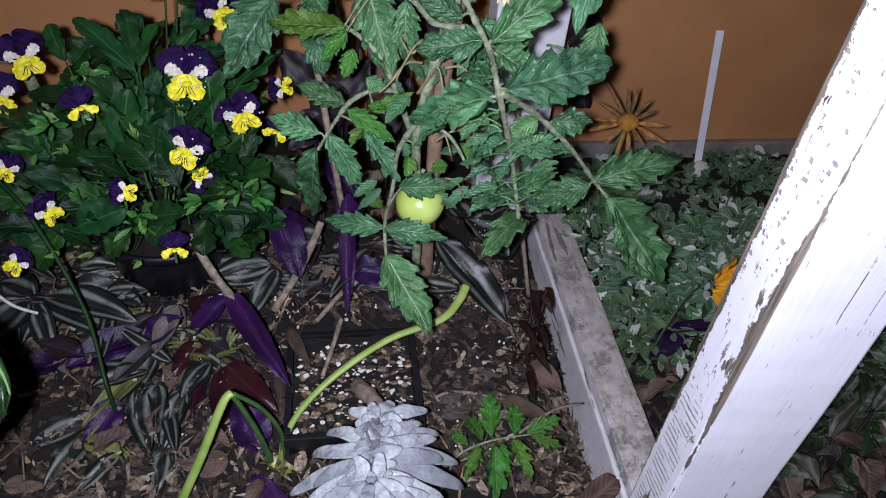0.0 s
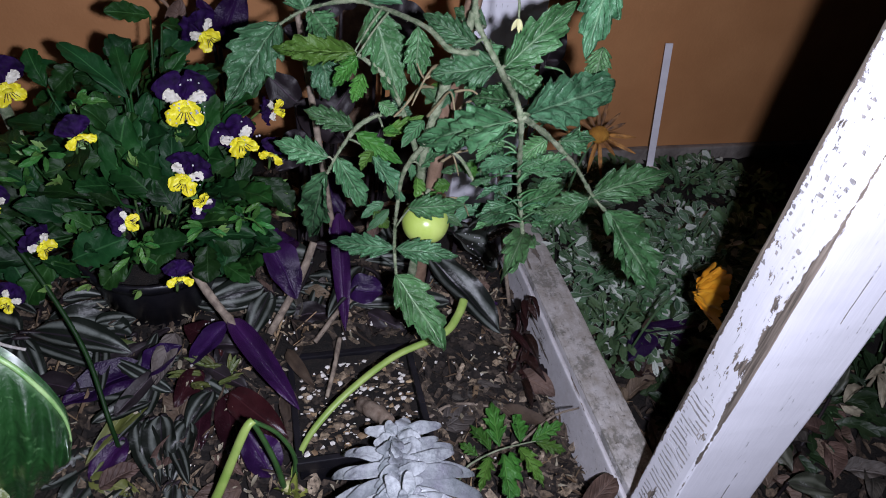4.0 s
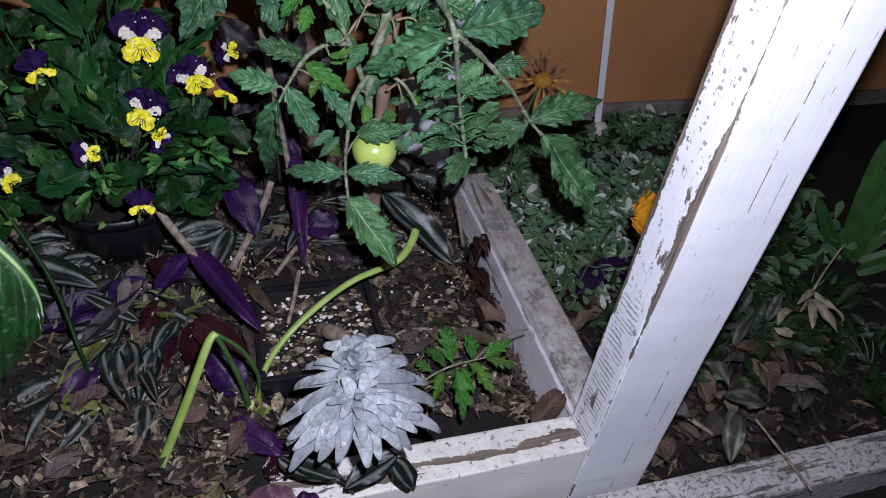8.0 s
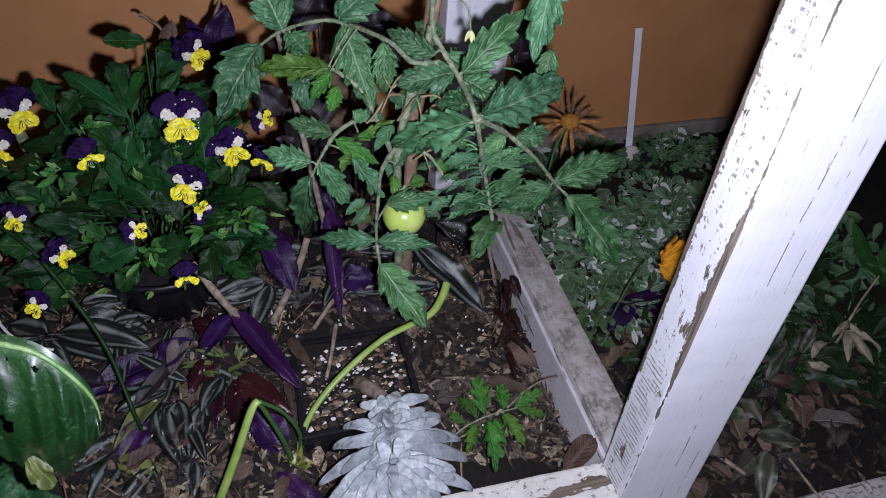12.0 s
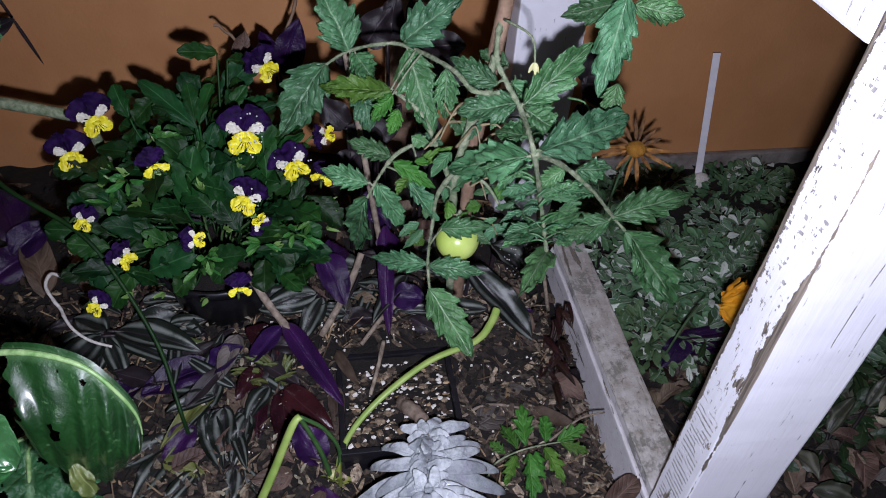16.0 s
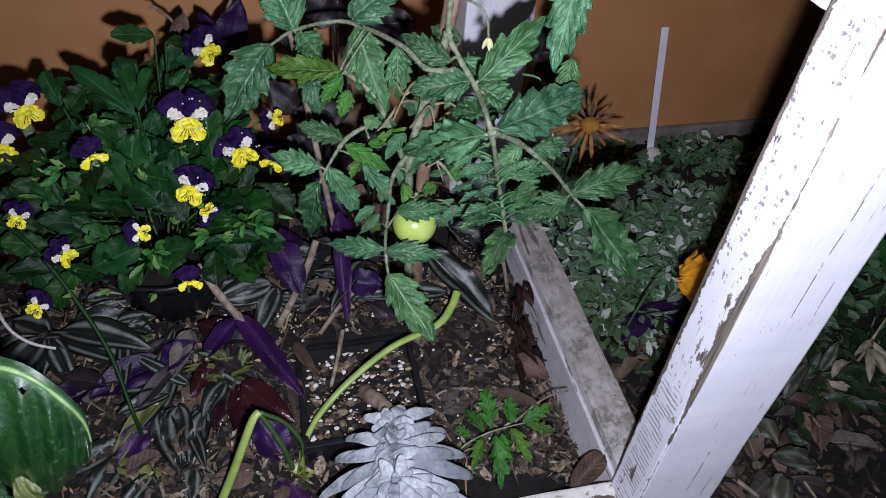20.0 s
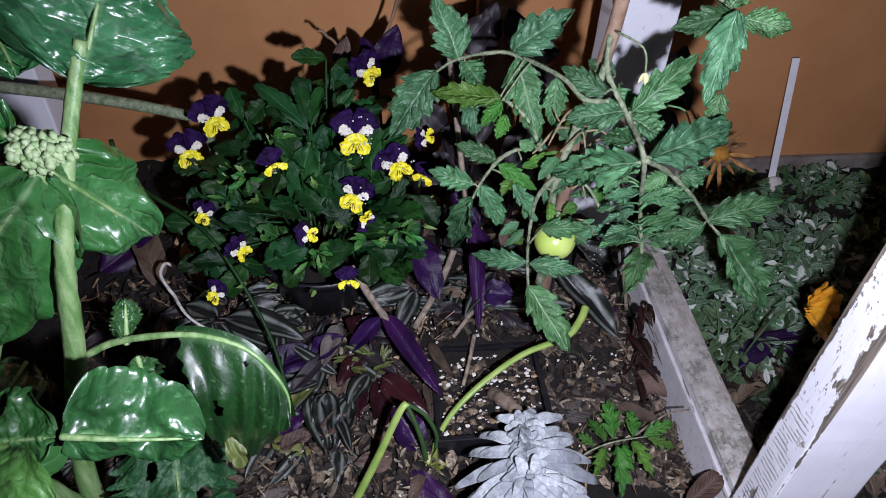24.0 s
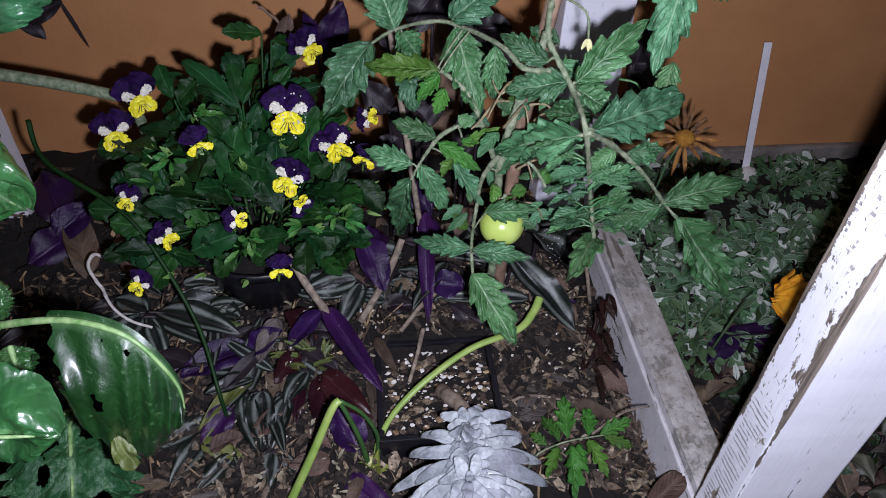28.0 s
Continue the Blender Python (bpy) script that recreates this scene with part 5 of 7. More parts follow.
def hides_bloom(p):
    """True where a leaf would stand between a flower and the open side."""
    for row in BLOOMS + DROOPING:
        f = Vector(row[0])
        d = (EYE - f).normalized()
        s = (Vector(p) - f).dot(d)
        if s > -0.008 and (Vector(p) - f - d * s).length < row[1] * 0.44:
            return True
    return False


for i, row in enumerate(PANL_A + PANL_B + PANL_C):
    pansy_leaf(row[:3], row[3:6], row[6] * 1.02, i * 1.3)
made = 0
while made < 250:
    a, e = rng.uniform(0, 6.283), rng.uniform(0.05, 1.4)
    d = Vector((math.cos(a) * math.cos(e) * 1.15, math.sin(a) * math.cos(e) * 0.85, math.sin(e)))
    out = rng.uniform(0.050, 0.108)
    b = heart + Vector((d.x * out, d.y * out, d.z * (out + 0.055)))
    if made % 4 == 0:
        b = Vector((-0.165, 0.672, 0.20)) + d * rng.uniform(0.03, 0.085)
    side = Vector((rng.uniform(-1, 1), rng.uniform(-1, 1), rng.uniform(-0.5, 0.6)))
    t = b + (d * 0.6 + side * 0.6).normalized() * rng.uniform(0.036, 0.070)
    made += 1
    if t.y < 0.515 or t.x > -0.035 or t.z < 0.125 or t.z > (0.285 if t.x > -0.20 else 0.245) or any(hides_bloom(b.lerp(t, q)) for q in (0.0, 0.35, 0.7, 1.0)):
        continue
    pansy_leaf(b, t, (t - b).length * rng.uniform(0.36, 0.52), made * 0.77)
for i in range(12):
    a, e = rng.uniform(0, 6.283), rng.uniform(0.3, 1.4)
    d = Vector((math.cos(a) * math.cos(e), 0.8 * math.sin(a) * math.cos(e), math.sin(e)))
    bm = bmesh.new()
    tube(bm, [heart - Vector((0, 0, 0.02)), heart + d * 0.035 + Vector((0, 0, 0.02)), heart + d * 0.075 + Vector((0.01, 0, 0.03))], 0.0014, 0.0011, 6, 4, 0.1, heart)
    part("stem", bm, MAT["pansy_stem"], pansy, at=heart)
for i in range(58):
    a, e = rng.uniform(0, 6.283), rng.uniform(0.0, 1.3)
    d = Vector((math.cos(a) * math.cos(e) * 1.1, 0.85 * math.sin(a) * math.cos(e), math.sin(e)))
    b = heart + Vector((d.x * 0.118, d.y * 0.118, d.z * 0.16))
    if b.y > 0.63 or b.z < 0.135:
        continue
    bm = bmesh.new()
    for k in range(5):
        t = b + d * 0.010 + Vector([rng.uniform(-0.006, 0.006) for _ in range(3)])
        leaf(bm, b, t, rng.uniform(0.003, 0.0055), facing(b, 0.3, 0.9), "lance", 6, 1, 0.3, 0.2, origin=b)
    part("bud", bm, MAT["sepal"], pansy, "small pale green bud", at=b)


# young shoots, paler and finer than the old leaves
for c in ((-0.151, 0.532, 0.190), (-0.160, 0.540, 0.172), (-0.070, 0.552, 0.198), (-0.063, 0.560, 0.184), (-0.214, 0.575, 0.252), (-0.100, 0.548, 0.190), (-0.186, 0.585, 0.290), (-0.200, 0.548, 0.190), (-0.098, 0.600, 0.262), (-0.240, 0.590, 0.215)):
    c = Vector(c)
    for k in range(8):
        d = Vector((rng.uniform(-1, 1), rng.uniform(-1.0, 0.1), rng.uniform(-0.5, 1.0))).normalized()
        b = c + d * 0.003
        t = c + d * rng.uniform(0.012, 0.024)
        if any(hides_bloom(b.lerp(t, q)) for q in (0.0, 0.5, 1.0)):
            continue
        bm = bmesh.new()
        leaf(bm, b, t, rng.uniform(0.0035, 0.0075), facing(b, 0.4, 0.5), "pansy", 14, 2, 0.4, 0.25, 3.0, 0.2, 0.0, 4, 0.2, b, k * 1.7)
        part("young_leaf", bm, MAT["pansy_young"], pansy, at=b)


def pansy_flower(at, size_given, face, roll=0.0, close=0.0, upper="purple_petal", sides="white_petal", lower="yellow_petal", drops=0):
    """Two broad purple petals behind, two pale ones at the sides and a yellow lip with dark lines."""
    size = (0.98 if size_given > 0.04 else 0.84) * size_given
    n = Vector(face).normalized()
    at = Vector(at) + (EYE - Vector(at)).normalized() * 0.008
    q = n.to_track_quat("Z", "Y").to_matrix()
    up = Vector((0, 0, 1)) - n * n.z
    u = up.normalized() if up.length > 0.1 else q.col[1].normalized()
    u = Matrix.Rotation(radians(roll), 3, n) @ u
    s = u.cross(n)
    bm = bmesh.new()
    tube(bm, [at - n * 0.003, at - n * 0.014, at - n * 0.032 - Vector((0, 0, 0.012))], 0.0016, 0.0012, 6, 4, 0, at)
    for k in range(5):
        a = k * 1.2566
        leaf(bm, at - n * 0.009, at - n * 0.008 + (u * math.cos(a) + s * math.sin(a)) * size * 0.2, size * 0.1, n, "lance", 6, 1, 0.3, 0.1, origin=at)
    head = part("flower", bm, MAT["sepal"], pansy, at=at)
    spec = [(0.57, 0.60, 34, -0.0035, upper), (0.54, 0.56, -38, -0.0045, upper), (0.37, 0.22, 58, 0.001, sides), (0.36, 0.23, -62, 0.0005, sides), (0.45, 0.33, 150, 0.002, lower), (0.47, 0.34, -152, 0.0022, lower)]
    if lower == upper:
        spec = [(0.52, 0.60, 24, -0.002, upper), (0.50, 0.58, -28, -0.003, upper), (0.44, 0.26, 124, 0.001, sides), (0.42, 0.26, -128, 0.0005, sides)]
    for L, W, a, lift, mat in spec:
        a = radians(a)
        d = (u * math.cos(a) + s * math.sin(a) + n * (close * (0.9 if abs(a) < 1 else 0.5))).normalized()
        bm = bmesh.new()
        lip = mat == lower and lower != upper
        root_at = at + n * lift + u * size * (0.07 if lip else 0.0)
        leaf(bm, root_at, root_at + d * size * L, size * W, n, "broad" if lip else "petal", 22, 5, -0.10, -0.12, 4.4 if mat == "white_petal" else 3.0, 0.34 if abs(a) > 1 else 0.14, 0.0, 4, 0.34, at, L * 9 + a + at.x * 50)
        petal = part("petal", bm, MAT[mat], head, at=at)
        if mat == "yellow_petal" and close < 0.5 and a > 0:
            bm = bmesh.new()
            for k in (-2, -1, 0, 1, 2):
                p0 = at + n * (lift + 0.0012) - u * size * 0.04
                p1 = at + n * (lift + 0.0032) - u * size * 0.26 + s * k * size * 0.075
                tube(bm, [p0, p0.lerp(p1, 0.5) + n * 0.0004, p1], 0.0004, 0.00025, 4, 3, 0, at)
            part("petal_line", bm, MAT["whisker"], head, "dark whisker lines", at=at)
    bm = bmesh.new()
    blob(bm, n * 0.003 - u * size * 0.08, size * 0.09, (1, 1, 0.5), 2, 0.3)
    part("flower_throat", bm, MAT["yellow_petal"], head, at=at)
    if drops:
        bm = bmesh.new()
        for k in range(drops):
            a, q2 = rng.uniform(0, 6.283), rng.uniform(0.08, 0.42) * size
            blob(bm, n * 0.0042 + (u * math.cos(a) + s * math.sin(a)) * q2, rng.uniform(0.0006, 0.0012), detail=1)
        part("water_drops", bm, MAT["drop"], head, "clear water drops", at=at)
    return head


toward = lambda p, dx=0.0, dz=0.0: (EYE - Vector(p)).normalized() + Vector((dx, 0, dz))
for p, size, dx, dz, roll, close, drops in BLOOMS:
    pansy_flower(p, size, toward(p, dx, dz), roll, close, drops=drops)
for p, size, roll in DROOPING:
    pansy_flower(p, size, toward(p, 0.1, 0.2), roll, 0.35, sides="yellow_petal", lower="purple_petal")

# ---- the leafy brassica ----
broc = thing("brassica_plant", (-0.325, 0.30, 0.02), "leafy brassica plant with glossy green leaves, some eaten into holes", "vegetable plant")
line = [(-0.325, 0.300, 0.0), (-0.318, 0.302, 0.16), (-0.304, 0.304, 0.24), (-0.283, 0.307, 0.321), (-0.272, 0.314, 0.38), (-0.265, 0.327, 0.416), (-0.254, 0.347, 0.460), (-0.242, 0.368, 0.50)]
bm = bmesh.new()
tube(bm, line, 0.0090, 0.0036, 10, 8, 0.10, line[0])
part("stem", bm, MAT["broc_stem"], broc, "thick pale green stem", at=line[0])
STALKS = {0: (-0.247, 0.358, 0.482), 1: (-0.272, 0.330, 0.41), 2: (-0.264, 0.333, 0.452), 3: (-0.262, 0.337, 0.445), 6: (-0.345, 0.262, 0.30), 8: (-0.302, 0.312, 0.20)}
for i, row in enumerate(BROC):
    b, t = Vector(row[:3]), Vector(row[3:6])
    bm = bmesh.new()
    L = (t - b).length
    small = i in (5, 10)
    face = facing(b.lerp(t, 0.5), 0.10, 0.10)
    if i in (1, 2, 4, 6):
        face = (Vector((-0.06, 0.0, 0.64)) - b.lerp(t, 0.45)).normalized()
    if i == 4:
        face += (t - b).cross(face).normalized() * 0.65
    leaf(bm, b, t, row[6] * 1.05, face, "heart" if i in (4, 2) else "broad", 110, 40 if i == 8 else 18, -0.65 if i == 4 else -0.10 if i == 2 else 0.05, 0.12 if i == 4 else 0.08, 9.0 if small else 7.0, 0.30 if small or i == 8 else 0.06, 0.004, 6, 0.55 if small else 0.24, b, i * 2.1, holes=0.42 if i == 8 else 0.0, crinkle=0.05 if small else 0.026)
    blade = part("leaf", bm, MAT["broc_waxy" if i in (0, 1, 2, 3, 9) else "ruffle_leaf" if i == 8 else "broc_torchlit" if i == 7 else "broc_leaf"], broc, at=b)
    bm = bmesh.new()
    nn = face.normalized()
    start = Vector(STALKS[i]) if i in STALKS else b
    pts = [start] if (start - b).length > 0.004 else []
    sag = 0.12 if i == 4 else 0.08
    tube(bm, pts + [b] + [b.lerp(t, q) + nn * (sag * L * (q - q * q) + 0.0002) for q in (0.15, 0.3, 0.45, 0.6, 0.75, 0.9)], 0.0022, 0.0006, 7, 4, 0.1, b)
    part("leaf_rib", bm, MAT["broc_stem"], blade, "pale raised rib", at=b)
# the arching leaf: its blade hangs from the rib to one side, eaten through near the stalk
rib_line = [(-0.224, 0.307, 0.333), (-0.198, 0.302, 0.335), (-0.175, 0.296, 0.328), (-0.161, 0.290, 0.312), (-0.154, 0.288, 0.290), (-0.154, 0.286, 0.272)]
edge_line = [(-0.213, 0.276, 0.285), (-0.205, 0.276, 0.262), (-0.196, 0.278, 0.246), (-0.184, 0.280, 0.234), (-0.170, 0.283, 0.244), (-0.158, 0.285, 0.262)]
ribs, edges = spline(rib_line, 44), spline(edge_line, 44)
bm = bmesh.new()
at = Vector(rib_line[0])
uv = bm.loops.layers.uv.verify()
grid, across, last = [], 96, len(ribs) - 1
for i, (p, q) in enumerate(zip(ribs, edges)):
    row = []
    for j in range(-12, across + 1):
        v = j / across
        w = p.lerp(q, v) if v > 0 else p + Vector((0, 0.03, 0.035)) * (-v)
        swell = math.sin(math.pi * max(v, 0.0)) * (0.012 + 0.004 * noise.noise(Vector((i * 0.05, v * 3, 1.0))))
        pleat = 0.0016 * math.sin(i * 0.172 - v * 4.0) * min(1.0, 5 * max(v, 0.0))
        fray = 0.006 * noise.noise(Vector((i * 0.08, 7.0, 2.0))) * max(v, 0.0) ** 3
        row.append((bm.verts.new(w + Vector((0.25, -1.0, 0.45)).normalized() * (swell + pleat) + Vector((0, 0, fray)) - at), (0.5 + 0.5 * max(v, -0.1), i / last)))
    grid.append(row)
for i in range(last):
    for j in range(len(grid[0]) - 1):
        s_at, v_at = i / last, (j - 12) / across
        if s_at < 0.06 + 0.07 * noise.noise(Vector((v_at * 9.0, 3.0, 0.0))) or noise.noise(Vector((s_at * 6.0, v_at * 4.5, 11.0))) + 0.25 * noise.noise(Vector((s_at * 24, v_at * 17, 2.0))) > 0.70:
            continue
        q = (grid[i][j], grid[i][j + 1], grid[i + 1][j + 1], grid[i + 1][j])
        f = bm.faces.new([a[0] for a in q])
        for loop, a in zip(f.loops, q):
            loop[uv].uv = a[1]
blade = part("leaf", bm, MAT["broc_dark"], broc, "glossy eaten leaf hanging from its arching rib", at=at)
bm = bmesh.new()
tube(bm, [(-0.289, 0.312, 0.305), (-0.262, 0.313, 0.321)] + [Vector(p) + Vector((0, -0.001, 0.001)) for p in rib_line], 0.0028, 0.0006, 8, 7, 0.1, at)
part("leaf_rib", bm, MAT["broc_stem"], blade, "pale arching rib", at=at)
bm = bmesh.new()
leaf(bm, (-0.196, 0.278, 0.262), (-0.187, 0.270, 0.238), 0.013, (0.2, -1.0, 0.6), "broad", 14, 5, 0.5, 0.2, 4.0, 0.2, 0.0, 4, 0.4, (-0.194, 0.281, 0.258), 3.0)
part("leaf_flap", bm, MAT["olive_leaf"], blade, "pale yellowing underside of a torn flap", at=(-0.194, 0.281, 0.258))
bm = bmesh.new()
leaf(bm, (-0.288, 0.330, 0.11), (-0.268, 0.275, 0.095), 0.050, facing((-0.27, 0.30, 0.1), 0.3, 0.1), "broad", 24, 6, 0.2, 0.2, 5.0, 0.1, 0.0, 5, 0.3, (-0.288, 0.330, 0.11), 5.0)
part("leaf", bm, MAT["olive_leaf"], broc, "old yellowing lower leaf", at=(-0.288, 0.330, 0.11))
bm = bmesh.new()
b = Vector((-0.265, 0.327, 0.459))
blob(bm, (0, 0, 0), 0.0090, (1.35, 0.9, 0.9), 2, 0.3)
for k in range(420):
    d = Vector((rng.gauss(0, 1), rng.gauss(0, 1), rng.gauss(0, 1))).normalized()
    lump = 0.82 + 0.55 * noise.noise(d * 2.6)
    blob(bm, Vector((d.x * 0.0175, d.y * 0.0115, d.z * 0.0110)) * lump * rng.uniform(0.85, 1.0), rng.uniform(0.0014, 0.0030), (1, 1, 1.1), 1, 0.5)
part("flower_head", bm, MAT["buds"], broc, "tight pale green flower buds", at=b)
line = [(-0.270, 0.322, 0.398), (-0.296, 0.335, 0.384), (-0.317, 0.334, 0.357), (-0.337, 0.331, 0.318), (-0.358, 0.330, 0.275), (-0.376, 0.330, 0.240)]
bm = bmesh.new()
tube(bm, line, 0.0040, 0.0034, 8, 6, 0.1, line[0])
part("leaf_stalk", bm, MAT["broc_stem"], broc, at=line[0])
line = [(-0.42, 0.30, 0.42), (-0.365, 0.272, 0.366), (-0.337, 0.260, 0.331), (-0.335, 0.260, 0.298), (-0.332, 0.262, 0.264), (-0.325, 0.285, 0.17), (-0.31, 0.298, 0.08)]
bm = bmesh.new()
tube(bm, line, 0.0095, 0.011, 10, 6, 0.08, line[0])
part("side_branch", bm, MAT["broc_stem"], broc, at=line[0])


# ---- square pot with the chalky succulent ----
def square_pot(lo, hi, top):
    at = Vector((lo[0], lo[1], top))
    root = thing("square_pot", at, "square black plastic nursery pot sunk in the soil", "plant pot")
    w, d = hi[0] - lo[0], hi[1] - lo[1]
    for name, a, b in (("pot_side", (0, 0), (w, 0.0028)), ("pot_side", (0, d - 0.0028), (w, d)), ("pot_side", (0, 0.003), (0.0028, d - 0.003)), ("pot_side", (w - 0.0028, 0.003), (w, d - 0.003))):
        bm = bmesh.new()
        box(bm, (a[0], a[1], -0.09), (b[0], b[1], 0), 0.001)
        grow = 0.0032
        box(bm, (a[0] - grow * (a[0] == 0), a[1] - grow * (a[1] == 0), -0.011), (b[0] + grow * (b[0] == w), b[1] + grow * (b[1] == d), 0.0015), 0.001)
        part(name, bm, MAT["pot"], root, at=at, smooth=False)
    bm = bmesh.new()
    n = 24
    rows = [[bm.verts.new((0.003 + (w - 0.006) * i / n, 0.003 + (d - 0.006) * j / n, -0.010 + 0.004 * noise.noise(Vector((i * 0.7, j * 0.7, 1))))) for i in range(n + 1)] for j in range(n + 1)]
    for a, b in zip(rows, rows[1:]):
        for i in range(n):
            bm.faces.new((a[i], a[i + 1], b[i + 1], b[i]))
    part("potting_soil", bm, MAT["soil"], root, at=at)
    r = random.Random(12)
    for name, mat, count, size in (("perlite", "perlite", 210, (0.0007, 0.0030)), ("bark_litter", "scraps", 290, (0.0014, 0.0052)), ("chip_litter", "chips", 120, (0.0012, 0.0044))):
        bm = bmesh.new()
        for k in range(count):
            blob(bm, (r.uniform(0.006, w - 0.006), r.uniform(0.006, d - 0.006), -0.008 + r.uniform(0, 0.003)), r.uniform(*size), (1, r.uniform(0.35, 1), 0.6 if mat == "perlite" else 0.32), 1, 1.1)
        ob = part(name, bm, MAT[mat], root, "white perlite grains" if mat == "perlite" else "", at=at, smooth=False)
        ob["kind"] = "stuff"


square_pot((-0.036, 0.400), (0.081, 0.516), 0.046)


def fat_leaf(bm, base, tip, width, normal, thick=0.28, origin=(0, 0, 0), droop=0.12):
    base, tip, o = Vector(base), Vector(tip), Vector(origin)
    axis = tip - base
    L = axis.length
    axis.normalize()
    side = axis.cross(Vector(normal)).normalized()
    nor = side.cross(axis)
    rings, n, sides = [], 11, 14
    for i in range(n + 1):
        s = i / n
        w = width / 2 * max((0.16 + s) ** 0.75 * (1.03 - s) ** 0.68 * 1.82, 0.06)
        q = base * 61.0
        p = base + axis * L * s + nor * droop * L * (s - s * s) * 2
        p += (side * noise.noise(q + Vector((s * 1.6, 0, 0))) * 0.30 + nor * noise.noise(q + Vector((0, s * 2.2, 5))) * 0.45) * width * s
        w *= 1.0 + 0.30 * noise.noise(q + Vector((0, 3, s * 3.0)))
        rings.append([bm.verts.new(p + side * w * math.cos(a) + nor * w * (thick * (math.sin(a) if math.sin(a) < 0 else 0.9 * math.sin(a) * (abs(math.cos(a)) - 0.35)) + 0.35 * noise.noise(q + Vector((s * 4.0, math.cos(a) * 1.5, 2)))) - o) for a in (2 * math.pi * k / sides for k in range(sides))])
    for a, b in zip(rings, rings[1:]):
        for k in range(sides):
            bm.faces.new((a[k], a[(k + 1) % sides], b[(k + 1) % sides], b[k]))
    bm.faces.new(rings[0][::-1])
    bm.faces.new(rings[-1])


ghost = thing("succulent_plant", (0.045, 0.44, 0.04), "chalky grey-white rosette succulent hanging over the pot's edge", "succulent")
bm = bmesh.new()
line = [(0.026, 0.462, 0.034), (0.030, 0.435, 0.06), (0.040, 0.41, 0.073), (0.042, 0.37, 0.08), (0.033, 0.33, 0.088), (0.028, 0.31, 0.095)]
tube(bm, line, 0.0075, 0.006, 9, 6, 0.35, line[0])
part("stem", bm, MAT["ghost_stem"], ghost, "scarred brown stem", at=line[0])


r = random.Random(3)


def succulent_leaf(base, tip, width, up, arch):
    bm = bmesh.new()
    fat_leaf(bm, base, tip, width, up, 0.24, base, arch)
    part("leaf", bm, MAT["ghost"], ghost, at=base)


# leaves to both sides of the trailing stem, each with shorter ones over it
SIDE_LEAVES = (
    ((0.040, 0.350, 0.100), (0.104, 0.352, 0.070), 0.0150), ((0.038, 0.340, 0.102), (0.105, 0.333, 0.068), 0.0155), ((0.036, 0.326, 0.104), (0.096, 0.290, 0.072), 0.0160),
    ((0.036, 0.360, 0.098), (0.090, 0.372, 0.076), 0.0130), ((0.030, 0.348, 0.100), (-0.018, 0.362, 0.072), 0.0145), ((0.028, 0.336, 0.102), (-0.028, 0.336, 0.072), 0.0150),
    ((0.026, 0.324, 0.104), (-0.030, 0.312, 0.074), 0.0155), ((0.032, 0.358, 0.098), (-0.002, 0.384, 0.076), 0.0125), ((0.026, 0.318, 0.104), (-0.026, 0.288, 0.074), 0.0160),
    ((0.034, 0.316, 0.104), (0.072, 0.282, 0.072), 0.0150))
for base, tip, w in SIDE_LEAVES:
    base, tip = Vector(base), Vector(tip)
    for k, (reach, rise, turn) in enumerate(((1.0, 0.0, 0.0), (0.74, 0.009, 0.16))):
        way = Matrix.Rotation(turn + r.uniform(-0.09, 0.09), 3, "Z") @ (tip - base)
        b = base + Vector((0, 0, 0.003 * k))
        succulent_leaf(b, b + way * reach * r.uniform(0.94, 1.04) + Vector((0, 0, rise)), w * (1.0 - 0.10 * k), Vector((0, -0.30, 1)), r.uniform(0.16, 0.30))
# the front rosette: leaves fanned out and down, two small upright ones at its heart
for ring, (count, L, W, drop) in enumerate(((9, 0.051, 0.0150, 0.34), (8, 0.038, 0.0130, 0.18), (5, 0.022, 0.0115, 0.0))):
    for i in range(count):
        a = radians(-172 + 164 * (i + 0.5 * (ring % 2)) / (count - 0.5)) + r.uniform(-0.07, 0.07)
        d = Vector((math.cos(a), 0.92 * math.sin(a), -drop + r.uniform(-0.06, 0.06)))
        b = Vector((0.031, 0.316, 0.106 + 0.004 * ring)) + Vector((math.cos(a), math.sin(a), 0)) * 0.004
        succulent_leaf(b, b + d * L * r.uniform(0.9, 1.08), W * r.uniform(0.88, 1.1), Vector((0, -0.45, 1)), r.uniform(0.10, 0.26))
for base, tip, w in (((0.027, 0.314, 0.116), (0.022, 0.329, 0.125), 0.0125), ((0.035, 0.315, 0.116), (0.040, 0.330, 0.124), 0.0120), ((0.031, 0.311, 0.116), (0.031, 0.316, 0.124), 0.0085)):
    succulent_leaf(Vector(base), Vector(tip), w, Vector((0, -0.8, 1)), 0.15)
for k in range(16):
    q = k / 15
    b = Vector((0.031, 0.322, 0.108)).lerp(Vector((0.042, 0.378, 0.096)), q) + Vector((0, 0, 0.002))
    a = (1 if k % 2 else -1) * r.uniform(0.5, 1.15)
    succulent_leaf(b, b + Vector((math.sin(a) * 0.022, -0.012 * math.cos(a), r.uniform(0.002, 0.010))), r.uniform(0.010, 0.0125), Vector((0, -0.5, 1)), 0.2)
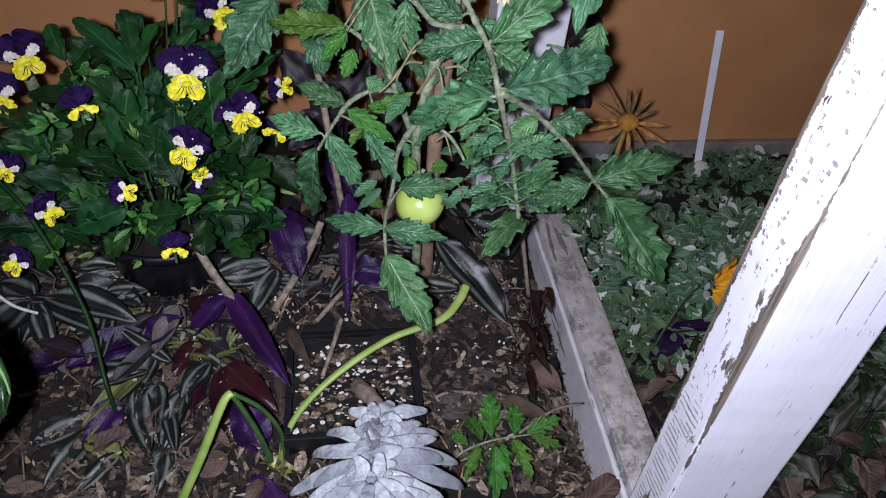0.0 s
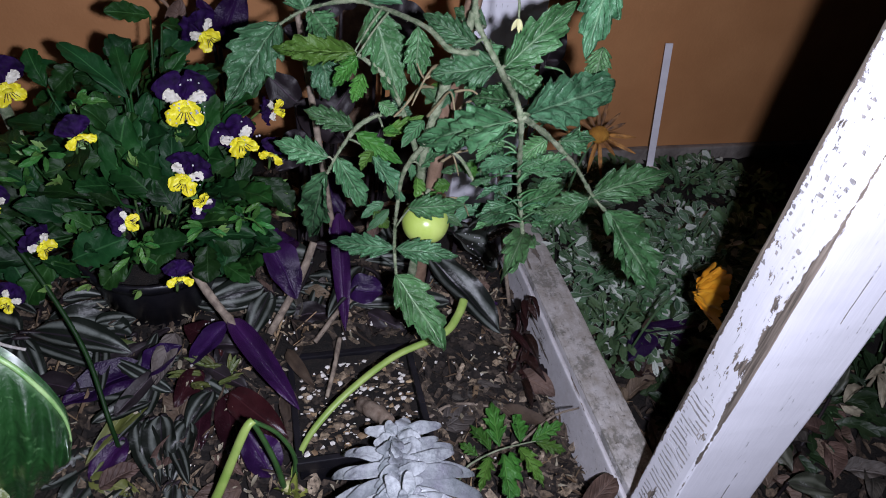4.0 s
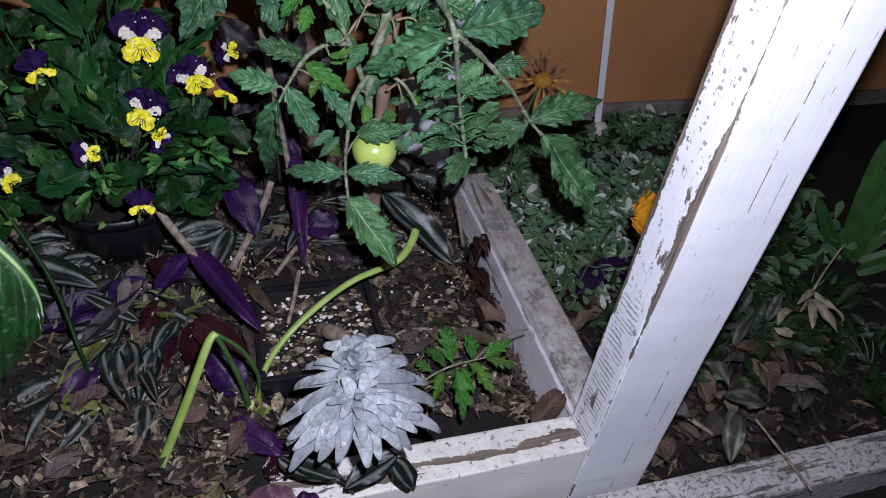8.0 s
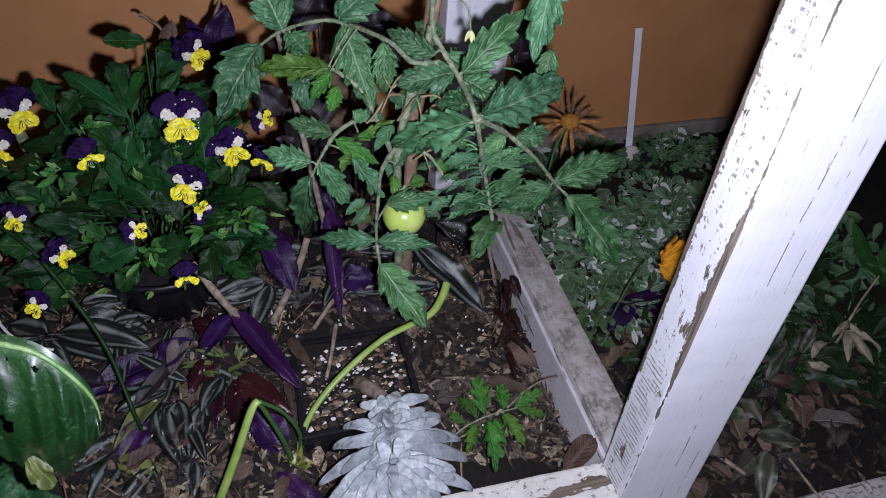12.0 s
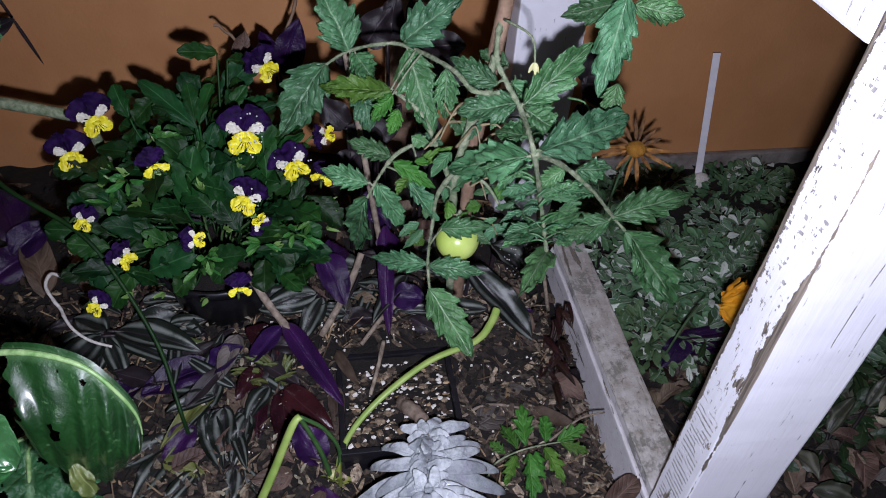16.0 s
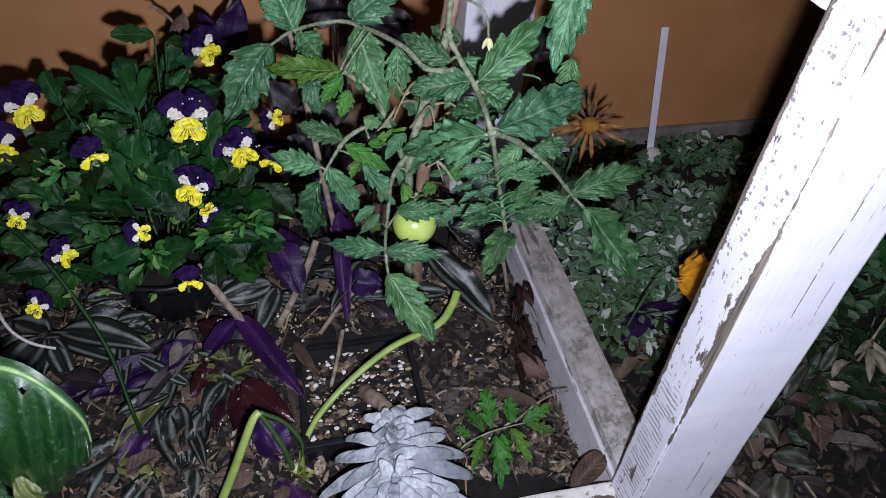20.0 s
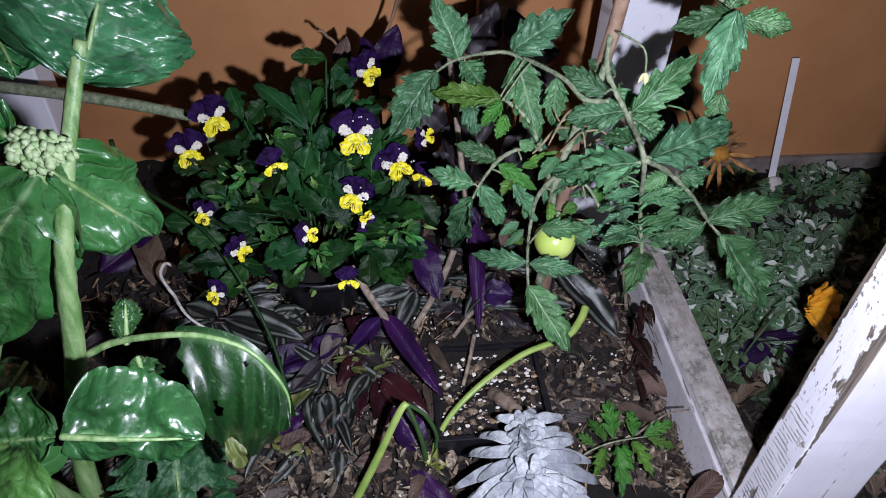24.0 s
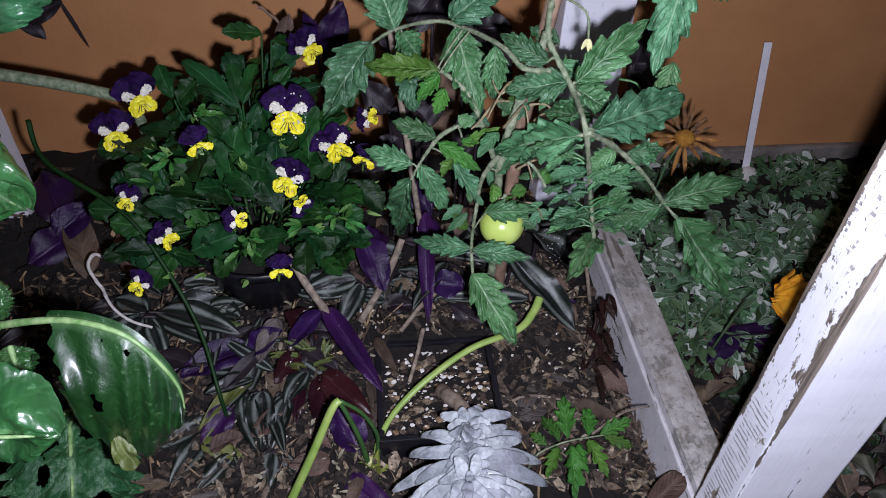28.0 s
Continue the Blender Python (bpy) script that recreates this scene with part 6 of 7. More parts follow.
# the small top rosette at the far end of the stem
for base, tip, w in (((0.044, 0.380, 0.094), (0.052, 0.396, 0.098), 0.0160), ((0.044, 0.382, 0.096), (0.082, 0.390, 0.090), 0.0125), ((0.040, 0.383, 0.096), (0.016, 0.392, 0.090), 0.0120), ((0.040, 0.380, 0.096), (0.034, 0.391, 0.102), 0.0115),
                     ((0.042, 0.380, 0.098), (0.060, 0.374, 0.094), 0.0120), ((0.039, 0.380, 0.098), (0.022, 0.376, 0.092), 0.0120), ((0.040, 0.374, 0.100), (0.036, 0.358, 0.108), 0.0120), ((0.041, 0.368, 0.102), (0.028, 0.352, 0.112), 0.0130), ((0.040, 0.362, 0.104), (0.026, 0.344, 0.116), 0.0140)):
    succulent_leaf(Vector(base), Vector(tip), w, Vector((0, -0.5, 1)), 0.2)

# ---- green onion ----
onion = thing("green_onion", (-0.049, 0.394, 0.0), "green onion with one leaf snapped over and one leaning", "onion plant")
for name, line, r0, r1, mat, label in (
        ("leaf", [(-0.049, 0.394, 0.006), (-0.056, 0.392, 0.06), (-0.066, 0.389, 0.108), (-0.0715, 0.387, 0.128)], 0.0036, 0.0026, "onion_dark", ""),
        ("leaf", [(-0.044, 0.397, 0.006), (-0.040, 0.400, 0.050), (-0.052, 0.396, 0.095), (-0.070, 0.388, 0.128)], 0.0030, 0.0022, "onion_dark", ""),
        ("broken_leaf", [(-0.0705, 0.387, 0.131), (-0.078, 0.382, 0.124), (-0.100, 0.366, 0.075), (-0.127, 0.347, 0.020)], 0.0034, 0.0044, "onion", "snapped bright green hollow leaf"),
        ("leaf", [(-0.045, 0.396, 0.006), (-0.040, 0.404, 0.034), (-0.024, 0.420, 0.058), (0.008, 0.441, 0.078), (0.055, 0.466, 0.092), (0.103, 0.481, 0.098), (0.122, 0.498, 0.104), (0.131, 0.512, 0.110)], 0.0024, 0.0044, "onion", "long bright green hollow leaf"),
        ("bulb", [(-0.048, 0.394, -0.012), (-0.048, 0.394, 0.004), (-0.049, 0.395, 0.024)], 0.010, 0.006, "onion_cut", "pale yellowing base")):
    bm = bmesh.new()
    tube(bm, line, r0, r1, 10, 8, 0.06, line[0], 0.75)
    part(name, bm, MAT[mat], onion, label, at=line[0])
bm = bmesh.new()
for k in range(10):
    a = k * 1.05
    b = Vector((-0.048 + 0.004 * math.cos(a), 0.392 + 0.004 * math.sin(a), 0.008))
    leaf(bm, b, b + Vector((math.cos(a) * 0.014, math.sin(a) * 0.012 - 0.006, rng.uniform(-0.004, 0.034))), 0.010, facing(b, 0.4, 0.4), "lance", 8, 2, 0.5, 0.2, origin=Vector((-0.048, 0.394, 0.012)))
for k, (dx, dy, dz, w) in enumerate(((-0.014, -0.006, 0.030, 0.009), (0.006, 0.004, 0.036, 0.008), (-0.006, -0.016, 0.018, 0.010), (0.008, -0.012, 0.022, 0.010), (-0.020, -0.004, 0.012, 0.009), (0.003, -0.020, 0.008, 0.011))):
    b = Vector((-0.046, 0.390, 0.006))
    leaf(bm, b, b + Vector((dx, dy, dz)), w, facing(b, 0.3, 0.3), "lance", 10, 2, 0.8, 0.15, origin=Vector((-0.048, 0.394, 0.012)), wave=0.3, seed=k)
part("dry_skin", bm, MAT["sheath"], onion, "yellow-green withered sheath", at=(-0.048, 0.394, 0.012))


# ---- spiderworts and other ground leaves ----
def shoot(name, label, category, rows, mat, group="", fold=0.5, shape="lance", stem=None, droop=0.1, lift=0.5, wave=0.24, hung=None):
    """A ground plant: its stems, and every blade a part."""
    at = Vector(rows[0][0])
    foot = Vector(hung) if hung else Vector((at.x, at.y, ground_z(at.x, at.y)))
    root = thing(name, foot, label, category, group)
    for b, t, w in rows:
        b = Vector(b)
        g = Vector((b.x * 0.6 + foot.x * 0.4, b.y * 0.6 + foot.y * 0.4, 0))
        g.z = ground_z(g.x, g.y)
        if hung:
            g = foot
        if (g - b).length > 0.006:
            bm = bmesh.new()
            tube(bm, [g, g.lerp(b, 0.55) + Vector((0.004, 0.002, 0.006)), b], 0.0022, 0.0018, 6, 4, 0.1, foot)
            part("stem", bm, MAT["plum_leaf" if stem is None else stem], root, at=foot)
    for i, (b, t, w) in enumerate(rows):
        b, t = Vector(b), Vector(t)
        bm = bmesh.new()
        leaf(bm, b, t, w * 1.1, facing(b.lerp(t, 0.5), lift, 0.3), shape, 16, 3, fold, droop, 0, 0, 0.004, 5, wave, b, i * 2.7 + b.x * 40)
        part("leaf", bm, MAT[mat], root, at=b)
    return root


PURPLE = "purple spiderwort shoot with dark violet leaves among the litter"
shoot("purple_spiderwort", PURPLE, "spiderwort", [((-0.087, 0.518, 0.106), (-0.033, 0.435, 0.072), 0.019), ((-0.088, 0.520, 0.10), (-0.125, 0.51, 0.06), 0.018)], "purple_leaf", "purple spiderworts", 1.3)
shoot("purple_spiderwort", PURPLE, "spiderwort", [((-0.046, 0.604, 0.118), (-0.025, 0.557, 0.085), 0.030), ((-0.046, 0.604, 0.11), (-0.02, 0.63, 0.10), 0.026)], "purple_leaf", "purple spiderworts", 0.6)
shoot("purple_spiderwort", PURPLE, "spiderwort", [((0.025, 0.632, 0.130), (0.020, 0.530, 0.062), 0.017), ((0.003, 0.690, 0.13), (0.033, 0.655, 0.105), 0.032), ((0.028, 0.566, 0.082), (0.064, 0.556, 0.084), 0.027), ((0.02, 0.63, 0.12), (0.045, 0.60, 0.10), 0.024)], "purple_leaf", "purple spiderworts", 0.7)
shoot("purple_spiderwort", PURPLE, "spiderwort", [((-0.162, 0.507, 0.062), (-0.230, 0.479, 0.060), 0.031), ((-0.180, 0.448, 0.045), (-0.205, 0.415, 0.035), 0.024), ((-0.165, 0.50, 0.06), (-0.13, 0.51, 0.085), 0.028), ((-0.22, 0.50, 0.06), (-0.27, 0.47, 0.05), 0.03)], "purple_leaf", "purple spiderworts")
shoot("purple_spiderwort", PURPLE, "spiderwort", [((-0.071, 0.377, 0.024), (-0.024, 0.331, 0.022), 0.022), ((-0.06, 0.40, 0.03), (-0.082, 0.44, 0.05), 0.03)], "purple_leaf", "purple spiderworts")
shoot("purple_spiderwort", PURPLE, "spiderwort", [((0.150, 0.546, 0.040), (0.180, 0.514, 0.032), 0.024), ((0.15, 0.55, 0.04), (0.19, 0.56, 0.05), 0.02)], "purple_leaf", "purple spiderworts")
shoot("purple_spiderwort", PURPLE, "spiderwort", [((0.404, 0.572, -0.040), (0.496, 0.576, -0.042), 0.022), ((0.389, 0.549, -0.048), (0.480, 0.562, -0.050), 0.020), ((0.40, 0.56, -0.03), (0.36, 0.53, -0.04), 0.028)], "purple_leaf", "purple spiderworts")
shoot("purple_spiderwort", PURPLE, "spiderwort", [((-0.399, 0.711, 0.075), (-0.438, 0.785, 0.09), 0.047), ((-0.39, 0.70, 0.06), (-0.43, 0.66, 0.05), 0.04), ((-0.40, 0.69, 0.07), (-0.36, 0.72, 0.09), 0.036)], "purple_leaf", "purple spiderworts")
shoot("purple_spiderwort", "upright purple spiderwort leaf on a brown stalk by the wall", "spiderwort", [((-0.083, 0.800, 0.232), (-0.056, 0.800, 0.298), 0.034), ((-0.09, 0.80, 0.25), (-0.10, 0.79, 0.29), 0.02)], "purple_leaf", "purple spiderworts", 0.3, lift=0.1)
stick("dry_stalk", [(-0.085, 0.80, 0.0), (-0.083, 0.805, 0.23), (-0.06, 0.81, 0.31), (-0.05, 0.81, 0.36), (-0.045, 0.815, 0.42)], 0.0024, 0.0018, "stake", "thin brown dry stalk standing by the wall", "stalk", 6)
stick("dry_stalk", [(-0.12, 0.795, 0.02), (-0.124, 0.80, 0.245), (-0.141, 0.80, 0.288), (-0.15, 0.80, 0.293)], 0.0022, 0.0018, "stake", "thin brown dry stalk standing by the wall", "stalk", 6)
shoot("withered_plant", "dry brown leaf on a stalk behind the pansies", "dry plant", [((-0.124, 0.80, 0.25), (-0.118, 0.80, 0.285), 0.02)], "dead_leaf", lift=0.1)
PLUM = "tall dull plum spiderwort shoot behind the tomato plant"
shoot("plum_spiderwort", PLUM, "spiderwort", [((0.014, 0.740, 0.296), (0.042, 0.740, 0.338), 0.034), ((0.038, 0.742, 0.300), (0.048, 0.742, 0.350), 0.030), ((0.02, 0.74, 0.27), (-0.02, 0.72, 0.29), 0.03), ((0.023, 0.720, 0.266), (0.004, 0.720, 0.222), 0.028)], "plum_leaf", "plum spiderworts", 0.3, lift=0.1)
shoot("plum_spiderwort", PLUM, "spiderwort", [((0.068, 0.720, 0.303), (0.120, 0.718, 0.303), 0.032), ((0.088, 0.70, 0.225), (0.063, 0.68, 0.160), 0.028), ((0.08, 0.72, 0.31), (0.06, 0.73, 0.35), 0.028), ((0.09, 0.72, 0.29), (0.12, 0.70, 0.25), 0.028)], "plum_leaf", "plum spiderworts", 0.3, lift=0.1)
shoot("plum_spiderwort", PLUM, "spiderwort", [((-0.012, 0.690, 0.224), (0.036, 0.688, 0.180), 0.034), ((-0.01, 0.70, 0.22), (-0.04, 0.71, 0.25), 0.03), ((0.0, 0.69, 0.19), (-0.035, 0.67, 0.16), 0.03), ((0.02, 0.70, 0.2), (0.05, 0.71, 0.24), 0.028)], "plum_leaf", "plum spiderworts", 0.3, lift=0.1)
shoot("plum_spiderwort", PLUM, "spiderwort", [((0.310, 0.830, 0.19), (0.322, 0.832, 0.25), 0.032), ((0.31, 0.83, 0.20), (0.345, 0.82, 0.16), 0.034), ((0.31, 0.84, 0.15), (0.34, 0.83, 0.11), 0.03)], "plum_leaf", "plum spiderworts", 0.3, lift=0.1)
STRIPED = "trailing striped spiderwort with silver and dark green leaves"
WHORLS = (
    [((-0.262, 0.556, 0.074), (-0.176, 0.522, 0.070), 0.030), ((-0.266, 0.550, 0.070), (-0.187, 0.512, 0.056), 0.018), ((-0.272, 0.552, 0.070), (-0.246, 0.496, 0.052), 0.020), ((-0.276, 0.554, 0.070), (-0.280, 0.514, 0.052), 0.018), ((-0.282, 0.556, 0.070), (-0.330, 0.545, 0.056), 0.018)],
    [((-0.122, 0.588, 0.074), (-0.058, 0.586, 0.078), 0.020), ((-0.120, 0.580, 0.066), (-0.056, 0.572, 0.068), 0.016)],
    [((-0.150, 0.458, 0.056), (-0.147, 0.412, 0.034), 0.026), ((-0.160, 0.460, 0.050), (-0.160, 0.414, 0.032), 0.018), ((-0.126, 0.452, 0.050), (-0.140, 0.410, 0.032), 0.020)],
    [((-0.176, 0.404, 0.034), (-0.208, 0.372, 0.024), 0.014), ((-0.140, 0.404, 0.032), (-0.144, 0.368, 0.022), 0.018), ((-0.130, 0.404, 0.030), (-0.112, 0.372, 0.022), 0.012)])
for rows in WHORLS:
    shoot("striped_spiderwort", STRIPED, "spiderwort", rows, "striped_leaf", "striped spiderworts", 0.45, droop=0.24, wave=0.3)
shoot("striped_spiderwort", STRIPED, "spiderwort", [((-0.180, 0.552, 0.060), (-0.262, 0.572, 0.062), 0.036), ((-0.277, 0.549, 0.074), (-0.316, 0.482, 0.070), 0.030), ((-0.27, 0.55, 0.08), (-0.31, 0.58, 0.07), 0.028)], "striped_leaf", "striped spiderworts")
shoot("striped_spiderwort", STRIPED, "spiderwort", [((-0.056, 0.578, 0.084), (-0.111, 0.567, 0.082), 0.026), ((-0.005, 0.603, 0.092), (-0.055, 0.617, 0.094), 0.027), ((-0.05, 0.575, 0.08), (-0.075, 0.53, 0.06), 0.022)], "striped_leaf", "striped spiderworts")
wet = shoot("striped_spiderwort", "dark glossy spiderwort leaves wet with drops", "spiderwort", [((0.147, 0.616, 0.106), (0.187, 0.578, 0.082), 0.037), ((0.223, 0.619, 0.10), (0.168, 0.604, 0.10), 0.020), ((0.15, 0.62, 0.10), (0.13, 0.66, 0.10), 0.03)], "striped_leaf", "striped spiderworts")
bm = bmesh.new()
r = random.Random(23)
for b, t, w in ((Vector((0.147, 0.616, 0.106)), Vector((0.187, 0.578, 0.082)), 0.037), (Vector((0.223, 0.619, 0.10)), Vector((0.168, 0.604, 0.10)), 0.020)):
    n = facing(b.lerp(t, 0.5), 0.5, 0.0)
    s = (t - b).cross(n).normalized()
    n = s.cross((t - b).normalized())
    for k in range(26):
        q, v = r.uniform(0.15, 0.85), r.uniform(-0.7, 0.7)
        half = 0.55 * w * (1 - abs(2 * q - 1) ** 2)
        lift = 0.5 * half * abs(v) + 0.1 * (t - b).length * (q - q * q) + 0.0012
        blob(bm, b.lerp(t, q) + s * half * v + n * lift - b, r.uniform(0.0006, 0.0013), (1, 1, 0.7), 1, 0.2)
    part("water_drops", bm, MAT["drop"], wet, "clear water drops", at=b)
    bm = bmesh.new()
shoot("striped_spiderwort", STRIPED, "spiderwort", [((0.112, 0.583, 0.104), (0.176, 0.508, 0.060), 0.033), ((0.132, 0.556, 0.062), (0.030, 0.565, 0.062), 0.020), ((0.046, 0.599, 0.082), (0.003, 0.534, 0.080), 0.020)], "striped_leaf", "striped spiderworts")
shoot("striped_spiderwort", STRIPED, "spiderwort", [((-0.168, 0.458, 0.050), (-0.150, 0.402, 0.034), 0.022), ((-0.131, 0.456, 0.050), (-0.142, 0.404, 0.034), 0.020)], "striped_leaf", "striped spiderworts")
shoot("striped_spiderwort", STRIPED, "spiderwort", [((-0.248, 0.418, 0.034), (-0.189, 0.449, 0.034), 0.021), ((-0.20, 0.43, 0.03), (-0.23, 0.38, 0.03), 0.024), ((-0.20, 0.43, 0.03), (-0.17, 0.39, 0.03), 0.02)], "striped_leaf", "striped spiderworts")
shoot("striped_spiderwort", STRIPED, "spiderwort", [((0.063, 0.300, 0.046), (0.017, 0.285, 0.034), 0.021), ((0.014, 0.295, 0.036), (-0.030, 0.329, 0.030), 0.017), ((-0.031, 0.328, 0.03), (0.012, 0.296, 0.03), 0.020), ((0.06, 0.30, 0.04), (0.078, 0.285, 0.01), 0.018)], "striped_leaf", "striped spiderworts", stem="striped_leaf")
r = random.Random(31)
for k in range(20):
    zone = k % 4 - 1
    c = Vector((r.uniform(-0.40, -0.06), r.uniform(0.40, 0.62), 0)) if zone < 2 else Vector((r.uniform(-0.02, 0.20), r.uniform(0.57, 0.74), 0))
    if (c - Vector((-0.155, 0.625, 0))).length < 0.085:
        continue
    c.z = ground_z(c.x, c.y) + r.uniform(0.008, 0.024)
    rows = []
    drift = r.uniform(0, 6.283)
    for i in range(r.randint(3, 5)):
        a = drift + r.gauss(0, 1.1)
        L = r.uniform(0.030, 0.070)
        b = c + Vector((r.uniform(-0.032, 0.032), r.uniform(-0.032, 0.032), r.uniform(-0.008, 0.008)))
        rows.append((b, b + Vector((math.cos(a) * L, math.sin(a) * L, r.uniform(-0.010, 0.010))), r.uniform(0.012, 0.020)))
    what = r.choice(("striped_leaf", "plum_leaf", "striped_leaf", "plum_leaf", "striped_leaf"))
    if what == "striped_leaf":
        shoot("striped_spiderwort", STRIPED, "spiderwort", rows, what, "striped spiderworts", r.uniform(0.3, 0.9), droop=r.uniform(0.1, 0.32))
    elif what == "plum_leaf":
        shoot("plum_spiderwort", "low dull plum spiderwort among the litter", "spiderwort", rows, what, "plum spiderworts")
shoot("olive_plant", "low plant with yellowing olive leaves", "weed", [((-0.166, 0.486, 0.058), (-0.208, 0.425, 0.046), 0.012), ((-0.213, 0.526, 0.060), (-0.170, 0.538, 0.060), 0.026), ((-0.206, 0.418, 0.036), (-0.166, 0.400, 0.032), 0.016), ((-0.148, 0.491, 0.056), (-0.203, 0.434, 0.044), 0.010)], "olive_leaf", stem="olive_leaf")
shoot("red_leaf_plant", "low plant with dark red leaves", "weed", [((-0.116, 0.478, 0.05), (-0.121, 0.428, 0.036), 0.019), ((-0.095, 0.474, 0.05), (-0.088, 0.411, 0.034), 0.024), ((-0.091, 0.473, 0.056), (-0.045, 0.426, 0.046), 0.026), ((-0.12, 0.50, 0.06), (-0.14, 0.47, 0.05), 0.02), ((-0.10, 0.52, 0.07), (-0.13, 0.54, 0.08), 0.024)], "red_leaf", stem="red_leaf")
shoot("moss_tuft", "tuft of fine green moss-like weed", "weed", [((-0.11 + 0.02 * math.cos(k * 1.3), 0.492 + 0.012 * math.sin(k * 1.3), 0.062), (-0.11 + 0.034 * math.cos(k * 1.3 + 0.5), 0.492 + 0.022 * math.sin(k * 1.3 + 0.5), 0.07), 0.004) for k in range(12)], "olive_leaf", stem="olive_leaf")
shoot("withered_plant", "grey withered leaf hanging from its stalk", "dry plant", [((-0.138, 0.526, 0.085), (-0.154, 0.484, 0.066), 0.018)], "grey_leaf", stem="grey_leaf")

# ---- tomato seedling ----
seedling = thing("tomato_seedling", (0.106, 0.382, 0.01), "small bright green tomato seedling beside the pot", "seedling")
line = [(0.106, 0.382, 0.004), (0.112, 0.382, 0.030), (0.140, 0.386, 0.042), (0.180, 0.390, 0.042)]
bm = bmesh.new()
tube(bm, line, 0.0012, 0.0007, 6, 6, 0.2, line[0])
stalk = part("leaf_stalk", bm, MAT["tomato_stem"], seedling, at=line[0])
SEEDLING = (
    (0.142, 0.390, 0.150, 0.441, 0.027), (0.133, 0.388, 0.124, 0.422, 0.020), (0.162, 0.391, 0.170, 0.426, 0.022), (0.174, 0.391, 0.208, 0.402, 0.021), (0.178, 0.389, 0.206, 0.381, 0.018),
    (0.143, 0.382, 0.135, 0.329, 0.029), (0.130, 0.381, 0.112, 0.348, 0.020), (0.160, 0.386, 0.168, 0.342, 0.021), (0.120, 0.384, 0.108, 0.402, 0.014), (0.150, 0.383, 0.152, 0.352, 0.016))
for k, (x0, y0, x1, y1, w) in enumerate(SEEDLING):
    b, t = Vector((x0, y0, 0.041)), Vector((x1, y1, 0.041 + rng.uniform(-0.010, 0.006)))
    bm = bmesh.new()
    leaf(bm, b, t, w * 0.92, facing(b, 0.45, 0.3), "tomato", 44, 5, 0.42, 0.16, 3.8, 0.66, 0.026, 5, 0.2, b, k * 1.9)
    part("leaflet", bm, MAT["tomato_young"], stalk, at=b)


# ---- dead leaves and sticks that can be told apart ----
def dead(b, t, w, mat="dead_leaf", label="curled dead brown leaf on the litter", fold=0.5, shape="lance", droop=0.25):
    bm = bmesh.new()
    leaf(bm, b, t, w, facing(b, 0.6, 0.4), shape, 14, 3, fold, droop, 0, 0, 0.01, 6, 0.3, b, w * 700 + b[0] * 90)
    tagged(part("dead_leaf", bm, MAT[mat], at=b), label, "dead leaf", "dead leaves")


dead((0.226, 0.350, -0.030), (0.266, 0.372, -0.016), 0.024, label="large curled brown leaf against the foot of the post", shape="broad", fold=1.1, droop=0.35)
for b, t, w, mat in (((-0.038, 0.520, 0.052), (-0.016, 0.473, 0.050), 0.012, "chips"), ((-0.042, 0.478, 0.046), (-0.043, 0.428, 0.030), 0.017, "chips"), ((-0.355, 0.633, 0.055), (-0.398, 0.733, 0.06), 0.036, "dead_leaf"),
                     ((0.057, 0.688, 0.09), (0.038, 0.712, 0.10), 0.03, "dead_leaf"), ((0.077, 0.686, 0.09), (0.062, 0.646, 0.08), 0.022, "dead_leaf"), ((-0.218, 0.427, 0.03), (-0.209, 0.453, 0.034), 0.024, "dead_leaf"),
                     ((-0.044, 0.322, 0.012), (-0.015, 0.346, 0.012), 0.022, "red_leaf"), ((-0.30, 0.62, 0.06), (-0.33, 0.69, 0.07), 0.03, "dead_leaf"), ((0.115, 0.47, 0.02), (0.16, 0.475, 0.02), 0.03, "grey_leaf"),
                     ((0.10, 0.43, 0.02), (0.14, 0.45, 0.02), 0.028, "grey_leaf"), ((0.20, 0.49, 0.01), (0.23, 0.46, 0.01), 0.026, "dead_leaf")):
    dead(b, t, w, mat)
r = random.Random(44)
for k in range(60):
    x, y = r.uniform(-0.36, 0.27), r.uniform(0.345, 0.60)
    if k % 4 == 0:
        x, y = r.uniform(0.34, 0.62), r.uniform(0.31, 0.50)
    if on_timber(x, y):
        continue
    z = ground_z(x, y) + 0.012
    a, L = r.uniform(0, 6.283), r.uniform(0.022, 0.045)
    dead((x, y, z), (x + L * math.cos(a), y + L * math.sin(a), z + r.uniform(-0.006, 0.01)), L * r.uniform(0.35, 0.6), r.choice(("dead_leaf", "dead_leaf", "grey_leaf", "plum_leaf")), "dead curled leaf lying on the litter", r.uniform(0.1, 0.7))
stick("pale_twig", [(-0.325, 0.626, 0.088), (-0.334, 0.620, 0.100), (-0.336, 0.603, 0.099), (-0.325, 0.585, 0.094), (-0.318, 0.577, 0.090), (-0.309, 0.560, 0.091), (-0.298, 0.546, 0.088), (-0.282, 0.536, 0.082), (-0.262, 0.530, 0.078)], 0.0021, 0.0015, "perlite", "bent pale twig lying over the ground leaves", "twig", 7)
stick("pale_twig", [(-0.120, 0.550, 0.150), (-0.10, 0.526, 0.125), (-0.084, 0.514, 0.102)], 0.0040, 0.0042, "stick", "pale grey stalk leaning out of the pansy pot", "twig", 7)
stick("pale_twig", [(0.048, 0.583, 0.066), (0.018, 0.555, 0.068), (-0.011, 0.521, 0.060)], 0.003, 0.0025, "stick", "pale dry twig lying on the litter", "twig", 6)
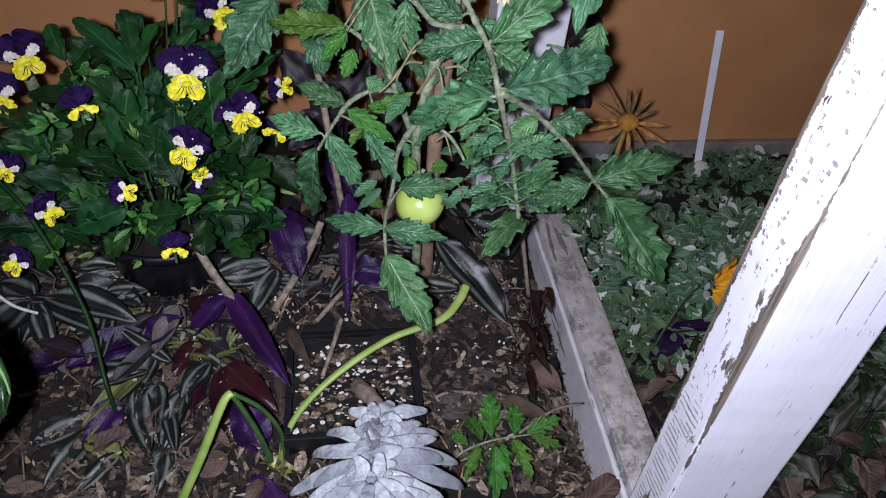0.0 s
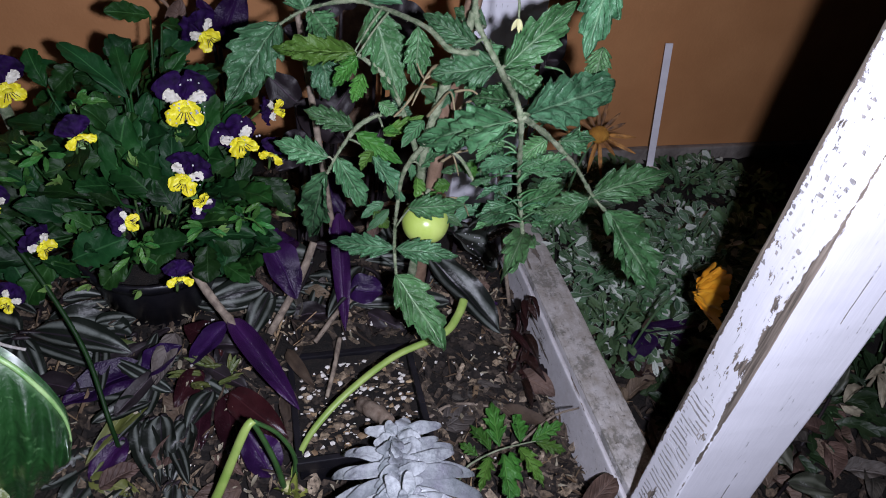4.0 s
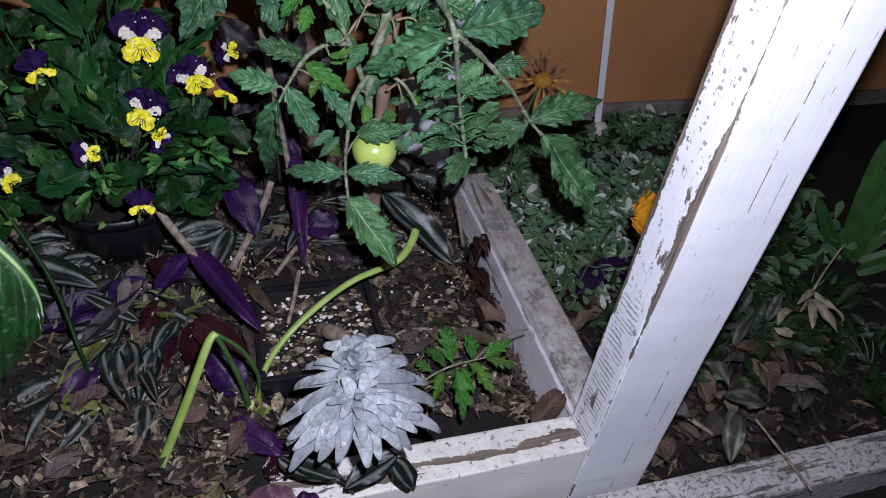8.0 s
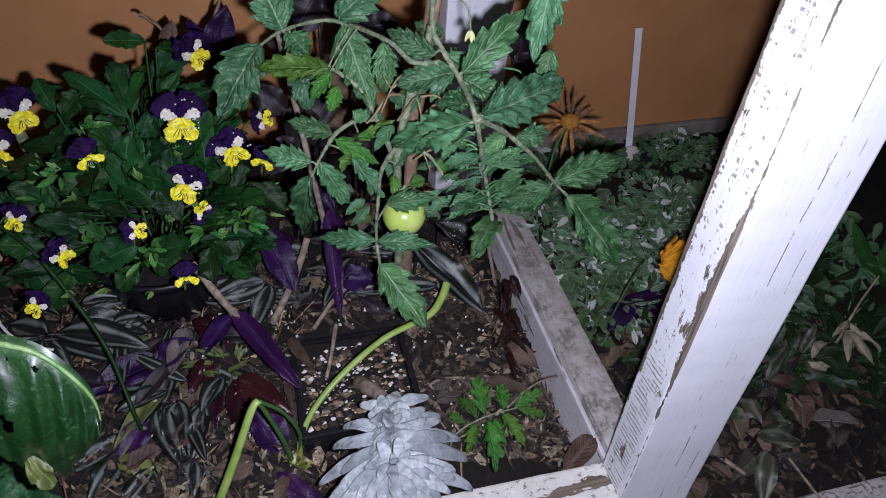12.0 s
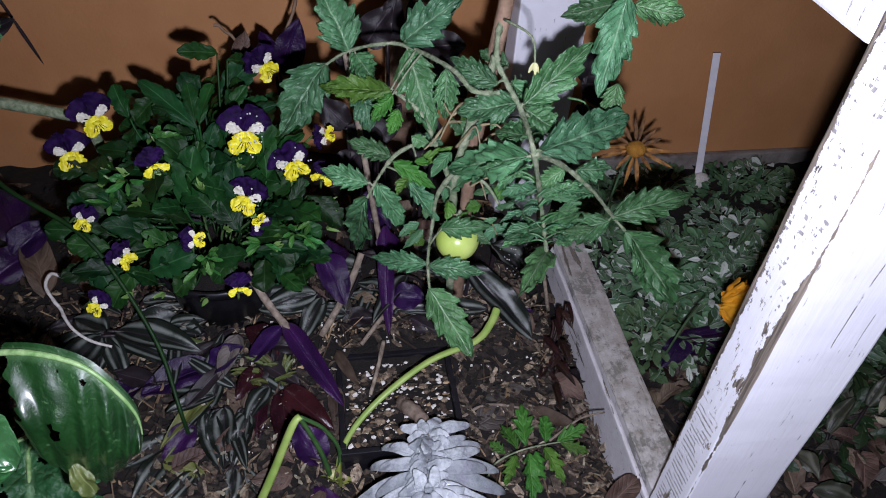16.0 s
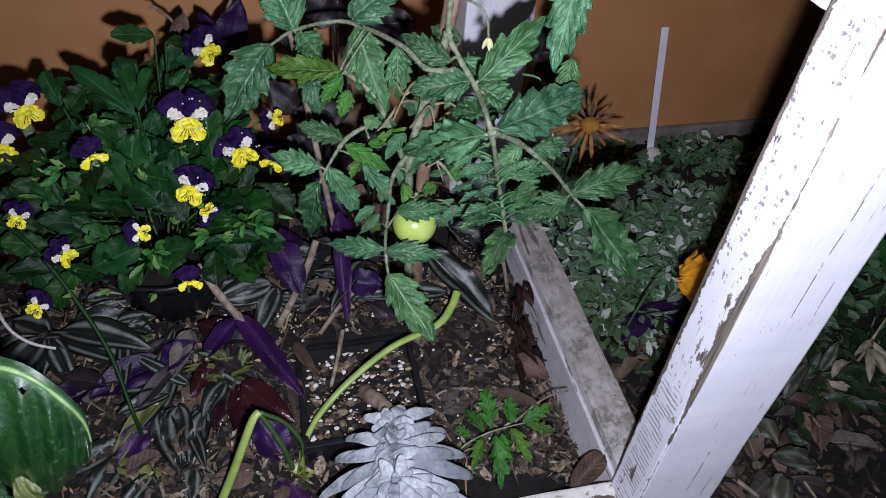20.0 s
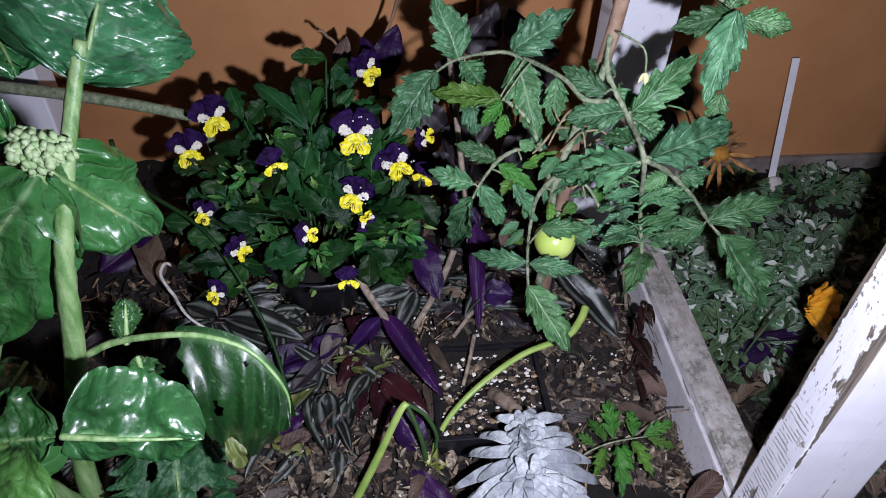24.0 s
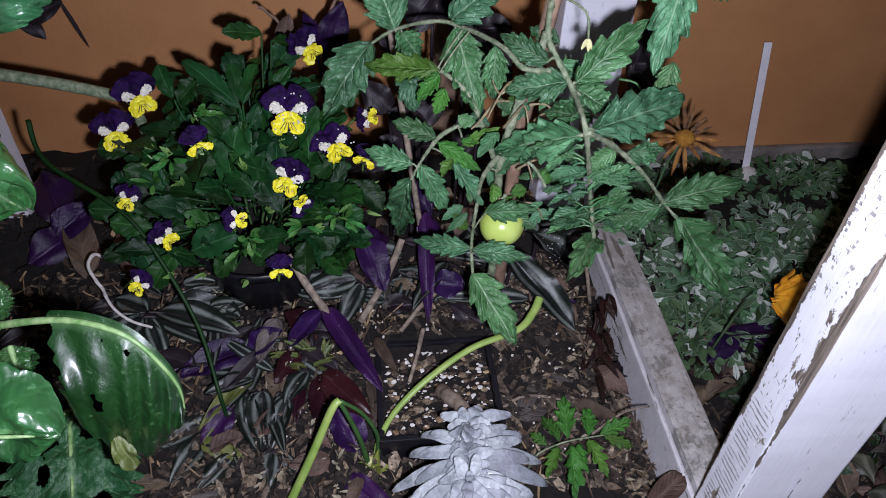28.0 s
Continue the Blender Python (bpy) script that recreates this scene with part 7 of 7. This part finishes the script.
stick("pale_twig", [(-0.004, 0.60, 0.12), (-0.022, 0.575, 0.09), (-0.053, 0.542, 0.055)], 0.0042, 0.0036, "stick", "pale dry twig lying on the litter", "twig", 7)
stick("pale_twig", [(0.013, 0.521, 0.062), (0.004, 0.49, 0.056), (-0.006, 0.463, 0.048)], 0.0026, 0.002, "stick", "dry straw lying across the pot's rim", "straw", 6)
stick("dry_straw", [(0.087, 0.440, 0.026), (0.115, 0.45, 0.03), (0.156, 0.443, 0.026), (0.20, 0.42, 0.026)], 0.0018, 0.0014, "stick", "dry straw stalk on the soil", "straw", 6)
dead((0.161, 0.442, 0.026), (0.214, 0.400, 0.026), 0.016, "chips", "flat pale dry leaf blade on the soil", 0.2)
stick("dry_straw", [(0.171, 0.401, 0.028), (0.205, 0.415, 0.04), (0.236, 0.424, 0.034)], 0.0014, 0.001, "stick", "dry straw stalk on the soil", "straw", 6)
stick("arching_tendril", [(-0.36, 0.65, 0.25), (-0.344, 0.62, 0.222), (-0.277, 0.58, 0.194), (-0.244, 0.55, 0.164), (-0.207, 0.50, 0.11), (-0.188, 0.45, 0.07), (-0.184, 0.44, 0.03)], 0.0026, 0.0018, "pansy_leaf", "long thin dark green stem arching to the ground", "stem", 7, 0.05)
stick("leaning_stalk", [(-0.62, 0.69, 0.31), (-0.473, 0.69, 0.292), (-0.368, 0.69, 0.273), (-0.290, 0.690, 0.252), (-0.276, 0.70, 0.235), (-0.262, 0.71, 0.05)], 0.0066, 0.0055, "tomato_stem", "thick green stem leaning across behind the pansies", "stem", 9, 0.05)
shoot("wall_plant", "dark leafy sprig hanging before the wall", "plant", [((-0.42, 0.85, 0.262), (-0.372, 0.85, 0.281), 0.022), ((-0.43, 0.85, 0.27), (-0.40, 0.84, 0.24), 0.02), ((-0.44, 0.85, 0.27), (-0.42, 0.85, 0.31), 0.022), ((-0.395, 0.90, 0.26), (-0.378, 0.90, 0.198), 0.004)], "plum_leaf", lift=0.1, hung=(-0.52, 0.962, 0.50))


# ---- plants beside the frame ----
def clump(at, radius, height, count, mat, seed, label, size=(0.010, 0.027), name="variegated_plant", broad=(0.28, 0.46)):
    r = random.Random(seed)
    at = Vector(at)
    root = thing(name, at, label, "garden plant", "low plants beside the frame")
    bm = bmesh.new()
    for k in range(count):
        a, q = r.uniform(0, 6.283), radius * math.sqrt(r.random())
        h = height * (0.25 + 0.75 * r.random()) * (1.1 - 0.7 * q / radius)
        b = Vector((q * math.cos(a), q * math.sin(a), h))
        L = r.uniform(*size)
        d = Vector((math.cos(a) + r.uniform(-0.9, 0.9), math.sin(a) + r.uniform(-0.9, 0.9), r.uniform(-0.5, 0.7))).normalized()
        leaf(bm, b, b + d * L, L * r.uniform(*broad), facing(at + b, 0.4, 0.5, r), "spoon", 5, 2, 0.3, 0.2, 0, 0, 0, 3, 0.1, (0, 0, 0), r.random() * 9)
    part("foliage", bm, MAT[mat], root, at=at)
    for k in range(7):
        bm = bmesh.new()
        a, q = r.uniform(0, 6.283), radius * r.uniform(0.3, 0.9)
        tube(bm, [(0, 0, -0.01), (0.5 * q * math.cos(a), 0.5 * q * math.sin(a), height * 0.5), (q * math.cos(a), q * math.sin(a), height * 0.8)], 0.0016, 0.001, 5, 4, 0.1)
        part("stem", bm, MAT["gazania_leaf"], root, at=at)


r = random.Random(9)
for k in range(17):
    x, y = 0.365 + 0.27 * (k % 5) / 4 + r.uniform(-0.02, 0.02), 0.585 + 0.075 * (k // 5) + r.uniform(-0.02, 0.02)
    clump((x, y, ground_z(x, y)), r.uniform(0.045, 0.06), r.uniform(0.05, 0.085), 160, "small_leaf" if k % 3 else "gazania_leaf", 50 + k, "low bushy plant with small cream-edged green leaves")
for k in range(7):
    x, y = 0.40 + 0.055 * k, 0.86 + r.uniform(-0.02, 0.03)
    if k == 3:
        y -= 0.055
    clump((x, y, ground_z(x, y)), 0.05, 0.032 if k == 3 else 0.048, 130, "small_leaf" if k % 2 else "gazania_leaf", 80 + k, "low bushy plant with grey-green leaves by the wall", (0.009, 0.022), broad=(0.3, 0.5))


def daisy(name, at, size, face, petals, mat, label, heart_mat, droop, width, heart_size=0.2, upper_mat=None):
    root = thing(name, at, label, "flower")
    at, n = Vector(at), Vector(face).normalized()
    s = n.orthogonal().normalized()
    u = n.cross(s)
    bm = bmesh.new()
    blob(bm, n * size * (0.16 if droop > 0.5 else 0.0), size * heart_size, (1, 1, 0.8), 2, 0.35)
    part("flower_heart", bm, MAT[heart_mat], root, at=at)
    for k in range(petals):
        a = 2 * math.pi * k / petals + rng.uniform(-0.12, 0.12)
        d = (s * math.cos(a) + u * math.sin(a) + n * rng.uniform(droop - 0.2, droop + 0.2)).normalized()
        bm = bmesh.new()
        leaf(bm, at + d * size * 0.12, at + d * size * (rng.uniform(0.42, 0.56) if width > 0.1 else rng.uniform(0.38, 0.72)), size * width, n, "petal" if width > 0.1 else "lance", 10, 2, 0.5, -0.15, origin=at, wave=0.3, seed=k)
        part("petal", bm, MAT[upper_mat if upper_mat and d.z > 0.15 else mat], root, at=at)
    g = Vector((at.x + 0.015, at.y + 0.07, ground_z(at.x + 0.015, at.y + 0.07)))
    bm = bmesh.new()
    tube(bm, [at - n * size * 0.1, at.lerp(g, 0.4) + Vector((0, 0.01, 0.01)), g], 0.0014, 0.0014, 7, 5, 0.1, at)
    part("stalk", bm, MAT["gazania_leaf"], root, at=at)


daisy("orange_daisy", (0.354, 0.480, 0.128), 0.088, (0.85, -0.38, 0.16), 16, "orange_petal", "bright orange daisy half closed, growing beside the post", "dry_heart", 0.85, 0.17, 0.07)
daisy("dried_daisy", (0.345, 0.714, 0.162), 0.085, toward((0.345, 0.714, 0.162), 0.0, 0.1), 14, "dry_petal", "withered daisy head with dried ochre petals", "dry_heart", 0.15, 0.060, 0.15, "dark_petal")
lean = Vector((0.558, 0.947, 0.166)) - Vector((0.579, 0.915, -0.05))
bm = bmesh.new()
box(bm, (-0.0056, -0.0012, -0.02), (0.0056, 0.0012, lean.length), 0.0006)
zz = lean.normalized()
yy = (Vector((0.25, 0.75, -0.2)) - zz * zz.dot(Vector((0.25, 0.75, -0.2)))).normalized()
bmesh.ops.rotate(bm, matrix=Matrix((yy.cross(zz), yy, zz)).transposed(), verts=bm.verts)
ob = part("plastic_strip", bm, MAT["label"], at=(0.579, 0.915, -0.05), smooth=False)
tagged(ob, "plain narrow white plastic strip leaning on the wall", "plant stick")
bm = bmesh.new()
blob(bm, (0, 0, 0), 0.017, (1.2, 0.8, 0.9), 2, 0.5)
tagged(part("white_stone", bm, MAT["perlite"], at=(0.575, 0.905, -0.045)), "rough whitish stone at the strip's foot", "stone")

# beyond the post: strap leaves, dry curls and fallen leaves in the dark
strap = thing("strap_leaf_plant", (0.845, 0.55, -0.09), "clump of long green strap leaves", "garden plant")
for b, t, w in (((0.800, 0.545, -0.085), (0.757, 0.560, 0.127), 0.032), ((0.795, 0.515, -0.08), (0.90, 0.50, -0.02), 0.022), ((0.81, 0.55, -0.085), (0.91, 0.55, 0.04), 0.032), ((0.80, 0.54, -0.085), (0.785, 0.55, 0.10), 0.028),
                ((0.81, 0.55, -0.085), (0.95, 0.60, 0.10), 0.03), ((0.81, 0.53, -0.085), (0.93, 0.46, 0.02), 0.026), ((0.79, 0.54, -0.085), (0.72, 0.58, 0.02), 0.024), ((0.80, 0.55, -0.085), (0.86, 0.60, 0.15), 0.028)):
    b, t = Vector(b) + Vector((0.045, 0.02, 0)), Vector(t) + Vector((0.045, 0.02, 0))
    bm = bmesh.new()
    leaf(bm, b, t, w * 0.9, facing(b, 0.2, 0.3), "strap", 16, 3, 0.45, 0.18, origin=b)
    part("leaf", bm, MAT["strap_leaf"], strap, at=b)
dry = thing("withered_plant", (0.66, 0.455, -0.07), "curled dry whitish leaves on a bent stalk", "dry plant")
stalk_line = [(0.66, 0.455, -0.075), (0.668, 0.462, -0.03), (0.690, 0.478, 0.0), (0.712, 0.490, 0.03)]
bm = bmesh.new()
tube(bm, stalk_line, 0.0024, 0.0012, 6, 5, 0.2, stalk_line[0])
part("stem", bm, MAT["husk"], dry, at=stalk_line[0])
for k, (b, t, w) in enumerate((((0.668, 0.460, -0.02), (0.640, 0.452, -0.03), 0.010), ((0.668, 0.460, -0.02), (0.690, 0.448, -0.035), 0.010), ((0.664, 0.456, -0.03), (0.672, 0.405, -0.04), 0.012),
                           ((0.662, 0.456, -0.03), (0.644, 0.418, -0.04), 0.011), ((0.664, 0.458, -0.03), (0.700, 0.425, -0.045), 0.009), ((0.600, 0.432, -0.04), (0.632, 0.444, -0.03), 0.012), ((0.592, 0.430, -0.04), (0.616, 0.418, -0.045), 0.012))):
    bm = bmesh.new()
    leaf(bm, b, t, w, facing(b, 0.4, 0.5), "lance", 18, 3, 1.3, 0.75, 0, 0, 0.0, 5, 0.8, b, k * 1.9)
    part("leaf", bm, MAT["husk"], dry, at=b)
shoot("striped_spiderwort", "fallen striped leaves lying over the edging board", "spiderwort", [((0.464, 0.348, -0.040), (0.512, 0.330, -0.045), 0.024), ((0.466, 0.325, -0.042), (0.432, 0.276, -0.056), 0.023), ((0.473, 0.405, -0.05), (0.482, 0.362, -0.045), 0.018), ((0.53, 0.42, -0.05), (0.575, 0.45, -0.03), 0.016), ((0.58, 0.46, -0.05), (0.55, 0.49, -0.02), 0.016), ((0.60, 0.45, -0.05), (0.625, 0.47, -0.02), 0.014)], "faded_stripe", fold=0.8, droop=0.3, wave=0.5)
dead((0.368, 0.330, -0.06), (0.361, 0.291, -0.052), 0.024, "dead_leaf")
dead((0.39, 0.36, -0.06), (0.42, 0.335, -0.055), 0.026, "grey_leaf")
stick("pale_twig", [(0.490, 0.318, -0.05), (0.496, 0.27, -0.053), (0.500, 0.228, -0.055)], 0.0018, 0.0014, "stick", "thin twig lying over the edging board", "twig", 6)
stick("pale_twig", [(0.414, 0.351, -0.06), (0.435, 0.314, -0.058)], 0.003, 0.0026, "stick", "short twig among dead leaves", "twig", 6)
for k in range(8):
    x, y = 0.62 + 0.06 * (k % 4), 0.62 + 0.1 * (k // 4) + r.uniform(-0.02, 0.02)
    clump((x, y, ground_z(x, y)), 0.06, 0.05, 60, "gazania_leaf", 120 + k, "low deep green foliage in the dark", (0.02, 0.04), "ground_cover_plant")
r = random.Random(77)
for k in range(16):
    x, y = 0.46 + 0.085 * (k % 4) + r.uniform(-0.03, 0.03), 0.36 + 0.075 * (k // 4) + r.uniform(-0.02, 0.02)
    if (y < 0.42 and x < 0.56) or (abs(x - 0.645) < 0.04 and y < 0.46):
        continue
    clump((x, y, ground_z(x, y)), 0.055, 0.045, 55, "shaded_leaf", 160 + k, "low green foliage beyond the post, its colour darkened for shade", (0.022, 0.045), "ground_cover_plant")
for k in range(26):
    x, y = r.uniform(0.35, 0.60), r.uniform(0.30, 0.50)
    z = ground_z(x, y) + 0.014
    a, L = r.uniform(0, 6.283), r.uniform(0.028, 0.055)
    dead((x, y, z), (x + L * math.cos(a), y + L * math.sin(a), z + r.uniform(-0.004, 0.016)), L * r.uniform(0.35, 0.55), r.choice(("dead_leaf", "dead_leaf", "grey_leaf")), "dead curled leaf lying beyond the post", r.uniform(0.5, 1.2), droop=r.uniform(0.2, 0.45))

# a shrivelled plant at the side rail, round leaves by the front rail, fallen leaves behind the post
r = random.Random(91)
rows = []
for k in range(13):
    q = r.random()
    b = Vector((0.192 + 0.042 * q + r.uniform(-0.014, 0.014), 0.475 + 0.13 * q, 0.014 + r.uniform(0.0, 0.028)))
    rows.append((b, b + Vector((r.uniform(-0.014, 0.016), r.uniform(-0.045, -0.012), r.uniform(-0.016, 0.006))), r.uniform(0.004, 0.009)))
shoot("withered_plant", "shrivelled reddish-brown plant beside the side rail", "dry plant", rows, "rust_leaf", stem="rust_leaf", fold=1.2, droop=0.35)
for b, t, w, mat in (((-0.112, 0.350, 0.012), (-0.100, 0.322, 0.014), 0.024, "blush_leaf"), ((-0.100, 0.325, 0.012), (-0.081, 0.303, 0.014), 0.022, "olive_leaf"), ((-0.112, 0.318, 0.010), (-0.112, 0.294, 0.012), 0.021, "dead_leaf"),
                     ((-0.062, 0.290, 0.016), (-0.022, 0.288, 0.022), 0.032, "blush_leaf"), ((-0.030, 0.288, 0.016), (-0.004, 0.276, 0.020), 0.028, "purple_leaf")):
    shoot("round_leaf_weed", "small weed with round leaves by the front rail", "weed", [(b, t, w)], mat, "round-leaved weeds", 0.2, "broad", stem="dead_leaf")
for k in range(22):
    x, y = r.uniform(0.34, 0.46), r.uniform(0.47, 0.60)
    z = ground_z(x, y) + r.uniform(0.012, 0.028)
    a, L = r.uniform(0, 6.283), r.uniform(0.026, 0.05)
    dead((x, y, z), (x + L * math.cos(a), y + L * math.sin(a), z + r.uniform(-0.006, 0.014)), L * r.uniform(0.35, 0.55), r.choice(("dead_leaf", "dead_leaf", "rust_leaf")), "dead brown leaf fallen beside the low plants", r.uniform(0.3, 0.9), droop=r.uniform(0.15, 0.4))
